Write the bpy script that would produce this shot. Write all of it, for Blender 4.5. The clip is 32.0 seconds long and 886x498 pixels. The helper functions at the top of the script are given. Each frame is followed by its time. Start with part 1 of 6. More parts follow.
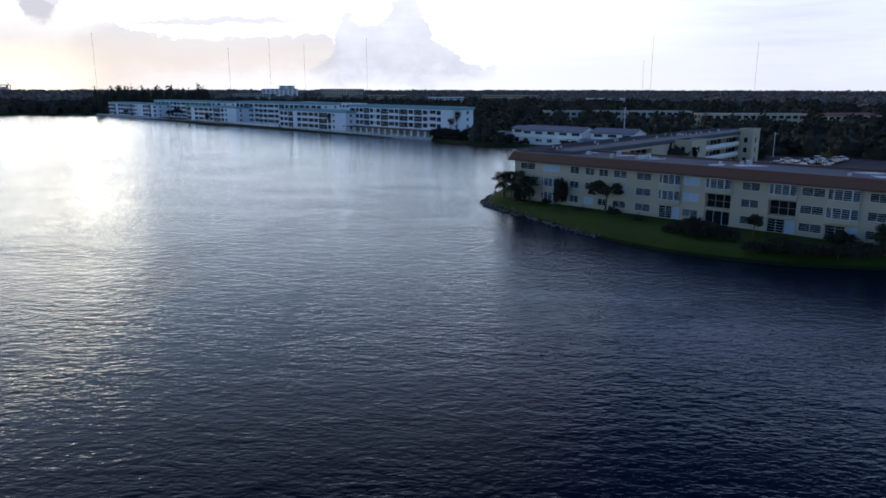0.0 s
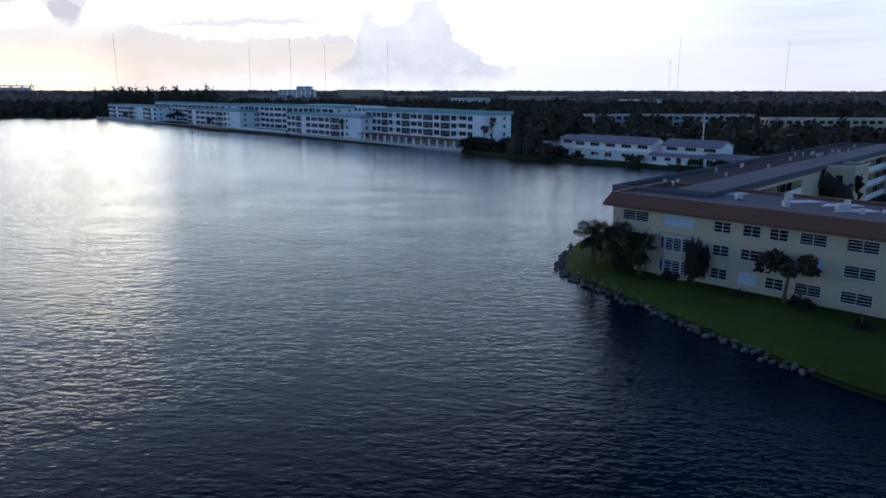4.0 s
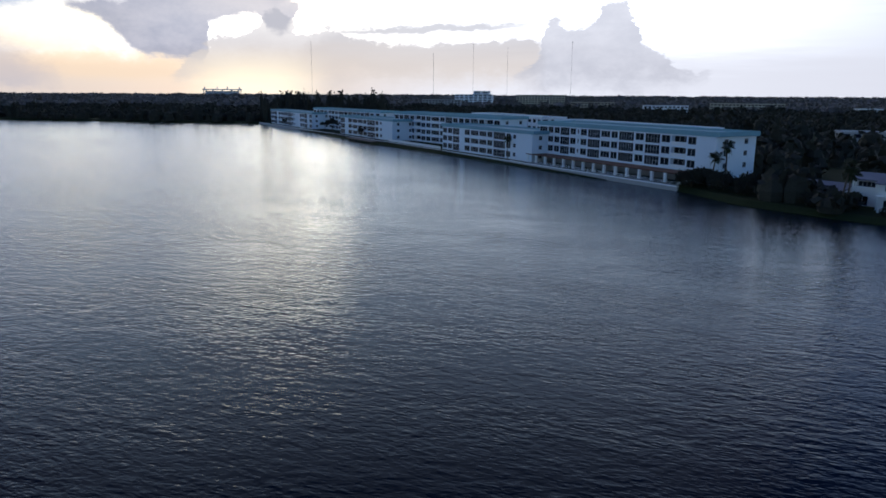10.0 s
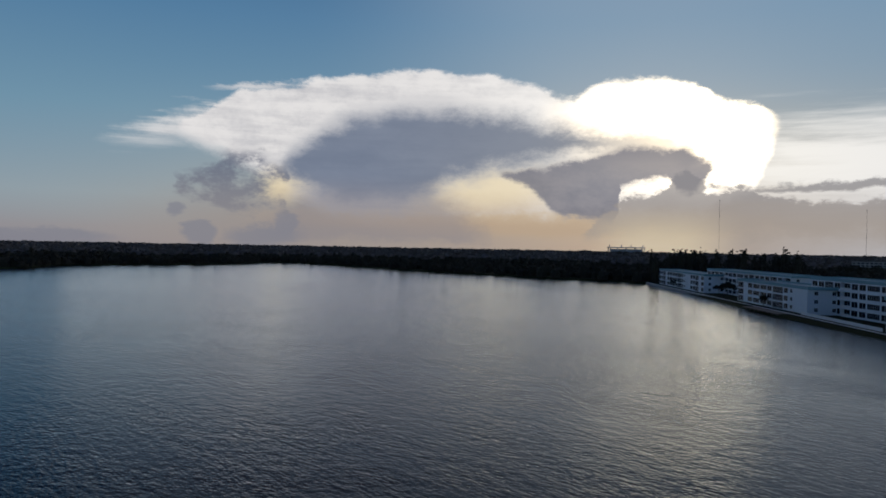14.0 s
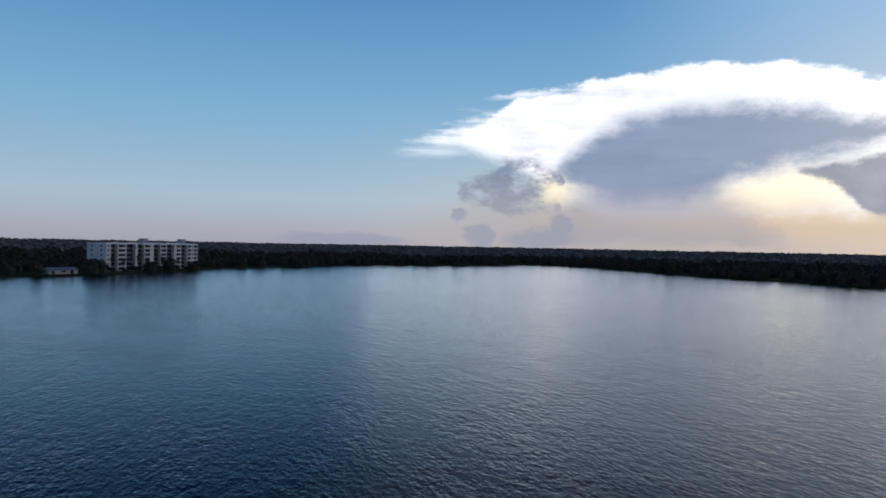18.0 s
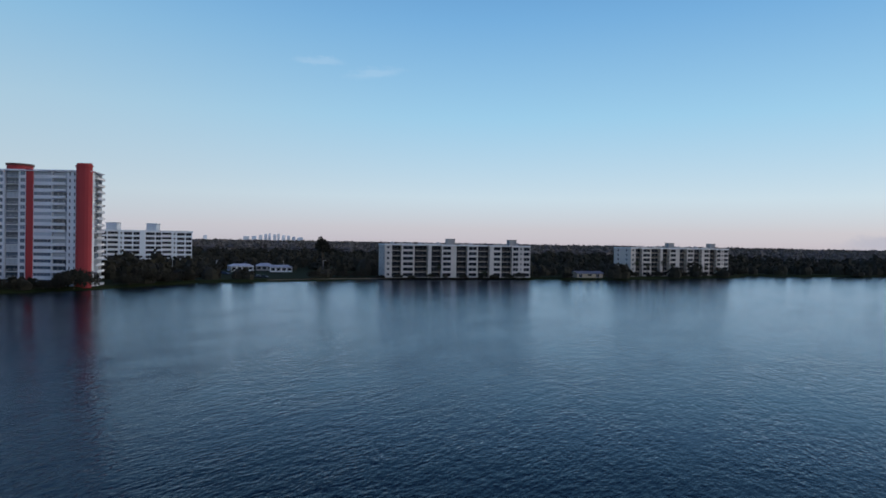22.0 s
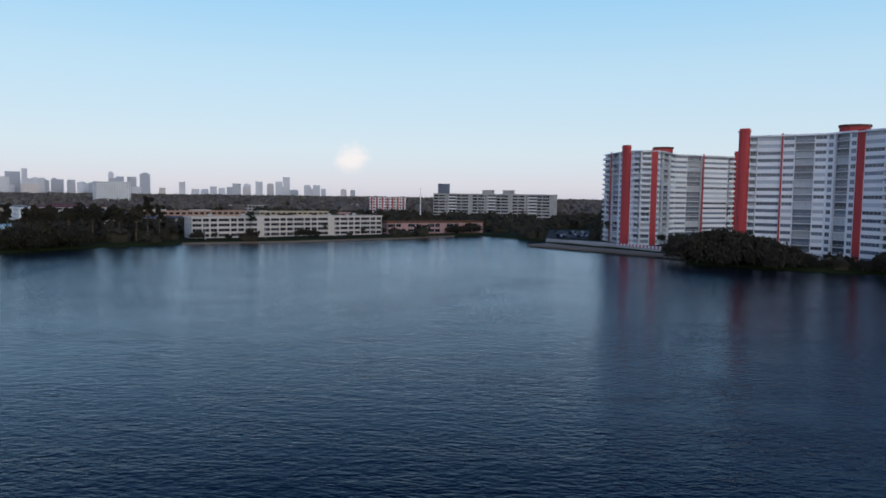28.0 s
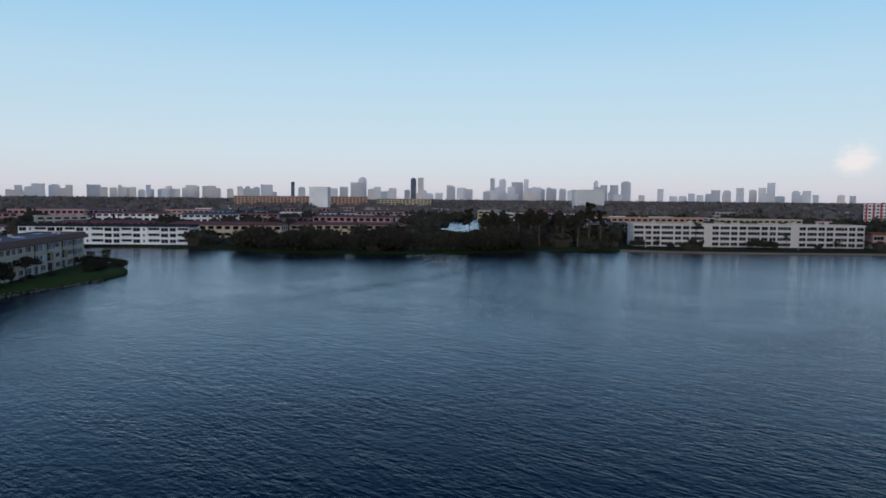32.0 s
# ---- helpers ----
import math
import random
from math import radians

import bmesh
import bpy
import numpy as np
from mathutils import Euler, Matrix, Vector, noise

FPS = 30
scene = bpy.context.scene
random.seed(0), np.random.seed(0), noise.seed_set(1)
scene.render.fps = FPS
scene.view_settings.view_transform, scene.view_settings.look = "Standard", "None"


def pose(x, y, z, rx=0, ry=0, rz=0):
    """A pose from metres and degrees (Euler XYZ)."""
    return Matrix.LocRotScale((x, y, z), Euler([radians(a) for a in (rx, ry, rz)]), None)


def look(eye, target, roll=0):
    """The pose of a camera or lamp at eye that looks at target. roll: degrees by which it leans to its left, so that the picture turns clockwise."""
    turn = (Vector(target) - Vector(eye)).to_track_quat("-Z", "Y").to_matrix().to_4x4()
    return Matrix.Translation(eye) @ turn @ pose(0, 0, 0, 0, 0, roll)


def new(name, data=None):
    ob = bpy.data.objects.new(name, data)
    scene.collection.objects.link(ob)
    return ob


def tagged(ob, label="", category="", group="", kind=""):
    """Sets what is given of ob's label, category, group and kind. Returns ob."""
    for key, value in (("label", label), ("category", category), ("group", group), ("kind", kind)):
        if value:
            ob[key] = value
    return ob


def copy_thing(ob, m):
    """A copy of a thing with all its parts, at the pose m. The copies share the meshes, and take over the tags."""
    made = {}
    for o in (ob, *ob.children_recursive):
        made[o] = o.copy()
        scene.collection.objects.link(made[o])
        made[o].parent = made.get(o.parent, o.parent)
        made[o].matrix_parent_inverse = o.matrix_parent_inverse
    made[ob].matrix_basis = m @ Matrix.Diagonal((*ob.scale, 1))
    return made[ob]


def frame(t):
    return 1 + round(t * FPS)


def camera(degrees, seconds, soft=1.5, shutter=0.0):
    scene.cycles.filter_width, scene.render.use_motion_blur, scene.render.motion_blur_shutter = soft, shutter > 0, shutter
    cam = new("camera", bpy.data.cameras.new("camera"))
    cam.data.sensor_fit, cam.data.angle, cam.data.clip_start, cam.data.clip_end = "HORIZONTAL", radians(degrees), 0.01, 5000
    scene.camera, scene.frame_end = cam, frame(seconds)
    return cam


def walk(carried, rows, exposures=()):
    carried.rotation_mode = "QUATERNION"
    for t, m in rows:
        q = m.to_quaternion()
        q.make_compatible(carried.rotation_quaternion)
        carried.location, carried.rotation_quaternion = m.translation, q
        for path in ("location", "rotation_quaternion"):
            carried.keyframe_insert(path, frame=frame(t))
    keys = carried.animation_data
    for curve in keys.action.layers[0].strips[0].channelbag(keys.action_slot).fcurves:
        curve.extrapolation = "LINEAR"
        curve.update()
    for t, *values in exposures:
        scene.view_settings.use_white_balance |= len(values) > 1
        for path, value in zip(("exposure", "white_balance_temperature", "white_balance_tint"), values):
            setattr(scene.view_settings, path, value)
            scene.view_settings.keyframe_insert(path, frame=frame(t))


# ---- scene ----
cam = camera(64.33, 32.0, soft=1.7)
PATH = [
    (0.0, pose(-0.00, 0.00, 23.30, 77.167, -0.081, 0.019)),
    (1.0, pose(-1.35, 13.34, 23.27, 77.185, -0.065, 0.062)),
    (2.0, pose(-2.45, 27.01, 23.16, 77.205, -0.104, 0.063)),
    (3.0, pose(-3.47, 40.61, 23.27, 77.201, -0.120, 0.351)),
    (4.0, pose(-4.53, 53.96, 23.54, 77.212, -0.054, 1.675)),
    (5.0, pose(-5.58, 67.41, 23.85, 77.267, -0.073, 3.790)),
    (6.0, pose(-6.88, 81.08, 24.01, 77.288, -0.155, 5.837)),
    (7.0, pose(-8.10, 94.10, 23.84, 77.326, -0.208, 6.963)),
    (8.0, pose(-9.69, 107.62, 23.88, 77.356, -0.251, 8.201)),
    (9.0, pose(-11.39, 121.24, 24.03, 77.392, -0.231, 12.139)),
    (10.0, pose(-13.69, 134.98, 24.19, 77.528, -0.323, 16.027)),
    (10.5, pose(-15.12, 141.80, 24.26, 77.894, -0.350, 17.914)),
    (11.0, pose(-16.81, 148.52, 24.30, 79.348, -0.338, 19.958)),
    (11.5, pose(-18.62, 155.07, 24.32, 81.580, -0.446, 24.131)),
    (12.0, pose(-20.61, 161.45, 24.34, 83.783, -0.620, 30.117)),
    (12.5, pose(-22.82, 167.69, 24.36, 85.949, -0.794, 34.570)),
    (13.0, pose(-25.25, 173.73, 24.33, 88.194, -0.937, 37.335)),
    (13.5, pose(-27.84, 179.58, 24.25, 89.840, -1.035, 41.602)),
    (14.0, pose(-30.53, 185.23, 24.12, 89.809, -1.055, 47.767)),
    (15.0, pose(-36.17, 195.90, 23.71, 89.835, -0.855, 49.767)),
    (16.0, pose(-42.25, 205.59, 23.18, 89.787, -0.697, 52.069)),
    (17.0, pose(-48.91, 214.12, 22.61, 89.800, -0.950, 57.661)),
    (17.5, pose(-52.49, 217.90, 22.34, 89.765, -1.090, 63.470)),
    (18.0, pose(-56.27, 221.33, 22.09, 89.681, -1.100, 69.826)),
    (19.0, pose(-64.43, 227.14, 21.66, 89.639, -1.070, 78.927)),
    (20.0, pose(-73.67, 231.73, 21.30, 89.545, -1.013, 89.033)),
    (21.0, pose(-83.69, 234.90, 21.03, 89.477, -0.961, 99.964)),
    (22.0, pose(-94.29, 236.69, 20.89, 89.422, -0.962, 112.689)),
    (23.0, pose(-104.91, 237.06, 20.91, 89.358, -0.918, 125.573)),
    (24.0, pose(-114.38, 235.93, 21.11, 89.244, -1.011, 138.411)),
    (25.0, pose(-123.43, 233.52, 21.46, 89.125, -0.975, 149.945)),
    (26.0, pose(-132.77, 230.61, 21.91, 88.346, -0.871, 160.644)),
    (27.0, pose(-141.28, 226.80, 22.35, 86.377, -0.766, 170.801)),
    (28.0, pose(-147.73, 221.82, 22.59, 85.701, -0.737, -179.379)),
    (29.0, pose(-151.70, 215.94, 22.62, 85.727, -0.645, -169.522)),
    (30.0, pose(-154.28, 210.15, 22.52, 85.794, -0.547, -159.648)),
    (31.0, pose(-155.79, 204.42, 22.34, 85.839, -0.447, -149.871)),
    (32.0, pose(-156.27, 198.26, 22.10, 85.876, -0.499, -141.801)),
]
# stops by which the clip's automatic exposure wanders
EXPOSURES = [(0.0, 0.45, 6000, 10), (5.0, 0.42, 6000, 10), (10.0, 0.15, 6000, 10), (13.0, -0.62, 6300, 10), (14.5, -0.98, 6450, 10), (17.0, -0.48, 5980, 10), (20.0, -0.08, 6050, 10), (23.0, 0.3, 6700, 10), (25.0, 0.38, 6700, 10), (28.0, 0.5, 6550, 10), (32.0, 0.38, 6500, 10)]
walk(cam, PATH, EXPOSURES)

# ---- sky and sun ----
SUN_AZ, SUN_EL = 31.0, 8.0  # degrees: turned from +y towards -x, and up


class Nodes:
    """Small helper that wires a node tree with plain calls."""

    def __init__(self, tree):
        self.tree = tree
        tree.nodes.clear()

    def node(self, kind, **settings):
        n = self.tree.nodes.new(kind)
        for key, value in settings.items():
            setattr(n, key, value)
        return n

    def link(self, out, socket):
        if isinstance(out, (int, float)):
            socket.default_value = out
        elif isinstance(out, tuple):
            socket.default_value = out if len(out) != 3 or socket.type == "VECTOR" else (*out, 1.0)
        else:
            self.tree.links.new(out, socket)

    def math(self, op, a, b=0.0, c=0.0, clamp=False):
        n = self.node("ShaderNodeMath", operation=op, use_clamp=clamp)
        for k, x in enumerate((a, b, c)):
            self.link(x, n.inputs[k])
        return n.outputs[0]

    def smooth(self, x, lo, hi, to_lo=0.0, to_hi=1.0):
        n = self.node("ShaderNodeMapRange", interpolation_type="SMOOTHSTEP")
        for k, v in enumerate((x, lo, hi, to_lo, to_hi)):
            self.link(v, n.inputs[k])
        return n.outputs[0]

    def mix(self, fac, a, b, blend="MIX"):
        n = self.node("ShaderNodeMix", data_type="RGBA", blend_type=blend)
        self.link(fac, n.inputs[0])
        self.link(a, n.inputs[6])
        self.link(b, n.inputs[7])
        return n.outputs[2]

    def noise(self, vector, scale, detail=4.0, rough=0.55, dims="3D", w=None, kind="FBM"):
        n = self.node("ShaderNodeTexNoise", noise_dimensions=dims)
        if vector is not None:
            self.link(vector, n.inputs["Vector"])
        n.inputs["Scale"].default_value = scale
        n.inputs["Detail"].default_value = detail
        n.inputs["Roughness"].default_value = rough
        return n.outputs["Fac"]

    def xyz(self, x, y, z):
        n = self.node("ShaderNodeCombineXYZ")
        for k, v in enumerate((x, y, z)):
            self.link(v, n.inputs[k])
        return n.outputs[0]

    def ramp(self, fac, stops):
        n = self.node("ShaderNodeValToRGB")
        self.link(fac, n.inputs[0])
        els = n.color_ramp.elements
        while len(els) < len(stops):
            els.new(0.5)
        for el, (p, col) in zip(els, stops):
            el.position, el.color = p, (*col, 1.0)
        return n.outputs[0]


def build_sky():
    world = bpy.data.worlds.new("evening_sky")
    scene.world = world
    world.use_nodes = True
    g = Nodes(world.node_tree)
    sky = g.node("ShaderNodeTexSky", sky_type="NISHITA", sun_disc=False, sun_elevation=radians(SUN_EL),
                 sun_rotation=radians(-SUN_AZ), altitude=20, air_density=1.0, dust_density=1.0, ozone_density=2.0)
    coord = g.node("ShaderNodeTexCoord").outputs["Generated"]
    sep = g.node("ShaderNodeSeparateXYZ")
    g.link(coord, sep.inputs[0])
    # bearing from the sun (degrees, positive towards -x) and height above the horizon
    turn = radians(SUN_AZ)
    east = g.math("ADD", g.math("MULTIPLY", sep.outputs[0], math.cos(turn)), g.math("MULTIPLY", sep.outputs[1], math.sin(turn)))
    north = g.math("SUBTRACT", g.math("MULTIPLY", sep.outputs[1], math.cos(turn)), g.math("MULTIPLY", sep.outputs[0], math.sin(turn)))
    bearing = g.math("MULTIPLY", g.math("ARCTAN2", g.math("MULTIPLY", east, -1.0), north), 57.2958)
    high = g.math("MULTIPLY", g.math("ARCSINE", sep.outputs[2]), 57.2958)
    up = g.math("ABSOLUTE", high)

    # edges of the clouds waver: broad billows, small curls and long streaks
    flat = g.xyz(bearing, g.math("MULTIPLY", up, 2.2), 0.0)
    billow = g.math("SUBTRACT", g.noise(flat, 0.16, 7.0, 0.62), 0.5)
    curl = g.math("SUBTRACT", g.noise(g.xyz(bearing, g.math("MULTIPLY", up, 1.6), 9.0), 0.42, 8.0, 0.68), 0.5)
    streak = g.math("SUBTRACT", g.noise(g.xyz(g.math("MULTIPLY", bearing, 0.22), g.math("MULTIPLY", up, 2.6), 4.0), 0.4, 6.0, 0.6), 0.5)
    bx = g.math("ADD", bearing, g.math("MULTIPLY", billow, 3.5))
    uy = g.math("ADD", up, g.math("ADD", g.math("MULTIPLY", curl, 1.3), g.math("MULTIPLY", streak, 1.1)))

    def blob(az, el, raz, rel, lean=0.0, soft=0.3, wisp=0.0, ragged=0.6):
        """A soft oval of cloud about (az, el), degrees; lean: rise per degree of bearing."""
        dx = g.math("SUBTRACT", bx, az - SUN_AZ)
        dy = g.math("SUBTRACT", g.math("SUBTRACT", uy, el), g.math("MULTIPLY", dx, lean))
        r = g.math("SQRT", g.math("ADD", g.math("POWER", g.math("ABSOLUTE", g.math("DIVIDE", dx, raz)), 2.0),
                                  g.math("POWER", g.math("ABSOLUTE", g.math("DIVIDE", dy, rel)), 2.0)))
        r = g.math("ADD", r, g.math("MULTIPLY", curl, ragged))
        if wisp:
            r = g.math("ADD", r, g.math("MULTIPLY", streak, wisp))
        return g.smooth(r, 1.0 + soft, 1.0 - soft)

    def bank(points, soft_low=0.8, soft_top=0.35, waver=1.0):
        """A cloud from its outline: (az, foot, top) in degrees, from one end to the other."""
        a0, a1 = points[0][0] - SUN_AZ, points[-1][0] - SUN_AZ
        across = g.math("ADD", bearing, g.math("MULTIPLY", billow, 3.6 * waver))
        fac = g.math("DIVIDE", g.math("SUBTRACT", across, a0), a1 - a0)
        edge = g.node("ShaderNodeSeparateColor")
        g.link(g.ramp(fac, [((a - SUN_AZ - a0) / (a1 - a0), (lo / 20, hi / 20, 0.0)) for a, lo, hi in points]), edge.inputs[0])
        y = g.math("ADD", up, g.math("ADD", g.math("MULTIPLY", curl, 3.0 * waver), g.math("MULTIPLY", streak, 1.1 * waver)))
        over = g.math("SUBTRACT", y, g.math("MULTIPLY", edge.outputs[0], 20.0))
        under = g.math("SUBTRACT", g.math("MULTIPLY", edge.outputs[1], 20.0), y)
        m = g.math("MULTIPLY", g.smooth(over, -soft_low, soft_low), g.smooth(under, -soft_top, soft_top))
        return g.math("MULTIPLY", m, g.math("MULTIPLY", g.smooth(fac, -0.005, 0.03), g.smooth(fac, 1.005, 0.97)))

    def most(*masks):
        out = masks[0]
        for m in masks[1:]:
            out = g.math("MAXIMUM", out, m)
        return out

    # clear air: the physical sky, evened out by the bright haze of a humid evening
    rise = g.math("SQRT", g.math("DIVIDE", up, 90.0))
    # above about 20 degrees, out of view, both ramps drop to darken the water
    side = g.ramp(rise, [(0.0, (0.52, 0.48, 0.54)), (0.11, (0.55, 0.54, 0.60)), (0.2, (0.54, 0.67, 0.77)), (0.333, (0.31, 0.57, 0.78)), (0.44, (0.165, 0.40, 0.69)),
                         (0.472, (0.13, 0.34, 0.63)), (0.515, (0.03, 0.09, 0.28)), (0.56, (0.01, 0.035, 0.15)), (0.68, (0.006, 0.022, 0.19)), (1.0, (0.005, 0.02, 0.14))])
    behind = g.ramp(rise, [(0.0, (0.48, 0.47, 0.54)), (0.11, (0.52, 0.53, 0.60)), (0.2, (0.49, 0.58, 0.66)), (0.333, (0.38, 0.55, 0.68)), (0.42, (0.25, 0.48, 0.69)),
                           (0.472, (0.18, 0.40, 0.66)), (0.51, (0.09, 0.25, 0.56)), (0.55, (0.04, 0.13, 0.40)), (0.70, (0.012, 0.05, 0.28)), (1.0, (0.006, 0.02, 0.16))])
    air = g.mix(g.smooth(g.math("ABSOLUTE", bearing), 75.0, 125.0), side, behind)
    # above 20 degrees the unseen sky is made brighter to lift the water's reflection
    front = g.ramp(rise, [(0.0, (0.58, 0.51, 0.50)), (0.333, (0.46, 0.64, 0.80)), (0.44, (0.34, 0.58, 0.84)), (0.472, (0.36, 0.58, 0.84)), (0.54, (0.60, 0.75, 1.0)), (0.62, (0.72, 0.85, 1.0)), (0.72, (0.66, 0.78, 1.0)), (0.84, (0.34, 0.44, 0.75)), (1.0, (0.005, 0.02, 0.14))])
    air = g.mix(g.smooth(g.math("ABSOLUTE", g.math("ADD", bearing, 9.0)), 38.0, 16.0), air, front)
    near = g.smooth(g.math("ABSOLUTE", bearing), 52.0, 8.0)
    air = g.mix(g.math("MULTIPLY", near, g.smooth(up, 14.0, 0.0)), air, (0.88, 0.78, 0.66))
    colour = g.mix(0.88, sky.outputs[0], g.mix(1.0, air, (10.0, 10.0, 10.0), "MULTIPLY"))

    glow = g.smooth(g.math("SQRT", g.math("ADD", g.math("POWER", g.math("DIVIDE", g.math("ADD", bearing, 3.0), 30.0), 2.0),
                                           g.math("POWER", g.math("DIVIDE", g.math("SUBTRACT", up, 7.0), 13.0), 2.0))), 1.0, 0.0)
    # thin high cloud over the sun's right hand, thinning out upwards; its unseen top is added to brighten the water
    lean = g.math("MULTIPLY", g.math("MAXIMUM", g.math("SUBTRACT", up, 15.0), 0.0), -4.0)
    thin = g.math("MULTIPLY", g.smooth(g.math("ADD", g.math("ADD", bearing, lean), g.math("MULTIPLY", streak, 30.0)), -34.0, -60.0), g.smooth(bearing, -125.0, -55.0))
    thin = g.math("MULTIPLY", thin, g.smooth(g.math("ADD", up, g.math("MULTIPLY", streak, 12.0)), 34.0, 12.0))
    colour = g.mix(g.math("MULTIPLY", thin, 0.72), colour, g.mix(g.smooth(up, 12.0, 34.0), (10.5, 11.0, 13.4), (2.4, 3.6, 8.8)))
    sheet = g.smooth(g.math("ADD", bearing, g.math("MULTIPLY", streak, 30.0)), 4.0, -12.0)
    sheet = g.math("MULTIPLY", sheet, g.smooth(bearing, -95.0, -50.0))
    sheet = g.math("MULTIPLY", sheet, g.smooth(g.math("ADD", up, g.math("MULTIPLY", streak, 5.0)), 11.5, 7.5))
    colour = g.mix(g.math("MULTIPLY", sheet, 0.92), colour, g.mix(g.smooth(bearing, -25.0, -58.0), g.mix(glow, (15.0, 15.0, 15.5), (18.5, 17.8, 16.4)), g.mix(g.smooth(streak, -0.3, 0.3), (6.6, 6.7, 7.1), (5.2, 5.2, 5.6))))
    veil = g.math("MULTIPLY", g.smooth(g.math("ADD", up, g.math("MULTIPLY", streak, 4.0)), 5.8, 1.2), g.math("MULTIPLY", g.smooth(bearing, -80.0, -40.0), g.smooth(bearing, 2.0, -6.0)))
    colour = g.mix(g.math("MULTIPLY", veil, 0.85), colour, g.mix(glow, (6.7, 6.5, 6.8), (7.6, 6.7, 6.2)))
    # the great anvil, lit from behind
    white = bank([(22.4, 9.3, 9.7), (23.9, 4.6, 10.9), (26.5, 3.6, 11.3), (27.5, 2.4, 12.3), (30.0, 1.9, 12.9), (32.5, 1.9, 13.2), (35.1, 1.9, 13.1), (36.5, 1.9, 12.5), (37.4, 1.9, 11.8), (38.8, 1.9, 12.1), (40.9, 1.9, 13.0),
                  (44.5, 1.9, 13.7), (50.7, 1.9, 13.9), (53.7, 1.9, 13.6), (57.3, 2.6, 13.0), (60.8, 4.6, 12.2), (64.2, 6.4, 11.7), (64.9, 6.8, 11.0), (67.3, 7.6, 9.6), (69.6, 8.4, 8.8)], 0.8, 0.3, 0.55)
    wispy = most(blob(66.5, 9.2, 4.0, 1.0, -0.25, 0.7, 2.6, 0.5), blob(62.6, 12.2, 2.8, 0.3, -0.1, 0.6, 1.6, 0.3))
    white = most(white, g.math("MULTIPLY", wispy, 0.8))
    core = g.smooth(g.math("SQRT", g.math("ADD", g.math("POWER", g.math("DIVIDE", g.math("ADD", bearing, 2.5), 13.0), 2.0), g.math("POWER", g.math("DIVIDE", g.math("SUBTRACT", up, 9.5), 6.5), 2.0))), 1.0, 0.0)
    lit = g.mix(glow, g.mix(g.smooth(g.math("ADD", streak, curl), -0.2, 0.35), (15.0, 14.5, 14.2), (10.6, 10.4, 10.7)), (22.0, 21.0, 19.4))
    lit = g.mix(core, lit, (65.0, 53.0, 36.0))
    colour = g.mix(g.math("MULTIPLY", white, 0.97), colour, lit)
    low = g.math("MULTIPLY", g.smooth(g.math("ADD", up, g.math("MULTIPLY", curl, 3.0)), 5.4, 1.6), g.smooth(g.math("ABSOLUTE", g.math("SUBTRACT", bearing, 14.0)), 32.0, 16.0))
    colour = g.mix(g.math("MULTIPLY", low, 0.75), colour, g.mix(glow, (5.6, 4.9, 4.7), (9.8, 7.4, 5.2)))
    gold = most(blob(44.0, 4.4, 5.5, 1.9, -0.12, 0.8), blob(42, 2.0, 14, 0.9, 0.0, 0.8), blob(60.5, 4.6, 1.6, 1.2, 0.0, 0.9))
    colour = g.mix(g.math("MULTIPLY", gold, 0.85), colour, g.mix(g.smooth(g.math("ADD", up, curl), 1.5, 5.0), (9.2, 6.8, 4.6), (15.0, 12.6, 8.4)))
    rain = bank([(43.5, 0.4, 0.0), (48.5, 0.4, 5.0), (52.0, 0.4, 5.5), (56.0, 0.4, 5.5), (58.5, 0.4, 4.5), (63.0, 0.4, 0.0)], 0.6, 1.8, 0.8)
    colour = g.mix(g.math("MULTIPLY", rain, 0.6), colour, (4.9, 4.5, 4.8))
    fringe = bank([(60.0, 2.2, 6.2), (61.6, 2.6, 6.5), (62.9, 2.2, 7.3), (65.0, 2.6, 7.1), (66.2, 3.2, 6.1), (67.5, 3.4, 5.5), (68.8, 4.6, 4.9)], 0.6, 0.5, 1.1)
    fringe = g.math("MULTIPLY", fringe, g.smooth(g.math("ADD", curl, g.math("MULTIPLY", billow, 0.7)), -0.16, 0.10))
    colour = g.mix(g.math("MULTIPLY", fringe, 0.85), colour, g.mix(g.smooth(up, 6.5, 2.5), (2.6, 2.9, 4.0), (4.2, 4.1, 4.6)))
    grey = bank([(27.6, 6.9, 7.2), (29.9, 7.6, 8.9), (34.6, 7.4, 9.1), (38.1, 7.1, 9.8), (42.6, 6.4, 10.5), (47.2, 5.2, 11.1), (49.0, 4.0, 11.1), (51.8, 3.2, 10.9), (55.4, 2.9, 10.2), (57.4, 3.4, 8.9),
                 (59.5, 5.0, 7.6), (61.2, 6.4, 6.9)], 1.5, 1.3, 0.9)
    shade = g.mix(g.smooth(g.math("ADD", streak, billow), -0.4, 0.4), (2.4, 3.1, 4.6), (3.4, 4.1, 5.6))
    shade = g.mix(g.smooth(up, 6.0, 2.0), shade, (5.6, 5.3, 5.8))
    colour = g.mix(g.math("MULTIPLY", grey, 0.94), colour, g.mix(glow, shade, (4.0, 4.4, 5.2)))
    wedge = bank([(26.6, 6.4, 6.8), (27.4, 5.2, 7.0), (28.4, 4.4, 7.6), (29.5, 4.6, 7.8), (30.1, 5.7, 7.8), (31.5, 5.4, 7.9), (33.6, 4.8, 8.0), (34.2, 2.2, 7.8), (36.3, 2.4, 7.0), (38.4, 2.6, 6.8),
                  (39.3, 3.5, 6.6), (40.8, 4.7, 6.4), (43.4, 5.8, 6.0)], 0.35, 0.35, 0.6)
    colour = g.mix(g.math("MULTIPLY", wedge, 0.92), colour, g.mix(g.smooth(curl, -0.25, 0.25), (3.3, 3.4, 4.2), (4.7, 4.5, 5.0)))
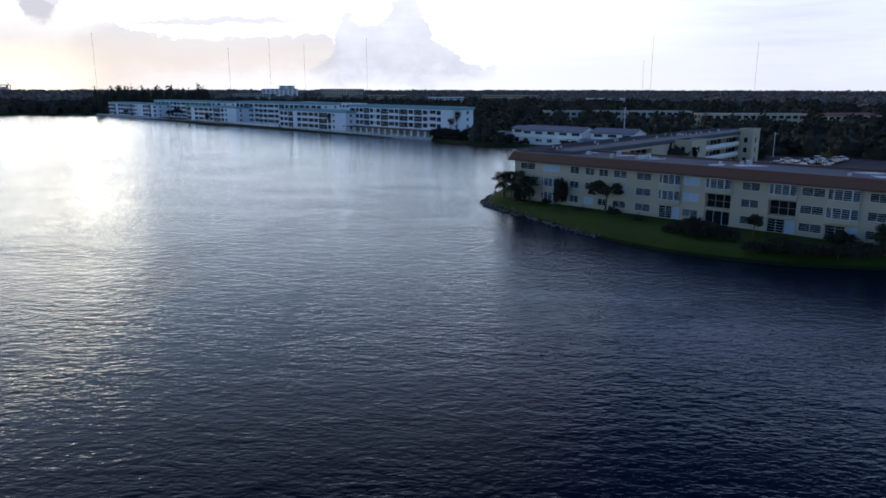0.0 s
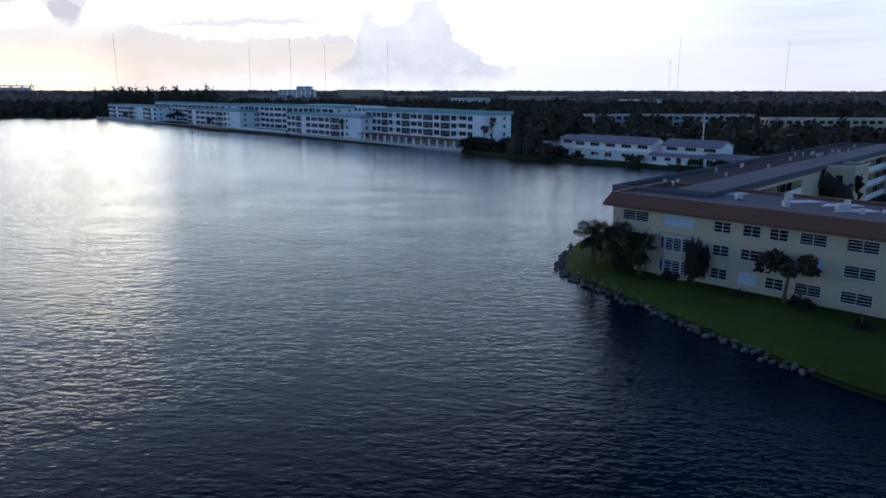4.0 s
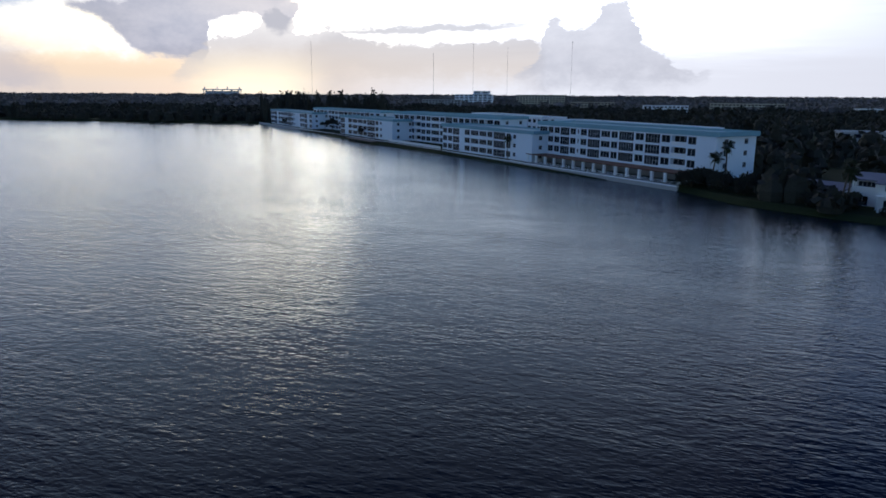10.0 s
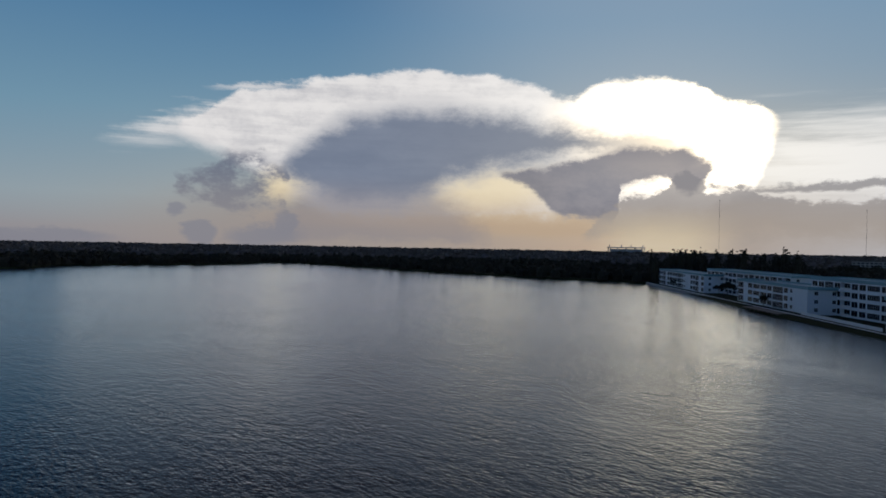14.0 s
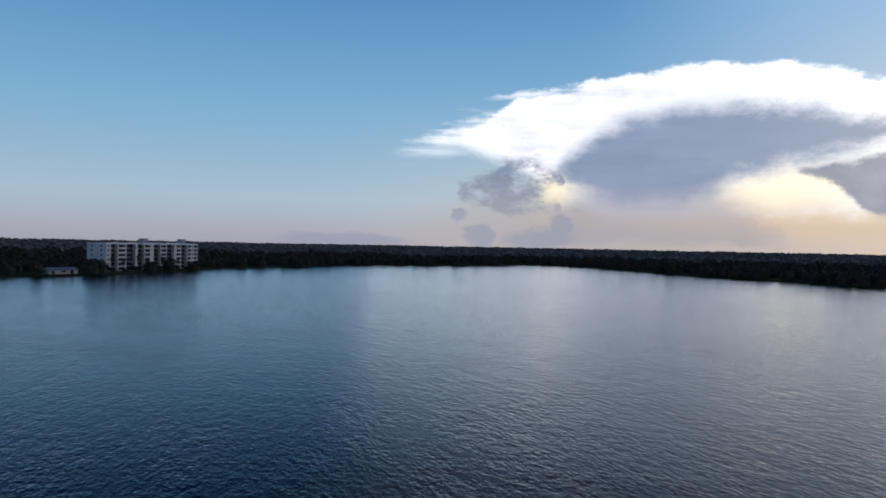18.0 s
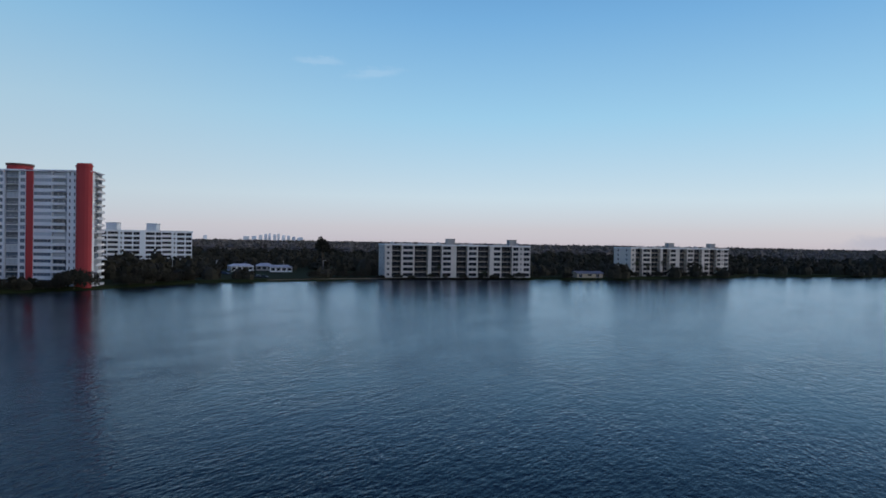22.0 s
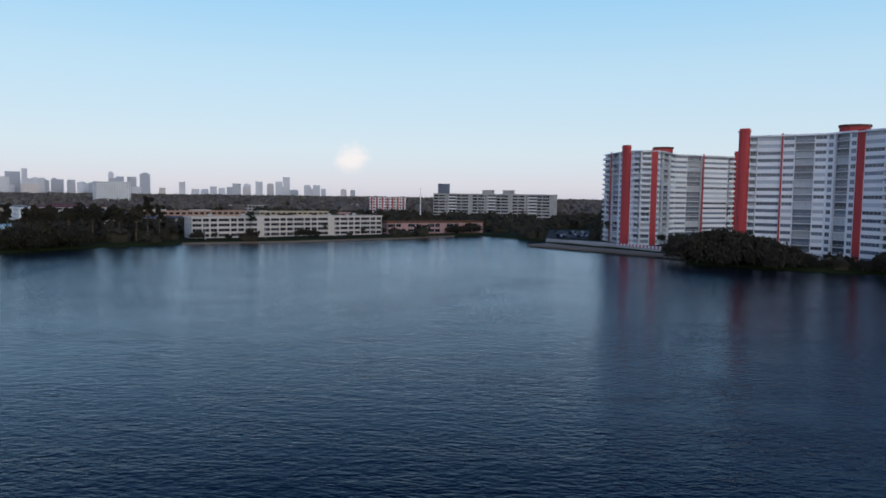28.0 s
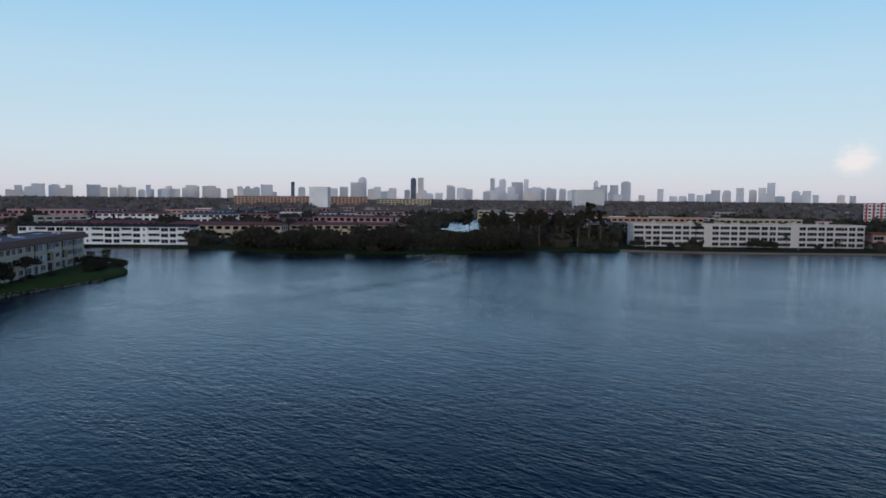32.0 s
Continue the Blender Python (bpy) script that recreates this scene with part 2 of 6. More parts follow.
    mound = bank([(8.0, 1.0, 3.9), (15.7, 1.0, 3.9), (19.7, 1.0, 3.8), (23.0, 1.0, 4.0), (23.8, 1.0, 4.6), (25.0, 1.0, 4.9), (25.9, 1.0, 4.5), (27.0, 1.0, 4.6), (27.7, 1.0, 5.4), (28.6, 1.0, 6.3),
                  (29.6, 1.0, 6.0), (30.5, 1.0, 4.6), (31.9, 1.0, 4.2), (33.6, 1.0, 4.1), (35.0, 1.0, 2.6), (36.6, 1.0, 1.3)], 1.2, 0.25, 0.95)
    bar = blob(17, 4.9, 9.0, 0.32, -0.04, 0.5, 0.5, 0.4)
    colour = g.mix(g.math("MULTIPLY", most(mound, bar), 0.85), colour, g.mix(g.smooth(up, 5.5, 1.5), (5.0, 4.8, 5.0), (6.8, 5.9, 5.2)))
    rays = g.math("MULTIPLY", g.smooth(g.math("ABSOLUTE", g.math("ADD", bearing, 0.5)), 6.5, 1.0), g.smooth(up, 3.8, 0.6))
    colour = g.mix(g.math("MULTIPLY", rays, 0.6), colour, (13.0, 11.0, 7.6))
    # towering cumulus away from the sun
    heap = bank([(-4.3, 1.4, 1.5), (-1.8, 0.6, 1.9), (-0.5, 0.5, 2.8), (1.2, 0.5, 4.2), (1.5, 0.5, 5.8), (1.9, 0.5, 6.9), (4.2, 0.5, 6.5), (4.6, 0.5, 5.1), (6.4, 0.5, 5.2), (7.3, 0.5, 5.6),
                 (7.8, 0.5, 4.9), (8.5, 0.5, 3.2), (10.4, 1.5, 1.6)], 1.4, 0.2, 1.0)
    colour = g.mix(g.math("MULTIPLY", heap, 0.86), colour, g.mix(g.smooth(g.math("ADD", curl, billow), -0.35, 0.35), (6.4, 6.2, 6.5), (5.0, 4.9, 5.3)))
    small = most(blob(60.4, 1.4, 1.0, 1.0, 0.0, 0.25), blob(67.0, 0.8, 1.2, 0.8, 0.0, 0.25), blob(68.6, 2.5, 0.55, 0.5, 0.0, 0.4), blob(78, 0.3, 5.0, 0.6, 0.0, 0.4), blob(62, 0.6, 3.0, 0.8, 0.0, 0.4))
    colour = g.mix(g.math("MULTIPLY", small, 0.7), colour, (4.0, 4.1, 4.9))
    pink = blob(188, 2.9, 1.1, 0.9, 0.0, 0.5, 0.0, 1.0)
    colour = g.mix(g.math("MULTIPLY", pink, 0.5), colour, (8.2, 7.0, 6.6))
    wisps = most(blob(118.6, 13.3, 2.2, 0.35, -0.1, 0.6, 1.0), blob(123, 14.0, 1.6, 0.3, 0.0, 0.6, 1.0))
    colour = g.mix(g.math("MULTIPLY", wisps, 0.1), colour, (8.0, 8.2, 8.6))
    back = g.node("ShaderNodeBackground")
    g.link(colour, back.inputs[0])
    back.inputs[1].default_value = 0.1
    out = g.node("ShaderNodeOutputWorld")
    g.link(back.outputs[0], out.inputs[0])


build_sky()
sun_data = bpy.data.lights.new("sun", "SUN")
sun_data.energy, sun_data.angle, sun_data.color = 0.5, radians(90), (1.0, 0.82, 0.62)
sun = new("sun", sun_data)
sun.matrix_world = look((0, 0, 0), (math.sin(radians(SUN_AZ)), -math.cos(radians(SUN_AZ)), -math.tan(radians(SUN_EL))))

# ---- materials ----
def surface(name, colour, rough=0.7, metal=0.0, spread=0.15, grain=1.5, stain=0.08, bump=0.02, per_piece=0.0, spec=0.5):
    """Paint, plaster, stone and the like: a base colour with grain and broad stains."""
    m = bpy.data.materials.new(name)
    m.use_nodes = True
    g = Nodes(m.node_tree)
    at = g.node("ShaderNodeTexCoord").outputs["Object"]
    fine = g.noise(at, grain * 4, 3.0)
    broad = g.noise(at, stain, 4.0)
    f = g.math("ADD", g.math("MULTIPLY", g.math("SUBTRACT", fine, 0.5), spread), g.math("MULTIPLY", g.math("SUBTRACT", broad, 0.5), spread * 2.2))
    if per_piece:
        f = g.math("ADD", f, g.math("MULTIPLY", g.math("SUBTRACT", g.node("ShaderNodeObjectInfo").outputs["Random"], 0.5), per_piece))
    f = g.math("ADD", f, 1.0)
    col = g.mix(1.0, (*colour, 1.0), g.xyz(f, f, f), "MULTIPLY")
    b = g.node("ShaderNodeBsdfPrincipled")
    g.link(col, b.inputs["Base Color"])
    b.inputs["Roughness"].default_value = rough
    b.inputs["Metallic"].default_value = metal
    b.inputs["Specular IOR Level"].default_value = spec
    if bump:
        bm = g.node("ShaderNodeBump")
        bm.inputs["Strength"].default_value = 0.4
        bm.inputs["Distance"].default_value = bump
        g.link(fine, bm.inputs["Height"])
        g.link(bm.outputs[0], b.inputs["Normal"])
    o = g.node("ShaderNodeOutputMaterial")
    g.link(b.outputs[0], o.inputs[0])
    return m


def water_material():
    m = bpy.data.materials.new("lake_water")
    m.use_nodes = True
    g = Nodes(m.node_tree)
    at = g.node("ShaderNodeTexCoord").outputs["Object"]
    def height(dx, dy):
        """Wind ripples: long crests of three sizes, at a small step from the place."""
        moved = g.node("ShaderNodeMapping")
        moved.inputs["Location"].default_value = (dx, dy, 0)
        g.link(at, moved.inputs[0])
        out = None
        for turn, scale, detail, amount in ((18, 0.30, 2.0, 0.09), (32, 0.85, 2.0, 0.10), (8, 1.9, 2.0, 0.078), (36, 4.2, 2.0, 0.036)):
            m = g.node("ShaderNodeMapping")
            m.inputs["Rotation"].default_value = (0, 0, radians(turn))
            m.inputs["Scale"].default_value = (0.5, 1.0, 1.0)
            g.link(moved.outputs[0], m.inputs[0])
            h = g.math("MULTIPLY", g.noise(m.outputs[0], scale, detail, 0.5), amount)
            out = h if out is None else g.math("ADD", out, h)
        return out
    calm = g.smooth(g.noise(at, 0.012, 3.0, 0.5), 0.35, 0.65, 0.8, 1.15)
    gust = g.node("ShaderNodeMapping")
    gust.inputs["Rotation"].default_value = (0, 0, radians(20))
    gust.inputs["Scale"].default_value = (0.4, 1.0, 1.0)
    g.link(at, gust.inputs[0])
    calm = g.math("MULTIPLY", calm, g.smooth(g.noise(gust.outputs[0], 0.11, 4.0, 0.6), 0.3, 0.7, 0.65, 1.3))
    place = g.node("ShaderNodeSeparateXYZ")
    g.link(at, place.inputs[0])

    def band(x0, y0, x1, y1, wide):
        """A ragged streak on the water between two places."""
        ln = math.hypot(x1 - x0, y1 - y0)
        dx, dy = (x1 - x0) / ln, (y1 - y0) / ln
        px, py = g.math("SUBTRACT", place.outputs[0], x0), g.math("SUBTRACT", place.outputs[1], y0)
        off = g.math("SUBTRACT", g.math("MULTIPLY", py, dx), g.math("MULTIPLY", px, dy))
        off = g.math("ADD", off, g.math("MULTIPLY", g.math("SUBTRACT", g.noise(at, 0.03, 3.0), 0.5), wide * 2.0))
        run = g.math("ADD", g.math("MULTIPLY", px, dx), g.math("MULTIPLY", py, dy))
        m = g.math("MULTIPLY", g.smooth(g.math("ABSOLUTE", off), wide, wide * 0.3), g.smooth(run, -10.0, 10.0))
        return g.math("MULTIPLY", m, g.smooth(run, ln + 15.0, ln - 15.0))
    wake = band(-28, -8, -37.5, 98, 4.6)
    slick = g.math("MAXIMUM", g.math("MAXIMUM", g.math("MULTIPLY", band(5, 126, 14, 55, 1.1), 0.35), g.math("MULTIPLY", band(-19, 140, -16, 60, 1.6), 0.8)), band(-450, 235, -370, 350, 3.0))
    force = g.math("MULTIPLY", calm, g.math("SUBTRACT", g.math("ADD", 1.0, g.math("MULTIPLY", wake, 0.9)), g.math("MULTIPLY", slick, 0.5)))
    step = 0.06
    here = height(0, 0)
    slope = [g.math("MULTIPLY", g.math("MULTIPLY", g.math("SUBTRACT", here, height(*d)), 1.0 / step), force) for d in ((step, 0), (0, step))]
    lean = g.node("ShaderNodeVectorMath", operation="NORMALIZE")
    g.link(g.xyz(slope[0], slope[1], 1.0), lean.inputs[0])
    # a dark body under a sheen that grows towards the horizon
    body = g.node("ShaderNodeBsdfDiffuse")
    body.inputs["Color"].default_value = (0.002, 0.007, 0.016, 1)
    sheen = g.node("ShaderNodeBsdfGlossy")
    sheen.inputs["Color"].default_value = (0.82, 0.90, 1.0, 1)
    sheen.inputs["Roughness"].default_value = 0.14
    g.link(lean.outputs[0], sheen.inputs["Normal"])
    edge = g.node("ShaderNodeFresnel")
    edge.inputs["IOR"].default_value = 1.17
    g.link(lean.outputs[0], edge.inputs["Normal"])
    both = g.node("ShaderNodeMixShader")
    g.link(g.math("MULTIPLY_ADD", edge.outputs[0], 1.2, -0.02, clamp=True), both.inputs[0])
    g.link(body.outputs[0], both.inputs[1])
    g.link(sheen.outputs[0], both.inputs[2])
    o = g.node("ShaderNodeOutputMaterial")
    g.link(both.outputs[0], o.inputs[0])
    return m


MAT = dict(
    water=water_material(),
    soil=surface("dark_grassy_soil", (0.022, 0.03, 0.012), 0.95, spread=0.5, grain=0.3, stain=0.01, spec=0.05),
    lawn=surface("lawn", (0.034, 0.056, 0.009), 0.95, spread=0.6, grain=1.0, stain=0.10, spec=0.08),
    cream=surface("cream_stucco", (0.50, 0.42, 0.30), 0.85),
    white=surface("white_stucco", (0.80, 0.80, 0.78), 0.8),
    towerwhite=surface("grey_white_tower_paint", (0.80, 0.81, 0.81), 0.8, spread=0.2),
    bluewhite=surface("pale_blue_stucco", (0.74, 0.79, 0.82), 0.8),
    teal=surface("teal_roof_band", (0.20, 0.37, 0.41), 0.7),
    red=surface("red_painted_concrete", (0.45, 0.045, 0.044), 0.7),
    brown=surface("brown_mansard", (0.13, 0.06, 0.035), 0.8),
    roofgrey=surface("grey_flat_roof", (0.10, 0.11, 0.13), 0.95, spread=0.35, spec=0.12),
    roofdark=surface("dark_tar_roof", (0.030, 0.032, 0.042), 0.95, spread=0.35, spec=0.05),
    shingle=surface("grey_shingle", (0.16, 0.17, 0.20), 0.9, spread=0.3, spec=0.15),
    stone=surface("shore_stone", (0.085, 0.08, 0.072), 0.9, spread=0.5, per_piece=0.6),
    concrete=surface("weathered_concrete", (0.36, 0.35, 0.33), 0.85, spread=0.25),
    asphalt=surface("asphalt", (0.05, 0.05, 0.052), 0.95, spread=0.3, spec=0.08),
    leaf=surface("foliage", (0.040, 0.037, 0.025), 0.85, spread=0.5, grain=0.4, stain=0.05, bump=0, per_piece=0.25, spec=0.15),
    # the foliage again, paled to imitate haze over the distant woods
    hazeleaf=surface("hazed_foliage", (0.125, 0.108, 0.092), 0.85, spread=0.6, grain=0.1, stain=0.01, bump=0),
    bark=surface("bark", (0.10, 0.075, 0.05), 0.95),
    glass=surface("dark_window_glass", (0.012, 0.015, 0.02), 0.25, spread=0.1, bump=0, per_piece=0.8, spec=0.08),
    towerglass=surface("grey_blue_window_glass", (0.10, 0.13, 0.17), 0.12, spread=0.2, bump=0, per_piece=1.2, spec=0.6),
    blind=surface("pale_window_blind", (0.42, 0.45, 0.48), 0.6, spread=0.2, bump=0, per_piece=0.5),
    frame=surface("white_metal_frame", (0.6, 0.6, 0.6), 0.5),
    steel=surface("grey_steel", (0.25, 0.26, 0.28), 0.5, 0.6),
    pink=surface("pink_stucco", (0.45, 0.27, 0.25), 0.85),
    shutter=surface("pale_blue_shutter", (0.42, 0.52, 0.62), 0.5, spread=0.2),
    patch=surface("pale_roof_coating", (0.45, 0.48, 0.52), 0.7, spread=0.4),
    unit=surface("white_metal_box", (0.5, 0.5, 0.5), 0.5),
    tealroof=surface("teal_flat_roof", (0.20, 0.33, 0.36), 0.85, spread=0.3),
    offwhite=surface("grey_white_render", (0.39, 0.375, 0.35), 0.85, spread=0.3),
    warmwhite=surface("warm_white_stucco", (0.60, 0.55, 0.49), 0.85, spread=0.25),
    timber=surface("weathered_timber", (0.16, 0.13, 0.10), 0.9, spread=0.4),
    clay=surface("red_clay_roof", (0.14, 0.045, 0.036), 0.85, spread=0.35),
    orange=surface("orange_stucco", (0.42, 0.27, 0.20), 0.85),
    yellow=surface("yellow_stucco", (0.46, 0.39, 0.28), 0.85),
    bluedark=surface("dark_blue_cladding", (0.05, 0.08, 0.14), 0.4),
    silver=surface("silver_car_paint", (0.45, 0.46, 0.47), 0.3, 0.4, spread=0.05),
    cardark=surface("dark_grey_car_paint", (0.06, 0.06, 0.065), 0.3, spread=0.05),
    carblack=surface("black_car_paint", (0.015, 0.015, 0.017), 0.25, spread=0.05),
    rubber=surface("black_rubber", (0.02, 0.02, 0.02), 0.9),
    palm=surface("palm_frond", (0.026, 0.034, 0.014), 0.6, spread=0.4, bump=0, per_piece=0.5, spec=0.15),
    mast=surface("weathered_mast_steel", (0.12, 0.12, 0.13), 0.7, spread=0.05, bump=0),
    # four concretes for the horizon, with distance haze painted into their pale colours
    hazedark=surface("hazed_grey_concrete", (0.48, 0.50, 0.54), 0.85),
    hazewarm=surface("hazed_warm_concrete", (0.68, 0.63, 0.60), 0.85),
    hazeblue=surface("faint_hazed_concrete", (0.93, 0.95, 0.97), 0.85),
    haze=surface("hazed_concrete", (0.66, 0.67, 0.70), 0.85),
)

# ---- mesh helpers ----
def mesh(name, verts, faces, mats, ids=None, smooth=False):
    me = bpy.data.meshes.new(name)
    me.from_pydata([tuple(v) for v in verts], [], faces)
    for mt in (mats if isinstance(mats, (list, tuple)) else [mats]):
        me.materials.append(mt)
    if ids is not None:
        me.polygons.foreach_set("material_index", ids)
    if smooth:
        me.polygons.foreach_set("use_smooth", [True] * len(me.polygons))
    me.update()
    return me


# ---- the lake and the land ----
SHORE = [(150, 56), (111, 30), (70, 21), (45, 4), (17, -24), (2, -48), (-12, -69), (-30, -86), (-70, -106), (-121, -145),
         (-150, -172), (-166, -182), (-180, -162), (-196, -134), (-236, -46), (-231, -24), (-264, -2), (-299, 6), (-349, 8),
         (-416, 48), (-455, 76), (-486, 122), (-523, 172), (-609, 236), (-640, 242), (-690, 322), (-752, 361), (-762, 511),
         (-812, 600), (-800, 640), (-700, 640), (-550, 622), (-400, 626), (-306, 634),
         (-149, 463), (-88, 406), (-37, 355), (-7, 326), (7, 303), (30, 285), (51, 273), (71, 256), (80, 240), (60, 216),
         (26, 176), (14, 163), (10, 152), (9, 143), (12, 136), (16, 128), (21, 118), (26.5, 107.5), (33.5, 99.5), (40, 95.5), (46, 92.5),
         (52, 91), (58, 90), (65, 93), (75, 101), (110, 108), (150, 90)]
POND = [(85, -150), (112, -131), (150, -190), (200, -245), (300, -440), (310, -520), (280, -480), (190, -290), (140, -260), (100, -185)]
LAND = 1.2


def smooth_ring(ring, steps=4):
    """Catmull-Rom through the ring's corners."""
    out, n = [], len(ring)
    p = [Vector(q) for q in ring]
    for i in range(n):
        a, b, c, d = p[i - 1], p[i], p[(i + 1) % n], p[(i + 2) % n]
        for k in range(steps):
            t = k / steps
            q = 0.5 * (2 * b + (c - a) * t + (2 * a - 5 * b + 4 * c - d) * t * t + (3 * b - a - 3 * c + d) * t ** 3)
            out.append(q.lerp(b.lerp(c, t), 0.5))
    return out


def inside(x, y, ring):
    hit, n = False, len(ring)
    for i in range(n):
        (x1, y1), (x2, y2) = ring[i], ring[i - 1]
        if (y1 > y) != (y2 > y) and x < (x2 - x1) * (y - y1) / (y2 - y1) + x1:
            hit = not hit
    return hit


def widened(ring, by):
    """The ring moved outwards (away from the water) by that many metres."""
    area = sum(ring[i - 1].x * ring[i].y - ring[i].x * ring[i - 1].y for i in range(len(ring)))
    side = -1 if area > 0 else 1
    out = []
    for i, p in enumerate(ring):
        d = (ring[(i + 1) % len(ring)] - ring[i - 1]).normalized()
        out.append(p + Vector((-d.y, d.x)) * by * side)
    return out


def build_land():
    from mathutils.geometry import tessellate_polygon
    big = 4900.0
    outer = [Vector((-big, -big, 0)), Vector((big, -big, 0)), Vector((big, big, 0)), Vector((-big, big, 0))]
    rims = [smooth_ring(SHORE), smooth_ring(POND)]
    loops = [outer] + [[Vector((q.x, q.y, 0)) for q in widened(r, 2.2)] for r in rims]
    verts = [v for loop in loops for v in loop]
    faces = [tuple(t) for t in tessellate_polygon(loops)]
    pts = [(v.x, v.y, LAND) for v in verts]
    start = 4
    for rim in rims:
        n = len(rim)
        base = len(pts)
        pts += [(v.x, v.y, 0.15 + 0.1 * noise.noise((v.x * 0.1, v.y * 0.1, 0))) for v in rim]
        pts += [(v.x, v.y, -1.6) for v in rim]
        for i in range(n):
            j = (i + 1) % n
            faces.append((start + i, start + j, base + j, base + i))
            faces.append((base + i, base + j, base + n + j, base + n + i))
        start += n
    me = mesh("ground", pts, faces, MAT["soil"])
    bm = bmesh.new()
    bm.from_mesh(me)
    bmesh.ops.recalc_face_normals(bm, faces=bm.faces)
    if sum(f.normal.z * f.calc_area() for f in bm.faces) < 0:
        bmesh.ops.reverse_faces(bm, faces=bm.faces)
    bm.to_mesh(me)
    bm.free()
    tagged(new("ground", me), "flat dark land with grass and soil round the lake", "ground", kind="structure")
    w = new("water", mesh("water", [(-1000, -620, 0), (420, -620, 0), (420, 900, 0), (-1000, 900, 0)], [(0, 1, 2, 3)], MAT["water"]))
    tagged(w, "dark blue lake water rippled by a light breeze", "water", kind="structure")


build_land()


# ---- things and their parts ----
PLACE = {}
FOOTPRINTS = []


def thing(name, label, category, at=(0, 0, 0), rz=0.0, group="", data=None):
    ob = new(name, data)
    PLACE[ob] = pose(*at, 0, 0, rz)
    ob.matrix_basis = PLACE[ob]
    return tagged(ob, label, category, group)


def part(name, me, parent, m=None, label=""):
    """Links a mesh as one part of its parent, at the world pose m."""
    ob = new(name, me)
    PLACE[ob] = m if m is not None else Matrix()
    ob.parent = parent
    ob.matrix_basis = PLACE[parent].inverted() @ PLACE[ob]
    return tagged(ob, label) if label else ob


def boxes(name, items, mats, ids=None):
    """One mesh of boxes; each is (x0, y0, z0, x1, y1, z1)."""
    v, f, k = [], [], []
    for n, (x0, y0, z0, x1, y1, z1) in enumerate(items):
        b = len(v)
        v += [(x0, y0, z0), (x1, y0, z0), (x1, y1, z0), (x0, y1, z0), (x0, y0, z1), (x1, y0, z1), (x1, y1, z1), (x0, y1, z1)]
        f += [(b, b + 3, b + 2, b + 1), (b + 4, b + 5, b + 6, b + 7), (b, b + 1, b + 5, b + 4), (b + 1, b + 2, b + 6, b + 5),
              (b + 2, b + 3, b + 7, b + 6), (b + 3, b, b + 4, b + 7)]
        k += [ids[n] if ids else 0] * 6
    return mesh(name, v, f, mats, k)


SHARED = {}


def shared(key, make):
    if key not in SHARED:
        SHARED[key] = make()
    return SHARED[key]


def prism(name, ring, z0, z1, mat, top=None):
    """An upright block over a ring of (x, y), counter-clockwise or not; top: another material for its lid."""
    area = sum(ring[i - 1][0] * ring[i][1] - ring[i][0] * ring[i - 1][1] for i in range(len(ring)))
    if area < 0:
        ring = ring[::-1]
    n = len(ring)
    v = [(x, y, z0) for x, y in ring] + [(x, y, z1) for x, y in ring]
    f = [tuple(range(n, 2 * n)), tuple(range(n - 1, -1, -1))] + [(i, (i + 1) % n, n + (i + 1) % n, n + i) for i in range(n)]
    return mesh(name, v, f, [mat, top or mat], [1, 0] + [0] * n)

# ---- walls with real openings ----
def lattice(name, xs, zs, solid, y0, y1, mat):
    """One connected plate with holes: solid(i, j) says which cells between the lines xs and zs are filled."""
    v, f, index = [], [], {}

    def at(i, j, k):
        key = (i, j, k)
        if key not in index:
            index[key] = len(v)
            v.append((xs[i], y1 if k else y0, zs[j]))
        return index[key]
    nx, nz = len(xs) - 1, len(zs) - 1
    for i in range(nx):
        for j in range(nz):
            if not solid(i, j):
                continue
            f.append((at(i, j, 0), at(i + 1, j, 0), at(i + 1, j + 1, 0), at(i, j + 1, 0)))
            f.append((at(i, j, 1), at(i, j + 1, 1), at(i + 1, j + 1, 1), at(i + 1, j, 1)))
            for di, dj, p, q in ((-1, 0, (i, j), (i, j + 1)), (1, 0, (i + 1, j), (i + 1, j + 1)), (0, -1, (i, j), (i + 1, j)), (0, 1, (i, j + 1), (i + 1, j + 1))):
                if not (0 <= i + di < nx and 0 <= j + dj < nz and solid(i + di, j + dj)):
                    f.append((at(*p, 0), at(*q, 0), at(*q, 1), at(*p, 1)))
    return mesh(name, v, f, mat)


def lines(n, size, bar, thin):
    """Edges of the bars that split a length into n lights."""
    out = [0.0, bar]
    for c in range(1, n):
        out += [size * c / n - thin / 2, size * c / n + thin / 2]
    return out + [size - bar, size]


def window_frame(w, h, cols, rows, mat, bar=0.07):
    """A frame with bars, its foot at the origin, x along the wall, y outwards."""
    return shared(("frame", round(w, 2), round(h, 2), cols, rows, mat.name), lambda: lattice(
        "window_frame", lines(cols, w, bar, bar), lines(rows, h, bar, bar * 0.7), lambda i, j: i % 2 == 0 or j % 2 == 0, -0.05, 0.03, mat))


def pane(w, h, mat):
    return shared(("pane", round(w, 2), round(h, 2), mat.name), lambda: boxes("pane", [(0.03, -0.035, 0.03, w - 0.03, -0.02, h - 0.03)], mat))


def railing(w, h, mat, solid):
    def make():
        if solid:
            return boxes("parapet", [(0, -0.06, 0, w, 0.06, h)], mat)
        n = max(3, int(w / 0.3))
        return lattice("railing", lines(n, w, 0.05, 0.035), [0.0, 0.06, h - 0.06, h], lambda i, j: i % 2 == 0 or j % 2 == 0, -0.02, 0.02, mat)
    return shared(("rail", round(w, 2), h, mat.name, solid), make)


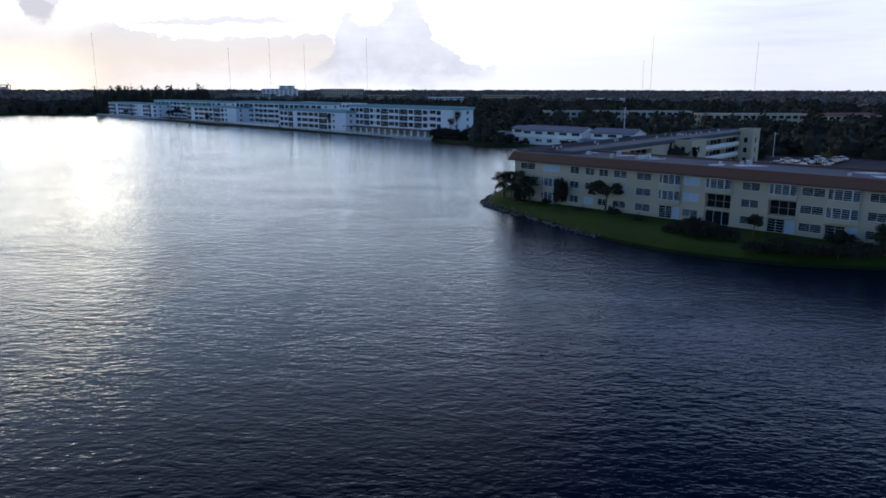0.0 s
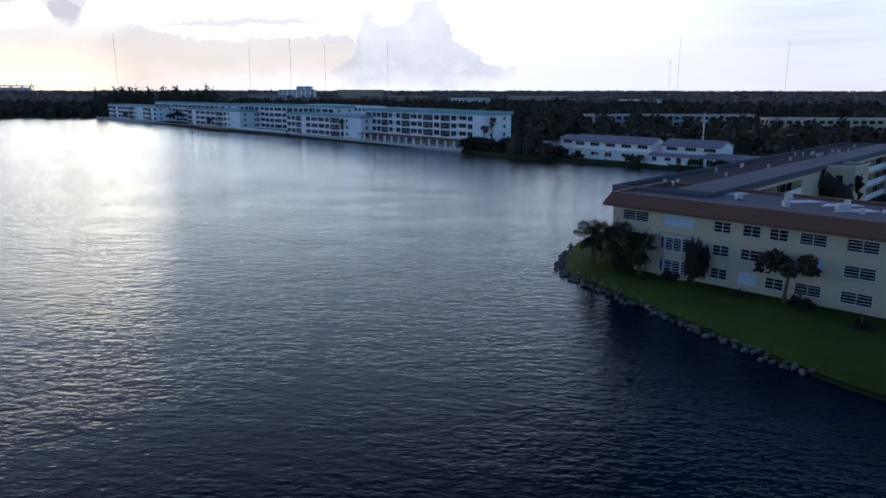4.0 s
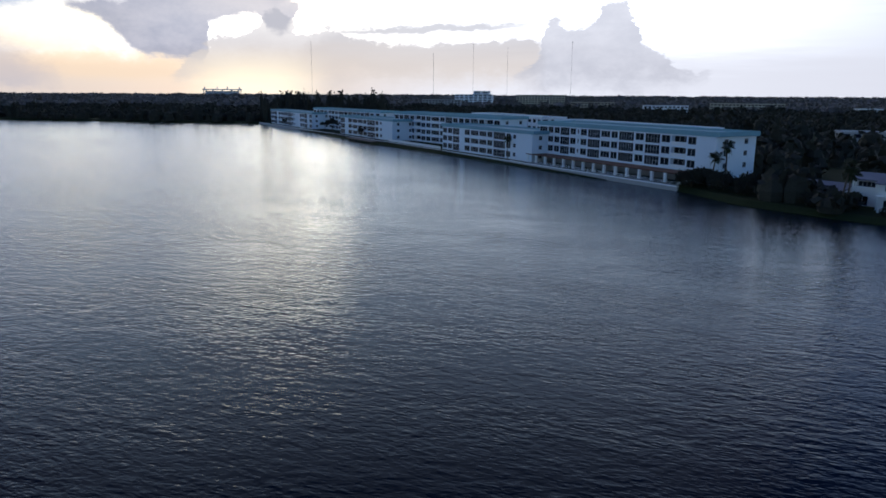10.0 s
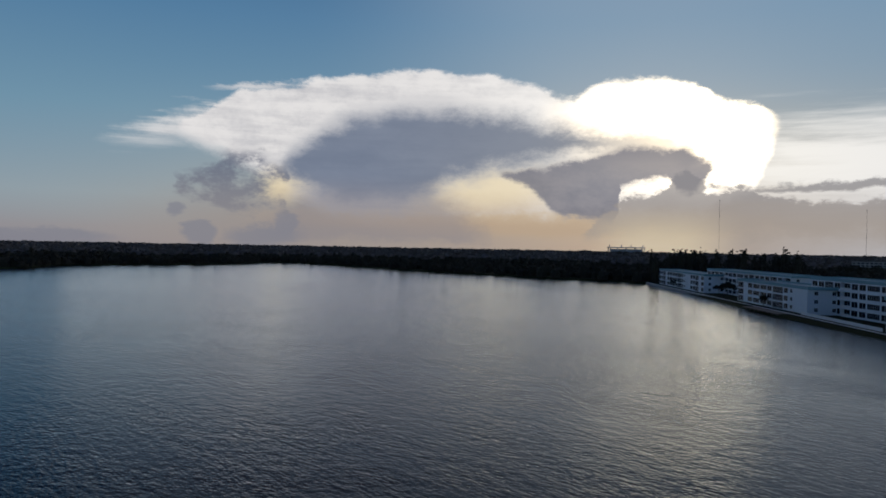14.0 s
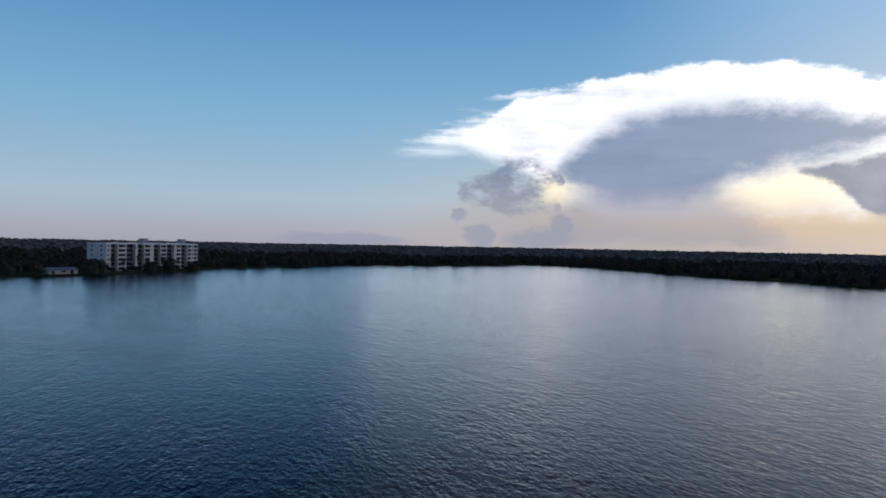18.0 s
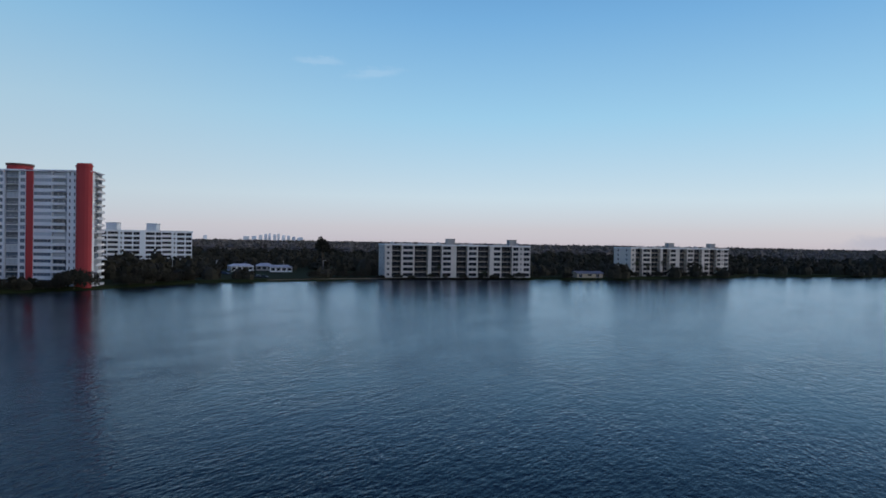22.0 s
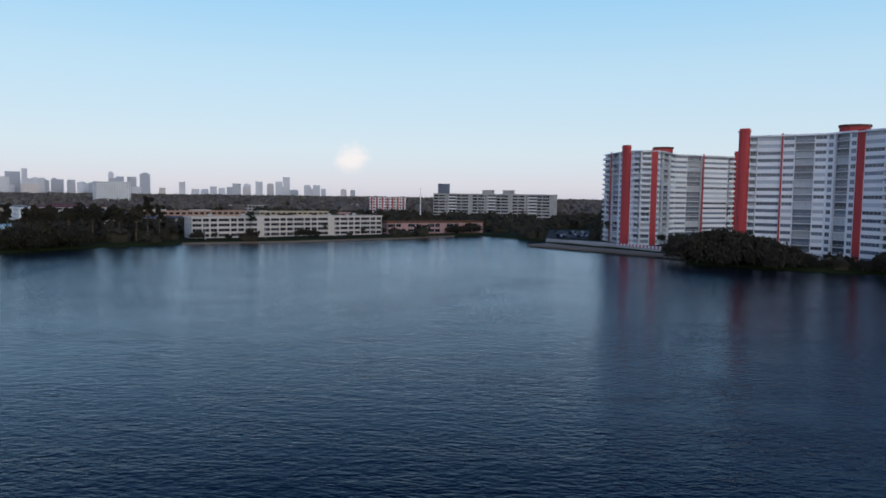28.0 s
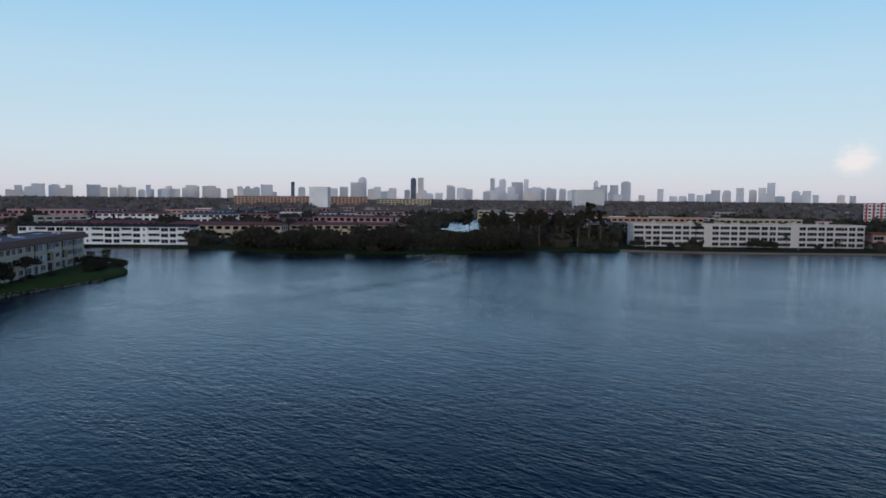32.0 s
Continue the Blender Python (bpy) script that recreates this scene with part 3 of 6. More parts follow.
class Facade:
    """A wall from a to b (world x, y) whose outside faces away from the centre given."""

    def __init__(self, parent, a, b, z0, z1, wall, centre, thick=0.25):
        a, b = Vector(a), Vector(b)
        mid, c = (a + b) / 2, Vector(centre)
        d = (b - a).normalized()
        o = Vector((d.y, -d.x))
        if (mid - c).dot(o) < 0:
            a, b, d = b, a, -d
            o = -o
        self.a, self.d, self.o, self.w = a, d, o, (b - a).length
        self.z0, self.z1, self.wall, self.parent, self.thick = z0, z1, wall, parent, thick
        self.m = Matrix(((d.x, -o.x, 0, a.x), (d.y, -o.y, 0, a.y), (0, 0, 1, 0), (0, 0, 0, 1)))
        self.holes = []

    def at(self, x, z, y=0.0):
        """The world pose of a piece whose own y points out of the wall."""
        flip = Matrix.Rotation(math.pi, 4, "Z")
        p = self.a + self.d * x + self.o * y
        d, o = self.d, self.o
        return Matrix(((d.x, o.x, 0, p.x), (d.y, o.y, 0, p.y), (0, 0, 1, z), (0, 0, 0, 1)))

    def opening(self, x0, x1, z0, z1, depth=0.14):
        self.holes.append((x0, x1, z0, z1, depth))

    def window(self, x0, x1, z0, z1, cols=2, rows=1, glass="glass", frame="frame", depth=0.14, sill=False, name="window"):
        self.opening(x0, x1, z0, z1, depth)
        w = part(name, window_frame(x1 - x0, z1 - z0, cols, rows, MAT[frame]), self.parent, self.at(x0, z0, -depth + 0.06))
        part("pane", pane(x1 - x0, z1 - z0, MAT[glass]), w, self.at(x0, z0, -depth + 0.06))
        if sill:
            part("sill", shared(("sill", round(x1 - x0, 2), self.wall.name), lambda: boxes("sill", [(-0.08, -0.05, -0.09, x1 - x0 + 0.08, 0.09, -0.005)], self.wall)),
                 w, self.at(x0, z0, 0))

    def balcony(self, x0, x1, z0, z1, depth=1.3, rail="white", solid=True, high=1.0, glass="glass", cols=3, out=0.0):
        self.opening(x0, x1, z0, z1, depth)
        w = part("balcony_door", window_frame(x1 - x0, z1 - z0, cols, 1, MAT["frame" if solid else "steel"]), self.parent, self.at(x0, z0, -depth + 0.06))
        part("pane", pane(x1 - x0, z1 - z0, MAT[glass]), w, self.at(x0, z0, -depth + 0.06))
        if rail:
            b = part("balcony", shared(("slab", round(x1 - x0, 2), out, self.wall.name),
                                       lambda: boxes("balcony", [(0, -0.2, -0.16, x1 - x0, out + 0.12, -0.004)], self.wall)), self.parent, self.at(x0, z0, 0))
            part("parapet" if solid else "railing", railing(x1 - x0, high, MAT[rail], solid), b, self.at(x0, z0, out))

    def build(self, name="wall"):
        """The wall's skin round the openings, with reveals that run back to each opening's depth."""
        xs = sorted({0.0, self.w, *(q for h in self.holes for q in h[:2])})
        zs = sorted({self.z0, self.z1, *(q for h in self.holes for q in h[2:4])})
        v, f = [], []

        def quad(*pts):
            b = len(v)
            v.extend(pts)
            f.append((b, b + 1, b + 2, b + 3))
        for x0, x1 in zip(xs, xs[1:]):
            z_from = None
            for z0, z1 in zip(zs, zs[1:]):
                mx, mz = (x0 + x1) / 2, (z0 + z1) / 2
                hole = any(h[0] < mx < h[1] and h[2] < mz < h[3] for h in self.holes)
                if not hole:
                    if z_from is None:
                        z_from = z0
                if (hole or z1 == zs[-1]) and z_from is not None:
                    top = z0 if hole else z1
                    quad((x0, 0, z_from), (x1, 0, z_from), (x1, 0, top), (x0, 0, top))
                    z_from = None
        for x0, x1, z0, z1, dp in self.holes:
            quad((x0, 0, z0), (x1, 0, z0), (x1, -dp, z0), (x0, -dp, z0))
            quad((x0, -dp, z1), (x1, -dp, z1), (x1, 0, z1), (x0, 0, z1))
            quad((x0, 0, z0), (x0, -dp, z0), (x0, -dp, z1), (x0, 0, z1))
            quad((x1, -dp, z0), (x1, 0, z0), (x1, 0, z1), (x1, -dp, z1))
            quad((x0, -dp, z0), (x1, -dp, z0), (x1, -dp, z1), (x0, -dp, z1))
        d, o, a = self.d, self.o, self.a
        pts = [(a.x + d.x * x + o.x * y, a.y + d.y * x + o.y * y, z) for x, y, z in v]
        return part(name, mesh(name, pts, f, self.wall), self.parent)


def offset_quad(a, b, depth, centre=None):
    """Corners of a strip of that depth behind the line a-b, on the side away from the lake's middle."""
    a, b = Vector(a), Vector(b)
    d = (b - a).normalized()
    n = Vector((-d.y, d.x))
    mid = Vector(centre or (-150, 200))
    if n.dot((a + b) / 2 - mid) < 0:
        n = -n
    return [a, b, b + n * depth, a + n * depth]


def flat_roof(parent, ring, z, edge, lid, high=0.5, over=0.35, label=""):
    """A roof slab with a raised edge; over: how far it stands out."""
    c = Vector((sum(p[0] for p in ring) / len(ring), sum(p[1] for p in ring) / len(ring)))
    big = [Vector(p) + (Vector(p) - c).normalized() * over * 1.4 for p in ring]
    small = [Vector(p) + (Vector(p) - c).normalized() * (over * 1.4 - 0.45) for p in ring]
    roof = part("roof", prism("roof", [(p.x, p.y) for p in big], z, z + high * 0.5, edge, lid), parent, label=label)
    n = len(ring)
    v = [(p.x, p.y, z + high * 0.5) for p in big] + [(p.x, p.y, z + high) for p in big] + [(p.x, p.y, z + high) for p in small] + [(p.x, p.y, z + high * 0.5) for p in small]
    f = []
    for i in range(n):
        j = (i + 1) % n
        for k in range(3):
            f.append((k * n + i, k * n + j, (k + 1) * n + j, (k + 1) * n + i))
    part("roof_edge", mesh("roof_edge", v, f, edge), roof)
    return roof


def roof_unit(parent, x, y, z, rz, s=1.0):
    """A small air-conditioning box with a fan cap."""
    def make():
        it = [(-0.6, -0.45, 0.12, 0.6, 0.45, 0.95), (-0.66, -0.5, 0.95, 0.66, 0.5, 1.02), (-0.35, -0.35, 1.02, 0.35, 0.35, 1.12),
              (-0.6, -0.45, 0, -0.45, 0.45, 0.12), (0.45, -0.45, 0, 0.6, 0.45, 0.12)]
        return boxes("roof_unit", it, MAT["unit"])
    part("air_conditioner", shared("roof_unit", make), parent, pose(x, y, z, 0, 0, rz) @ Matrix.Scale(s, 4))


def apartment(name, label, a, b, depth, z0, z1, storeys, bays, wall, roof, group="", ends=True, roof_high=0.7, over=0.4, first=0.0, units=0, back=False, centre=None):
    """A long block. bays: (width share, kind) from a to b; kinds W window, V wide window, B balcony, S plain, D door pair, N narrow."""
    ring = offset_quad(a, b, depth, centre)
    FOOTPRINTS.append(([(p.x, p.y) for p in ring]))
    c = sum(ring, Vector((0, 0))) / 4
    house = thing(name, label, "apartment building", (c.x, c.y, LAND), 0, group)
    f = Facade(house, ring[0], ring[1], z0, z1, wall, c)
    flip = (f.a - ring[0]).length > 0.01
    total = sum(w for w, k in bays)
    order = bays[::-1] if flip else bays
    x = 0.0
    fh = (z1 - z0) / storeys
    for wd, kind in order:
        w = f.w * wd / total
        for s in range(storeys):
            z = z0 + s * fh
            if z < z0 + first:
                continue
            x0, x1 = x + w * 0.12, x + w * 0.88
            if kind == "W":
                f.window(x + w * 0.09, x + w * 0.91, z + fh * 0.22, z + fh * 0.88, 2, 1)
            elif kind == "N":
                f.window(x + w * 0.3, x + w * 0.7, z + fh * 0.36, z + fh * 0.80, 1, 2)
            elif kind == "V":
                f.window(x + w * 0.05, x + w * 0.95, z + fh * 0.24, z + fh * 0.86, max(3, int(w / 1.3)), 1)
            elif kind == "B":
                f.balcony(x + w * 0.04, x + w * 0.96, z + 0.14, z + fh * 0.88)
            elif kind == "C":
                f.balcony(x + w * 0.03, x + w * 0.97, z + 0.1, z + fh * 0.96, rail="timber", solid=False, depth=2.4)
            elif kind == "T":
                f.window(x + w * 0.04, x + w * 0.96, z + 0.25, z + fh * 0.92, max(2, int(w / 1.1)), 2, sill=False)
        x += w
    f.build()
    for i in (1, 2, 3):
        e = Facade(house, ring[i], ring[(i + 1) % 4], z0, z1, wall, c)
        if ends and i != 2 or back and i == 2:
            n = max(1, int(e.w / 5.5))
            for q in range(n):
                for s in range(storeys):
                    z = z0 + s * fh
                    xm = e.w * (q + 0.5) / n
                    if e.w > 3:
                        e.window(xm - 0.7, xm + 0.7, z + fh * 0.34, z + fh * 0.8, 2, 1)
        e.build()
    flat_roof(house, ring, z1, roof[0], roof[1], roof_high, over)
    rnd = random.Random(int(abs(a[0] * 7 + a[1])))
    for i in range(units):
        u, v2 = rnd.uniform(0.06, 0.94), rnd.uniform(0.25, 0.75)
        p = ring[0].lerp(ring[1], u).lerp(ring[3].lerp(ring[2], u), v2)
        roof_unit(house, p.x, p.y, z1 + roof_high * 0.5, rnd.uniform(0, 90), rnd.uniform(0.8, 1.4))
    return house, ring, c


def lowrise(label, a, b, depth, z1, storeys, wall, roof, gable=0.0, name="apartment_building", category="apartment building", group="", bay=4.2, plain=False):
    """A plainer block further off: walls with openings, all its panes in one mesh."""
    a, b = Vector(a), Vector(b)
    ring = offset_quad(a, b, depth)
    FOOTPRINTS.append([(p.x, p.y) for p in ring])
    c = sum(ring, Vector((0, 0))) / 4
    h = thing(name, label, category, (c.x, c.y, LAND), 0, group)
    z0 = 1.0
    fh = (z1 - z0) / storeys
    glass = []
    for i in range(4):
        f = Facade(h, ring[i], ring[(i + 1) % 4], z0, z1, wall, c)
        n = max(1, int(f.w / bay)) if not plain or i == 1 else 0
        w = f.w / max(1, n)
        for q in range(n):
            for s in range(storeys):
                x0, x1, za, zb = q * w + w * 0.16, q * w + w * 0.84, z0 + s * fh + fh * 0.34, z0 + s * fh + fh * 0.82
                f.opening(x0, x1, za, zb, 0.3)
                glass.append([tuple(f.a + f.d * x - f.o * 0.27) + (z,) for x, z in ((x0, za), (x1, za), (x1, zb), (x0, zb))])
        f.build()
    v = [p for g4 in glass for p in g4]
    panes = part("panes", mesh("panes", v, [(i, i + 1, i + 2, i + 3) for i in range(0, len(v), 4)], MAT["towerglass" if z1 > 30 else "glass"]), h)
    panes["kind"] = "stuff"
    if gable:
        d = (ring[1] - ring[0]).normalized() * 0.6
        n = (ring[3] - ring[0]).normalized() * 0.8
        e = [ring[0] - d - n, ring[1] + d - n, ring[2] + d + n, ring[3] - d + n]
        m0, m1 = (e[0] + e[3]) / 2 + d * (depth * 0.6), (e[1] + e[2]) / 2 - d * (depth * 0.6)
        vv = [(*p, z1 - 0.1) for p in e] + [(*m0, z1 + gable), (*m1, z1 + gable)]
        part("roof", mesh("roof", vv, [(0, 1, 5, 4), (1, 2, 5), (2, 3, 4, 5), (3, 0, 4), (3, 2, 1, 0)], roof), h)
    else:
        flat_roof(h, ring, z1, wall, roof, 0.6, 0.4)
    return h, ring


# ---- the three-storey cream block on the point, with its long wing ----
def bow(front, house, x0, x1, z, fh):
    """A shallow bay that stands out of the wall: solid apron, louvred lights in facets, solid head."""
    w = x1 - x0
    plan = [(0.0, 0.01), (0.0, 0.45), (w * 0.22, 0.85), (w * 0.78, 0.85), (w, 0.45), (w, 0.01)]
    low, high = z + 0.62, z + 2.28
    bay = part("bay_window", shared(("apron", round(w, 2)), lambda: prism("bay_window", plan, -0.1, 0.62, MAT["cream"])), house, front.at(x0, z, 0))
    part("head", shared(("head", round(w, 2)), lambda: prism("head", plan, 2.28, fh - 0.1, MAT["cream"])), bay, front.at(x0, z, 0))
    cx = w / 2
    inner = [(cx + (x - cx) * 0.95, y - 0.07 if y > 0.1 else y) for x, y in plan]
    part("pane", shared(("bayglass", round(w, 2)), lambda: prism("pane", inner, 0.62, 2.28, MAT["glass"])), bay, front.at(x0, z, 0))
    for (ax, ay), (bx, by) in zip(plan[1:4], plan[2:5]):
        run = math.hypot(bx - ax, by - ay)
        turn = Matrix.Translation((ax, ay, 0.62)) @ Matrix.Rotation(math.atan2(by - ay, bx - ax), 4, "Z")
        part("louvre_frame", window_frame(run, high - low, max(1, round(run / 1.15)), 5, MAT["frame"], 0.09), bay, front.at(x0, z, 0) @ turn)


def cream_block():
    ring = [Vector(p) for p in ((14.6, 143.2), (63.6, 96.8), (73.1, 106.8), (24.0, 153.2))]
    wing = [Vector(p) for p in ((16.5, 149.5), (86.5, 228.0), (96.0, 219.5), (26.0, 141.0))]
    FOOTPRINTS.extend([[(p.x, p.y) for p in ring], [(p.x, p.y) for p in wing]])
    c = sum(ring, Vector((0, 0))) / 4
    house = thing("apartment_building", "three-storey cream stucco apartment block with brown mansard eaves on the lawn", "apartment building", (c.x, c.y, 1.5))
    z0, z1, fh = 1.3, 9.5, 2.72
    front = Facade(house, ring[0], ring[1], z0, z1, MAT["cream"], c)
    flip = (front.a - ring[0]).length > 0.01
    rnd = random.Random(5)
    # stacks of openings along the front: from, to, and what each storey has (w window, v wide window, p pale shutter, n narrow, b screened balcony, d glazed door, e door with a pale leaf)
    stacks = ((1.4, 5.0, "www"), (6.9, 10.8, "vvp"), (13.2, 15.2, "nnn"), (16.5, 18.5, "pnn"), (19.4, 21.4, "nnn"), (22.5, 25.2, "wpw"), (27.0, 30.0, "www"), (31.6, 35.5, "evv"), (35.9, 38.7, "wpp"),
              (39.8, 44.0, "dbv"), (45.6, 48.4, "www"), (49.9, 54.0, "ebv"), (54.5, 57.8, "www"), (58.2, 62.6, "evv"), (63.6, 66.0, "www"))
    for s0, s1, kinds in stacks:
        x0, x1 = (front.w - s1, front.w - s0) if flip else (s0, s1)
        for s, kind in enumerate(kinds):
            z = z0 + 0.1 + s * fh
            if kind == "w":
                front.window(x0, x1, z + 0.75, z + 2.05, 2, 4, sill=True)
            elif kind == "n":
                front.window(x0, x1, z + 0.75, z + 2.05, 2, 3, sill=True)
            elif kind == "v":
                bow(front, house, x0, x1, z, fh)
            elif kind == "p":
                front.window(x0, x1, z + 0.7, z + 2.1, 2, 5, "shutter", sill=True)
            elif kind == "b":
                front.window(x0, x1, z + 0.02, z + 2.35, 3, 2, frame="cream", depth=0.9, name="screened_balcony")
            elif kind == "d":
                front.window(x0, x1, z + 0.02, z + 2.3, 3, 1, depth=0.5, name="sliding_door")
            else:
                cut = x0 + (x1 - x0) * (0.36 if flip else 0.64)
                left, right = ("shutter", "glass") if flip else ("glass", "shutter")
                front.window(x0, cut - 0.05, z + 0.02, z + 2.2, 2 if left == "glass" else 1, 5 if left == "glass" else 1, left, depth=0.3, name="sliding_door")
                front.window(cut + 0.05, x1, z + 0.02, z + 2.2, 2 if right == "glass" else 1, 5 if right == "glass" else 1, right, depth=0.3, name="sliding_door")
            if kind in "bd" and s:
                part("ledge", shared(("ledge", round(x1 - x0, 1)), lambda: boxes("ledge", [(-0.15, -0.05, -0.22, x1 - x0 + 0.15, 0.35, -0.05)], MAT["cream"])), house, front.at(x0, z, 0))
    front.build()
    # gable end towards the open water, with two small windows
    end = Facade(house, ring[3], ring[0], z0, z1, MAT["cream"], c)
    for s in range(3):
        end.window(end.w * 0.55, end.w * 0.55 + 1.1, z0 + 1.0 + s * fh, z0 + 2.1 + s * fh, 2, 3)
    end.build()
    for i in (1, 2):
        e = Facade(house, ring[i], ring[i + 1], z0, z1, MAT["cream"], c)
        for q in range(int(e.w / 4.5)):
            for s in range(3):
                e.window(2 + q * 4.5, 3.4 + q * 4.5, z0 + 1.0 + s * fh, z0 + 2.1 + s * fh, 2, 3)
        e.build()
    # sloped brown mansard, then the tar roof inside it
    def out(ring_, by):
        return [p + (ring_[k] - ring_[k - 1]).normalized() * by - (ring_[(k + 1) % 4] - ring_[k]).normalized() * by for k, p in enumerate(ring_)]
    low, top = out(ring, 1.0), out(ring, 0.2)
    v = [(p.x, p.y, 9.25) for p in out(ring, -0.1)] + [(p.x, p.y, 9.2) for p in low] + [(p.x, p.y, 9.5) for p in low] + [(p.x, p.y, 10.95) for p in top] + [(p.x, p.y, 10.95) for p in out(ring, -0.25)] + [(p.x, p.y, 10.6) for p in out(ring, -0.3)]
    f = [(k * 4 + i, k * 4 + (i + 1) % 4, (k + 1) * 4 + (i + 1) % 4, (k + 1) * 4 + i) for k in range(5) for i in range(4)]
    part("mansard", mesh("mansard", v, f, MAT["brown"]), house, label="brown tiled mansard eaves band")
    lid = part("roof", prism("roof", [(p.x, p.y) for p in out(ring, -0.28)], 9.6, 10.62, MAT["roofgrey"]), house, label="blue-grey flat roof with pale patches")
    for i in range(22):
        u, w = rnd.uniform(0.1, 0.97), rnd.uniform(0.25, 0.8)
        p = ring[0].lerp(ring[1], u).lerp(ring[3].lerp(ring[2], u), w)
        if i % 3 == 0:
            part("roof_patch", prism("roof_patch", [(p.x + dx * rnd.uniform(0.8, 3.0), p.y + dy * rnd.uniform(0.5, 1.6)) for dx, dy in ((-1, -1), (1, -1), (1, 1), (-1, 1))], 10.60, 10.635, MAT["patch"]), house)
        else:
            roof_unit(house, p.x, p.y, 10.62, rnd.uniform(0, 90), rnd.uniform(0.35, 0.7))

    cw = sum(wing, Vector((0, 0))) / 4
    back = thing("apartment_wing", "long cream wing with open galleries and a dark tar roof", "apartment building", (cw.x, cw.y, 1.3))
    lake = Facade(back, wing[0], wing[1], z0, 10.2, MAT["cream"], cw)
    n = int(lake.w / 4.6)
    for q in range(n):
        for s in range(3):
            lake.window(q * 4.6 + 0.9, q * 4.6 + 3.2, z0 + 0.9 + s * 2.85, z0 + 2.1 + s * 2.85, 2, 3)
    lake.build()
    court = Facade(back, wing[2], wing[3], z0, 10.2, MAT["cream"], cw)
    n = 9
    step = court.w / n
    for q in range(n):
        for s in range(3):
            if q in (3,):
                continue
            court.balcony(q * step + 0.15, q * step + step - 0.15, z0 + 0.2 + s * 2.9, z0 + 2.6 + s * 2.9, 1.5, "white", True, 1.05, cols=4)
    court.build()
    for i in (1, 3):
        Facade(back, wing[i], wing[(i + 1) % 4], z0, 10.2, MAT["cream"], cw).build()
    flat_roof(back, wing, 10.2, MAT["roofgrey"], MAT["roofdark"], 0.9, 1.0, "dark tar roof with a grey sloped rim")
    rim = [wing[0].lerp(wing[3], t) for t in (0.62, 1.02)] + [wing[1].lerp(wing[2], t) for t in (1.02, 0.62)]
    part("roof_slope", prism("roof_slope", [(p.x, p.y) for p in rim], 10.7, 11.16, MAT["roofgrey"]), back, label="grey sloped roof strip over the gallery")
    for i in range(26):
        u, w = rnd.uniform(0.05, 0.95), rnd.uniform(0.15, 0.55)
        p = wing[0].lerp(wing[1], u).lerp(wing[3].lerp(wing[2], u), w)
        part("roof_vent", shared("vent", lambda: boxes("roof_vent", [(-0.12, -0.12, 0, 0.12, 0.12, 0.5), (-0.2, -0.2, 0.5, 0.2, 0.2, 0.6)], MAT["unit"])), back, pose(p.x, p.y, 10.66, 0, 0, rnd.uniform(0, 90)))
    # stair tower and lift tower in the court
    d = (wing[2] - wing[3]).normalized()
    o = Vector((d.y, -d.x))
    for s, w, dp, hi in ((47.0, 9.0, 4.5, 10.6), (92.0, 6.0, 3.8, 11.6)):
        a = wing[3] + d * s
        r = [a, a + d * w, a + d * w + o * dp, a + o * dp]
        cc = sum(r, Vector((0, 0))) / 4
        twr = thing("stair_tower", "cream stair tower with slit openings joined to the wing", "stair tower", (cc.x, cc.y, 1.2))
        for k in range(4):
            e = Facade(twr, r[k], r[(k + 1) % 4], z0, hi, MAT["cream"], cc)
            if k in (1, 2, 3):
                for q in range(3):
                    e.window(e.w * 0.5 - 0.6, e.w * 0.5 + 0.6, z0 + 0.8 + q * 2.9, z0 + 2.4 + q * 2.9, 1, 1, sill=False)
            e.build()
        flat_roof(twr, r, hi, MAT["cream"], MAT["roofgrey"], 0.4, 0.2)


cream_block()

# ---- the pale blue waterfront complex ----
WALL_A, WALL_B = Vector((-306, 634)), Vector((-7, 326))
WALL_D = (WALL_B - WALL_A).normalized()
WALL_N = Vector((-WALL_D.y, WALL_D.x))


def quay(s, o):
    p = WALL_A + WALL_D * s + WALL_N * o
    return (p.x, p.y)


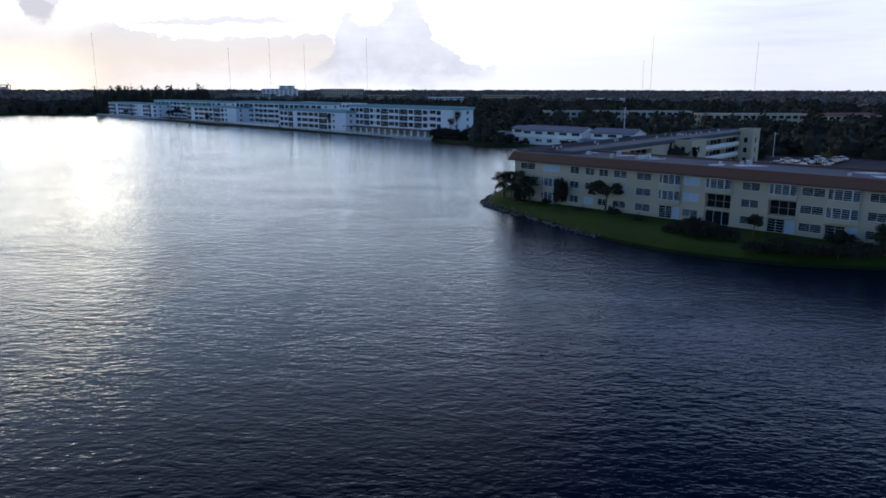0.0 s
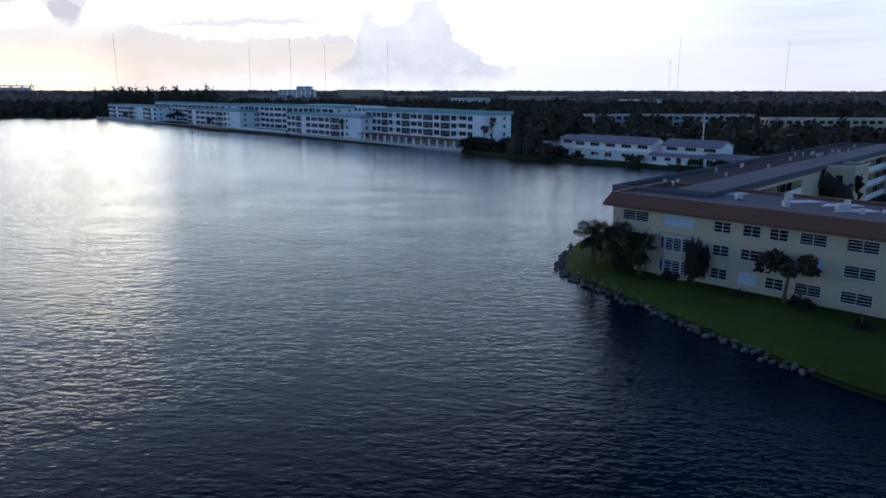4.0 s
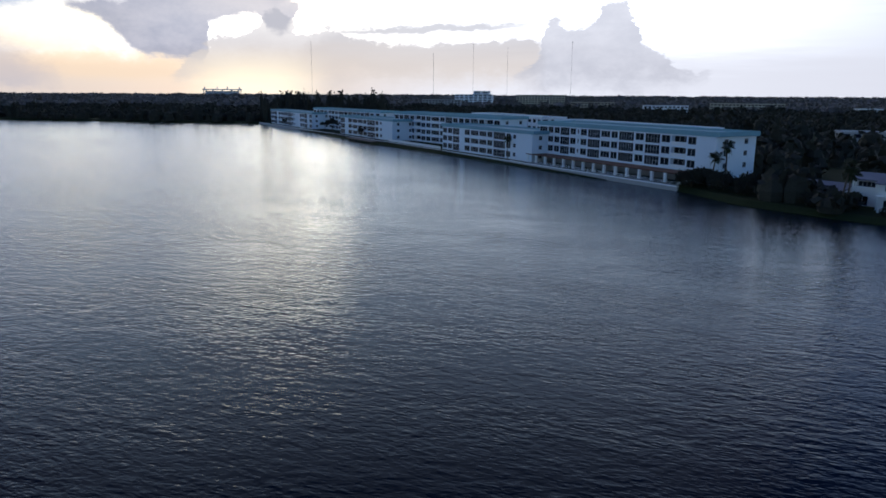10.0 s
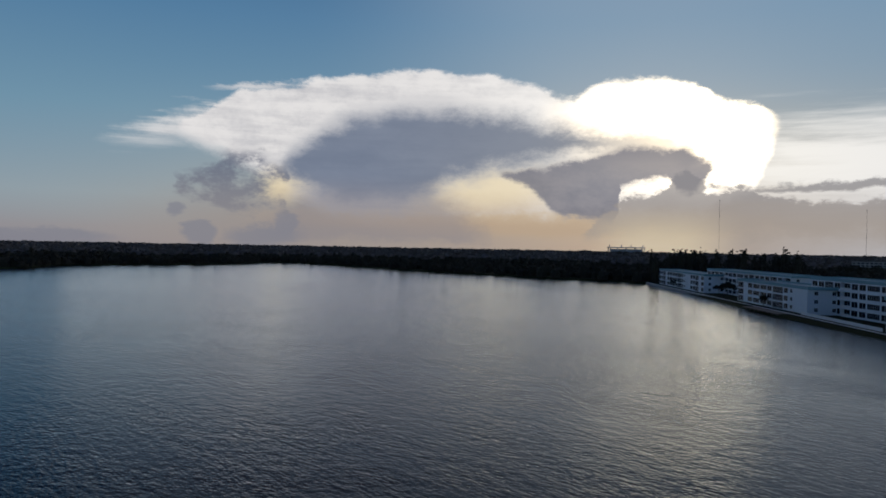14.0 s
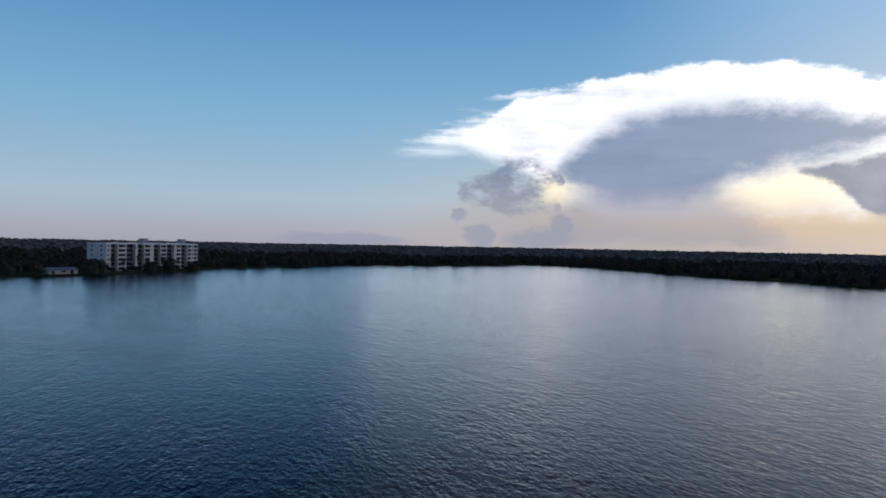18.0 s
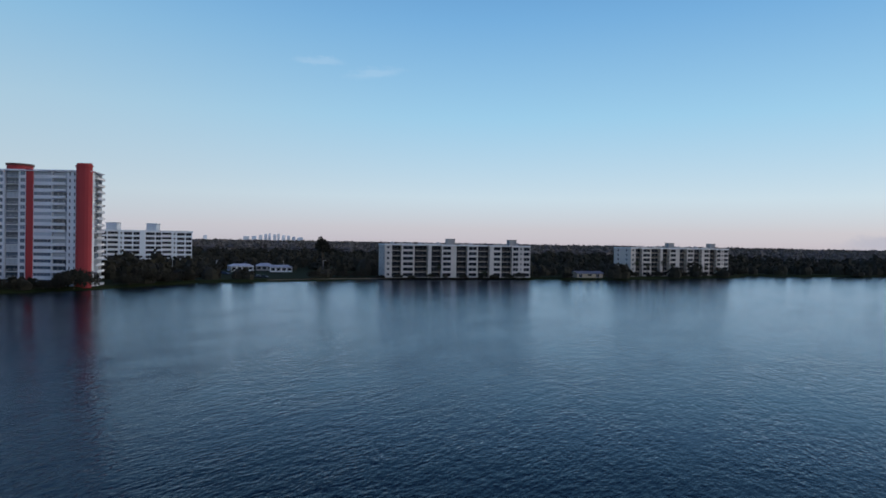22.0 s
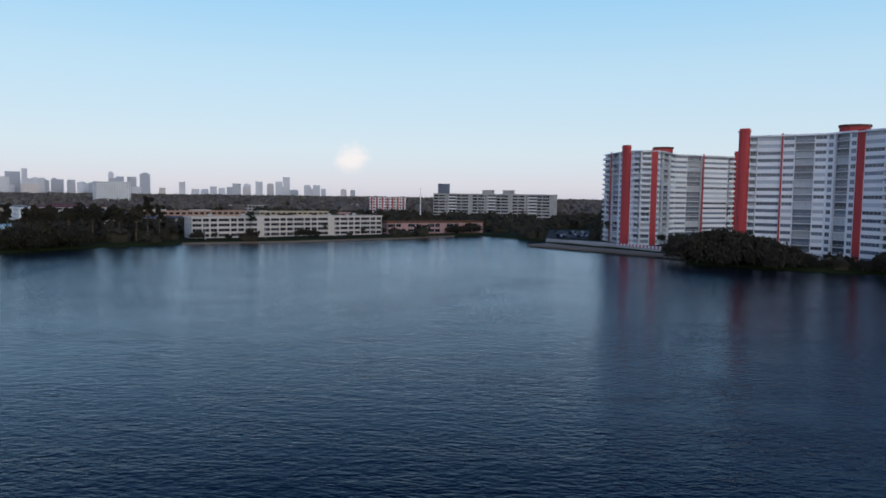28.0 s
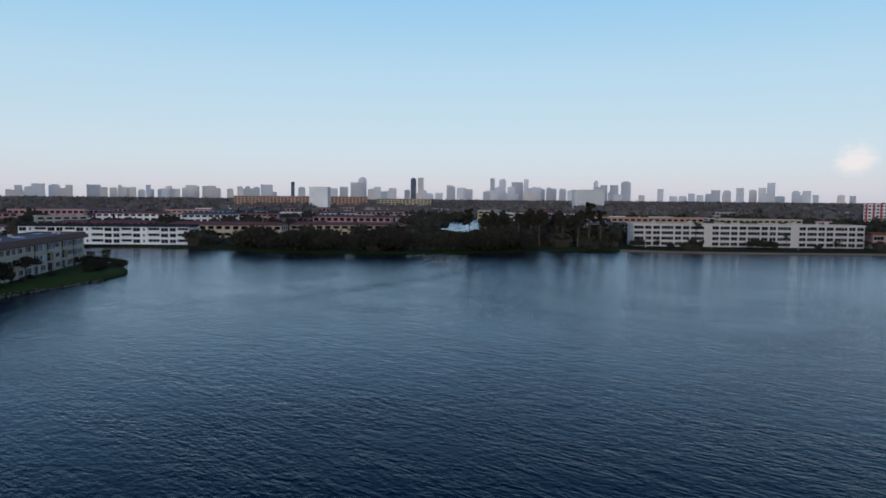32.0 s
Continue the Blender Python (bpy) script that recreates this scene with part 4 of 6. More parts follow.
def blue_complex():
    grp = "pale blue waterfront apartment blocks"
    teal = (MAT["teal"], MAT["tealroof"])
    mix = [(4.2, "V"), (3, "W"), (3, "W"), (4.5, "T"), (3, "W"), (1.6, "N"), (3.2, "W"), (5.5, "T"), (4, "V"), (3, "W"), (6, "T"), (3.6, "W"), (5.4, "T"), (3.4, "W"), (5, "B"), (3, "W"), (5.5, "S")]
    apartment("apartment_building", "four-storey pale blue block with a teal roof band and blank end", quay(357, 10), quay(434, 10), 15, 1.2, 13.6, 4, mix, MAT["bluewhite"], teal, grp, roof_high=1.3, over=0.7, first=2.9)
    short = [(3, "W"), (3, "W"), (4, "T"), (2.5, "S"), (3.4, "W"), (4.5, "V"), (4, "V"), (3, "W"), (6, "T"), (2.4, "W"), (3, "N"), (6, "S")]
    apartment("apartment_building", "three-storey pale blue block close to the seawall", quay(297, 3.5), quay(362, 3.5), 14, 1.2, 10.6, 3, short, MAT["bluewhite"], teal, grp, roof_high=1.2, over=0.7)
    long = [(3, "W"), (3, "W"), (4, "T"), (3, "W"), (4, "B"), (3, "W"), (3, "W"), (5, "V"), (3, "W"), (4, "T"), (3, "W")] * 2
    apartment("apartment_building", "four-storey pale blue block set back behind a terrace", quay(225, 14), quay(316, 20), 14, 1.2, 13.8, 4, long[:17], MAT["bluewhite"], teal, grp, roof_high=1.2, over=0.7)
    apartment("apartment_building", "three-storey pale blue block beside a boat deck", quay(170, 4.5), quay(243, 4.5), 13, 1.2, 10.5, 3, short[2:], MAT["bluewhite"], teal, grp, roof_high=1.2, over=0.7)
    apartment("apartment_building", "four-storey pale blue block with balconies over the quay", quay(92, 14), quay(196, 18), 13, 1.2, 13.2, 4, long[:16], MAT["bluewhite"], teal, grp, roof_high=1.1, over=0.7)
    apartment("apartment_building", "three-storey pale blue block at the end of the quay", quay(17, 4.5), quay(117, 4.5), 13, 1.2, 10.6, 3, short + short[:5], MAT["bluewhite"], teal, grp, roof_high=1.1, over=0.7)
    lowrise("pale blue rear block with a teal roof behind the waterfront", quay(318, 46), quay(398, 40), 13, 13.2, 4, MAT["bluewhite"], MAT["tealroof"], group=grp)
    lowrise("pale blue rear block half hidden by roofs", quay(225, 60), quay(300, 52), 13, 13.4, 4, MAT["bluewhite"], MAT["tealroof"], group=grp)
    # covered walk with square pillars in front of the large block
    ar = thing("arcade", "covered waterfront walk with white pillars and grey roof", "arcade", (*quay(395, 6), LAND))
    ring = [quay(359, 3.2), quay(430, 3.2), quay(430, 9.8), quay(359, 9.8)]
    part("roof", prism("roof", ring, 3.75, 4.05, MAT["brown"], MAT["brown"]), ar, label="brown tiled lean-to roof")
    for i in range(15):
        a, b = quay(360 + i * 4.9, 3.5), quay(360.8 + i * 4.9, 4.2)
        ang = math.degrees(math.atan2(WALL_D.y, WALL_D.x))
        part("pillar", shared("pillar", lambda: boxes("pillar", [(-0.4, -0.3, 0, 0.4, 0.3, 2.6), (-0.48, -0.38, 0, 0.48, 0.38, 0.2)], MAT["white"])), ar, pose(*a, 1.18, 0, 0, ang))
    back = [quay(359, 9.6), quay(430, 9.6), quay(430, 9.8), quay(359, 9.8)]
    part("rear_wall", prism("rear_wall", back, 1.2, 3.75, MAT["steel"]), ar)
    # seawall in panels with a cap
    sw = thing("seawall", "long pale concrete seawall with a cap", "seawall", (*quay(215, 0), 0))
    ang = math.degrees(math.atan2(WALL_D.y, WALL_D.x))
    panel = boxes("panel", [(0.02, -0.25, -1.5, 7.98, 0.25, 1.1)], MAT["offwhite"])
    cap = boxes("cap", [(0.0, -0.4, 1.1, 8.0, 0.4, 1.3)], MAT["white"])
    for i in range(54):
        p = quay(i * 8.0, -0.4)
        ob = part("panel", panel, sw, pose(*p, 0, 0, 0, ang))
        part("cap", cap, ob, pose(*p, 0, 0, 0, ang))
    # white balustrade on the seawall before the covered walk
    bal = thing("balustrade", "white balustrade on the seawall before the covered walk", "railing", (*quay(395, 0.6), 1.3))
    for i in range(26):
        part("rail_panel", railing(2.9, 1.05, MAT["white"], False), bal, pose(*quay(354 + i * 3.0, -0.1), 1.26, 0, 0, ang))
    # low terrace wall and boat deck
    t = thing("boat_deck", "timber boat deck on posts at the seawall", "dock", (*quay(226, -3), 0.0))
    deck = boxes("deck", [(0, -6.0, 1.0, 34, 0.0, 1.25)], MAT["timber"])
    part("deck", deck, t, pose(*quay(208, -0.6), 0, 0, 0, ang))
    for i in range(8):
        part("post", shared("dockpost", lambda: boxes("post", [(-0.15, -0.15, -1.4, 0.15, 0.15, 1.0)], MAT["timber"])), t, pose(*quay(210 + i * 4.5, -5.8), 0, 0, 0, ang))
    tw = thing("terrace_wall", "low white terrace wall between the blocks", "wall", (*quay(270, 2), LAND))
    for i in range(9):
        part("wall_panel", shared("twall", lambda: boxes("wall_panel", [(0.03, -0.12, 0, 5.97, 0.12, 1.1)], MAT["white"])), tw, pose(*quay(243 + i * 6, 2.5), LAND - 0.02, 0, 0, ang))


blue_complex()


# ---- two-storey townhouses on the cove ----
def gable_house(label, a, b, depth, z0, eave, rise, wall, roof, windows, name="townhouse", group="townhouses on the cove", upper=True, ground="W"):
    ring = offset_quad(a, b, depth)
    FOOTPRINTS.append([(p.x, p.y) for p in ring])
    c = sum(ring, Vector((0, 0))) / 4
    h = thing(name, label, "townhouse", (c.x, c.y, LAND), 0, group)
    f = Facade(h, ring[0], ring[1], z0, eave, wall, c)
    for i in range(windows):
        w = f.w / windows
        x = i * w
        if upper:
            f.window(x + w * 0.2, x + w * 0.8, eave - 1.75, eave - 0.55, 4, 1)
        if i % 2 == 0:
            f.window(x + w * 0.2, x + w * 0.6, z0 + 0.05, z0 + 2.1, 2, 1, sill=False, name="patio_door")
        else:
            f.window(x + w * 0.25, x + w * 0.75, z0 + 0.9, z0 + 2.0, 2, 1)
    f.build()
    for i in (1, 2, 3):
        Facade(h, ring[i], ring[(i + 1) % 4], z0, eave, wall, c).build()
    d = (ring[1] - ring[0]).normalized()
    n = (ring[3] - ring[0]).normalized()
    e0, e1, e2, e3 = ring[0] - d * 0.5 - n * 0.9, ring[1] + d * 0.5 - n * 0.9, ring[2] + d * 0.5 + n * 0.6, ring[3] - d * 0.5 + n * 0.6
    m0, m1 = (e0 + e3) / 2, (e1 + e2) / 2
    v = [(*e0, eave - 0.1), (*e1, eave - 0.1), (*e2, eave - 0.1), (*e3, eave - 0.1), (*m0, eave + rise), (*m1, eave + rise)]
    v += [(x, y, z - 0.22) for x, y, z in v]
    fc = [(0, 1, 5, 4), (2, 3, 4, 5), (6, 10, 11, 7), (8, 11, 10, 9), (0, 6, 7, 1), (2, 8, 9, 3), (0, 4, 10, 6), (4, 3, 9, 10), (1, 7, 11, 5), (5, 11, 8, 2)]
    part("roof", mesh("roof", v, fc, roof), h, label="grey shingle gable roof")
    for q, m in ((ring[0], m0), (ring[1], m1)):
        r = ring[3] if q is ring[0] else ring[2]
        k = d * (0.02 if q is ring[0] else -0.02)
        part("gable", mesh("gable", [(*(q + k), eave), (*(r + k), eave), (*((q + r) / 2 + k), eave + rise - 0.25)], [(0, 1, 2)], wall), h)
    return h, ring, d, n


def townhouses():
    A, B = Vector((13.0, 309.0)), Vector((73.0, 255.0))
    d = (B - A).normalized()
    n = Vector((-d.y, d.x))
    if n.x < 0:
        n = -n
    L = lambda s, o: tuple(A + d * s + n * o)
    w, sh = MAT["white"], MAT["shingle"]
    gable_house("low white single-storey house with a grey roof by the shore", L(1, 6), L(14, 6), 9, 1.2, 4.0, 1.4, w, sh, 3, "house", "", False)
    gable_house("white two-storey house with a hipped grey roof and small window", L(15, 8), L(21, 8), 9, 1.2, 7.0, 1.0, w, sh, 1)
    h1, r1, d1, n1 = gable_house("white two-storey townhouse row with long grey shingle roof", L(22, 5), L(51, 5), 10, 1.2, 6.8, 1.7, w, sh, 5)
    h2, r2, d2, n2 = gable_house("white two-storey townhouse with grey shingle roof and patio", L(54, 7), L(72, 7), 10, 1.2, 6.8, 1.6, w, sh, 3)
    gable_house("low white wing with a shallow blue-grey roof", L(52, 2.5), L(68, 2.5), 5, 1.2, 3.9, 0.5, w, sh, 4, "house", "", False)
    gable_house("low white house with a shallow blue-grey roof", L(69, 3), L(88, 3), 9, 1.2, 3.9, 1.0, w, sh, 4, "house", "", False)
    ang = math.degrees(math.atan2(d.y, d.x))
    for s, wd, o in ((24, 13, 1.2), (37.5, 9, 1.4), (50, 9, 0.9)):
        pw = thing("patio_wall", "white low patio wall with rail on the bank", "wall", (*L(s, o), LAND))
        part("wall_panel", boxes("wall_panel", [(0, -0.12, -0.4, wd, 0.12, 0.75), (0, -0.12, -0.4, 0.24, 3.6, 0.75), (wd - 0.24, -0.12, -0.4, wd, 3.6, 0.75)], w), pw, pose(*L(s, o), LAND, 0, 0, ang))
        part("rail", boxes("rail", [(0, -0.06, 1.0, wd, 0.0, 1.08)] + [(wd * i / 6 - 0.03, -0.06, 0.75, wd * i / 6 + 0.03, 0.0, 1.0) for i in range(7)], w), pw, pose(*L(s, o), LAND, 0, 0, ang))
    ledge = thing("balcony_strip", "white balcony strip along the townhouse row", "balcony", (*L(36, 4), LAND))
    part("slab", boxes("slab", [(0, 0, 2.75, 29, 1.3, 2.95)], w), ledge, pose(*L(22, 3.9), LAND, 0, 0, ang))
    for i in range(7):
        part("post", shared("tpost", lambda: boxes("post", [(-0.08, -0.08, -0.05, 0.08, 0.08, 2.75)], w)), ledge, pose(*L(22.3 + i * 4.7, 4.1), LAND, 0, 0, ang))


townhouses()

# ---- grey-white six-storey blocks across the lake ----
six = [(3.0, "N"), (4.5, "C"), (5.5, "W"), (6.5, "C"), (1.2, "S"), (5.0, "C"), (4.5, "W"), (2.0, "S"), (5.5, "C"), (4.6, "W"), (6.0, "C"), (1.4, "S"), (4.0, "W"), (5.5, "C"), (3.2, "W"), (2.0, "N"), (3.6, "W")]


def slab_blocks():
    flat = (MAT["white"], MAT["roofgrey"])
    grp = "six-storey slab blocks"
    for a, b, lab in (((-431.5, 62), (-487, 127), "six-storey grey-white slab block with dark balconies"),
                      ((-548, 175), (-621, 231), "six-storey grey-white slab block behind palms")):
        h, ring, c = apartment("apartment_building", lab, a, b, 15, 1.2, 18.8, 6, six, MAT["warmwhite"], flat, grp, roof_high=0.6, over=0.2, units=14)
        for t in (0.12, 0.3, 0.55, 0.78):
            p = ring[0].lerp(ring[1], t).lerp(ring[3].lerp(ring[2], t), 0.22)
            part("roof_parapet", boxes("roof_parapet", [(-3.0, -0.2, 0, 3.0, 0.2, 0.9), (-3.0, -0.2, 0, -2.6, 3.0, 0.9)], MAT["warmwhite"]), h, pose(p.x, p.y, 19.1, 0, 0, -48))
        for t in (0.46, 0.9):
            p = ring[0].lerp(ring[1], t).lerp(ring[3].lerp(ring[2], t), 0.5)
            part("lift_house", boxes("lift_house", [(-2, -2.2, 0, 2, 2.2, 3.2), (-2.2, -2.4, 3.2, 2.2, 2.4, 3.5)], MAT["offwhite"]), h, pose(p.x, p.y, 19.2, 0, 0, 40))


slab_blocks()


# ---- twin towers with red piers ----
def tower(label, plan, closing, z1, floors, caps):
    """plan: corners of the lake side with the bays between them; closing: the rear corners."""
    pts = [Vector(p) for p, _ in plan] + [Vector(p) for p in closing]
    FOOTPRINTS.append([(p.x, p.y) for p in pts])
    c = sum(pts, Vector((0, 0))) / len(pts)
    side = 1 if sum(pts[i - 1].x * pts[i].y - pts[i].x * pts[i - 1].y for i in range(len(pts))) > 0 else -1
    t = thing("apartment_tower", label, "tower", (c.x, c.y, LAND), 0, "twin towers with red piers")
    z0 = 1.2
    fh = (z1 - z0 - 0.4) / floors
    rnd = random.Random(int(abs(c.x)))
    for i in range(len(pts)):
        a, b = pts[i], pts[(i + 1) % len(pts)]
        bays = plan[i][1] if i < len(plan) else [(1, "S")]
        d = (b - a).normalized()
        f = Facade(t, a, b, z0, z1, MAT["towerwhite"], (a + b) / 2 - Vector((d.y, -d.x)) * side)
        flip = (f.a - a).length > 0.01
        total = sum(w for w, k in bays)
        x = 0.0
        for wd, kind in (bays[::-1] if flip else bays):
            w = f.w * wd / total
            for s in range(floors):
                z = z0 + 0.15 + s * fh
                if kind == "V":
                    f.window(x + 0.15, x + w - 0.15, z + 1.0, z + fh - 0.34, max(2, int(w / 1.2)), 1, "blind" if rnd.random() < 0.3 else "towerglass", sill=False)
                elif kind == "W":
                    f.window(x + w * 0.2, x + w * 0.8, z + 0.8, z + fh - 0.3, 2, 1, "towerglass", sill=False)
                elif kind == "N":
                    f.window(x + w * 0.35, x + w * 0.65, z + 0.9, z + fh - 0.4, 1, 1, sill=False)
                elif kind == "B":
                    f.balcony(x + 0.1, x + w - 0.1, z, z + fh - 0.3, 1.2, "white", True, 0.8, out=1.1, glass="blind" if rnd.random() < 0.4 else "towerglass")
                elif kind == "C":
                    f.balcony(x + 0.1, x + w - 0.1, z, z + fh - 0.25, 1.1, "frame", False, 1.0, out=0.15, glass="blind" if rnd.random() < 0.35 else "towerglass")
            if kind in "RP":
                deep = 1.9 if kind == "R" else 0.5
                top = z1 + (1.5 if kind == "R" else 0.6)

                def plan_of(grow, depth):
                    """A pier's outline: chamfered like half a drum where it is broad."""
                    if kind == "P":
                        return [(0, 0.01), (w, 0.01), (w, depth), (0, depth)]
                    return [(-grow, 0.01), (w + grow, 0.01), (w + grow, depth * 0.35), (w * 0.86, depth * 0.8), (w * 0.66, depth), (w * 0.34, depth), (w * 0.14, depth * 0.8), (-grow, depth * 0.35)]
                pier = part("red_pier", prism("red_pier", plan_of(0, deep), z0 - 0.5, top, MAT["red"]), t, f.at(x, 0, 0))
                if kind == "R":
                    part("pier_cap", prism("pier_cap", plan_of(0.35, deep + 0.4), top, top + 0.45, MAT["red"]), pier, f.at(x, 0, 0))
                    part("pier_crown", prism("pier_crown", plan_of(-0.1, deep), top + 0.45, top + 1.3, MAT["red"]), pier, f.at(x, 0, 0))
            x += w
        f.build()
        if i < len(plan):
            part("cornice", boxes("cornice", [(0, 0.01, z1 - 0.45, f.w, 0.9, z1 - 0.1)], MAT["towerwhite"]), t, f.at(0, 0, 0))
    part("roof", prism("roof", [(p.x, p.y) for p in pts], z1, z1 + 0.25, MAT["towerwhite"], MAT["roofgrey"]), t)
    for x, y, r, h, mat in caps:
        ring = [(x + r * math.cos(k * math.pi / 8), y + r * 0.8 * math.sin(k * math.pi / 8)) for k in range(16)]
        pent = part("penthouse", prism("penthouse", ring, z1 + 0.25, z1 + h, MAT["red"]), t)
        wide = [(x + (px - x) * 1.08, y + (py - y) * 1.08) for px, py in ring]
        part("penthouse_roof", prism("penthouse_roof", wide, z1 + h, z1 + h + 0.8, MAT[mat]), pent)


tower("tall white apartment tower with red piers and stacked balconies", [
    ((-255.5, -45.5), [(4.6, "R"), (3.0, "B"), (9.5, "V"), (0.6, "P"), (4.5, "V"), (7.5, "C"), (4.5, "V")]),
    ((-280.0, -29.5), [(2.5, "W"), (4.5, "C"), (2.5, "W")]),
    ((-284.5, -18.5), [(2.4, "P"), (6.5, "V"), (5.5, "B"), (1.8, "N"), (1.6, "N"), (5.6, "R")]),
    ((-294.5, 5.0), [(1.5, "S"), (6.0, "B")]),
], [(-306, -3), (-297.5, -24), (-290, -41), (-265.5, -58)], 46.2, 17, [(-288, -27, 5.0, 2.0, "clay")])
tower("tall white apartment tower with red piers behind a paved quay", [
    ((-226.5, -141.0), [(6.0, "B"), (0.6, "P"), (6.5, "C"), (3.5, "N")]),
    ((-229.0, -114.0), [(5.0, "R"), (1.6, "N"), (4.6, "B")]),
    ((-235.0, -105.0), [(4.5, "B"), (2.6, "P")]),
    ((-242.5, -104.5), [(2.5, "W"), (4.0, "C"), (7.0, "C"), (6.0, "V")]),
    ((-259.0, -130.0), [(5.0, "V"), (7.0, "C"), (0.6, "P"), (11.5, "V"), (3.0, "B"), (2.6, "R")]),
], [(-297.0, -146.5), (-304, -160), (-268, -148), (-252, -160)], 44.6, 17, [(-250, -122, 4.6, 2.0, "clay")])

# ---- other buildings round the lake ----
def city():
    white, cream, off, pink = MAT["white"], MAT["cream"], MAT["offwhite"], MAT["pink"]
    grey, tar, clay = MAT["roofgrey"], MAT["roofdark"], MAT["clay"]
    # south shore: long white four-storey block and its pink neighbour
    four = [(4, "V"), (3, "W"), (3.2, "W"), (5, "V"), (3, "W"), (3, "W"), (5.5, "V"), (2.5, "S"), (3, "W")]
    apartment("apartment_building", "long white four-storey block on the south shore lawn", (-27, -106), (-110, -165), 13, 1.2, 10.9, 4, four + four + four[:6], MAT["warmwhite"], (MAT["warmwhite"], grey), roof_high=0.6, over=0.4, units=6)
    apartment("apartment_building", "pink two-storey block beside the white one", (-113, -168), (-167, -196), 12, 1.2, 7.2, 2, [(4, "V"), (3, "W"), (3, "S")] * 5, pink, (MAT["brown"], tar), roof_high=0.9, over=0.6)
    # south-east shore: white block with a dark roof band
    apartment("apartment_building", "white three-storey block with dark eaves on the cove", (117, 28), (170, 75), 12, 1.2, 8.7, 3, [(4, "B"), (2.6, "W"), (3, "W"), (4.5, "B"), (2, "N"), (3, "W")] * 3, white, (MAT["roofdark"], MAT["roofgrey"]), roof_high=0.9, over=0.9, centre=(60, 110))
    # eight-storey slabs further inland
    nine = [(3.4, "W"), (4, "V"), (2, "N"), (5, "B"), (3, "W"), (4.5, "V"), (2.2, "S")] * 3
    h, ring, c = apartment("apartment_building", "white eight-storey slab with lift houses behind trees", (-131, -470), (-243, -431), 16, 1.2, 24.4, 8, nine, off, (off, grey), roof_high=0.8)
    for t in (0.45, 0.62):
        p = ring[0].lerp(ring[1], t).lerp(ring[3].lerp(ring[2], t), 0.5)
        part("lift_house", boxes("lift_house", [(-5, -3, 0, 5, 3, 3.6), (-5.3, -3.3, 3.6, 5.3, 3.3, 4.0)], MAT["offwhite"]), h, pose(p.x, p.y, 24.8, 0, 0, -20))
    h, ring, c = apartment("apartment_building", "pale blue-white eight-storey slab with balconies and two lift houses", (-449, -86), (-386, -122), 16, 1.2, 24.2, 8, nine[:16], MAT["bluewhite"], (MAT["bluewhite"], grey), roof_high=0.8)
    for t in (0.3, 0.62):
        p = ring[0].lerp(ring[1], t).lerp(ring[3].lerp(ring[2], t), 0.5)
        part("lift_house", boxes("lift_house", [(-4, -3, 0, 4, 3, 4.4), (-4.4, -3.4, 4.4, 4.4, 3.4, 4.8)], MAT["bluewhite"]), h, pose(p.x, p.y, 24.6, 0, 0, 30))
    lowrise("dark blue glass office tower far behind the slab", (-126, -983), (-146, -983), 22, 43.0, 14, MAT["bluedark"], tar, name="office_tower", category="tower")
    lowrise("white building with red fins and a dark red roof", (-58, -560), (-97, -560), 18, 19.5, 6, white, MAT["red"], bay=3.2)
    for k in range(7):
        fin = thing("wall_fin", "tall dark red fin on a white facade", "fin", (-59.5 - k * 5.8, -559.4, LAND), group="red facade fins")
        part("fin", boxes("fin", [(-0.7, 0, 0, 0.7, 0.7, 19)], MAT["red"]), fin, pose(-60.5 - k * 5.8, -559.6, LAND - 0.1))
    # inland behind the south shore
    lowrise("long low block under a dark red roof", (176, 4), (128, -31), 13, 7.6, 2, cream, clay, 1.5)
    lowrise("long cream block under a dark red roof", (142, -48), (97, -92), 13, 7.2, 2, cream, clay, 1.4)
    lowrise("orange two-storey row behind the white block", (62, -246), (2, -292), 12, 9.5, 3, MAT["orange"], clay)
    lowrise("yellow two-storey row among trees", (-6, -300), (-52, -330), 12, 9.0, 3, MAT["yellow"], grey)
    lowrise("long orange and cream block with stacked galleries", (868, -527), (690, -667), 18, 23.0, 7, MAT["orange"], grey, bay=6)
    lowrise("long cream block with stacked galleries", (676, -678), (604, -735), 18, 20.0, 6, MAT["yellow"], grey, bay=6)
    lowrise("plain white tower among low roofs", (614, -473), (593, -489), 22, 36.0, 12, white, grey, name="apartment_tower", category="tower", plain=True)
    lowrise("white stepped tower block beyond the trees", (389, -842), (350, -872), 24, 37.5, 12, white, grey, name="apartment_tower", category="tower", bay=3.4)
    lowrise("cream three-storey block beside the pond", (150, -262), (205, -330), 12, 10.5, 3, white, grey)
    lowrise("cream three-storey block beyond the pond", (215, -345), (255, -420), 12, 10.5, 3, cream, grey)
    # north, behind the townhouses and the cream block
    lowrise("long white two-storey row beyond the woods", (70, 492), (170, 490), 12, 8.0, 2, off, MAT["patch"])
    lowrise("cream two-storey row with a pale roof", (158, 440), (222, 438), 12, 8.0, 2, cream, MAT["patch"])
    lowrise("pink-roofed two-storey house beyond the car park", (226, 420), (262, 428), 12, 8.0, 2, cream, clay, 1.6)
    for (ax, ay), (bx, by), z, w in (((-314, 1078), (-262, 1086), 15, off), ((-204, 1194), (-134, 1201), 22, cream), ((-114, 1098), (-58, 1104), 13, cream),
                                     ((-20, 1010), (30, 1015), 11, white), ((60, 1100), (150, 1095), 13, cream), ((200, 980), (250, 990), 10, white)):
        lowrise("cream apartment block among distant woods", (ax, ay), (bx, by), 15, z, max(3, int(z / 3)), w, grey, group="distant blocks to the north")
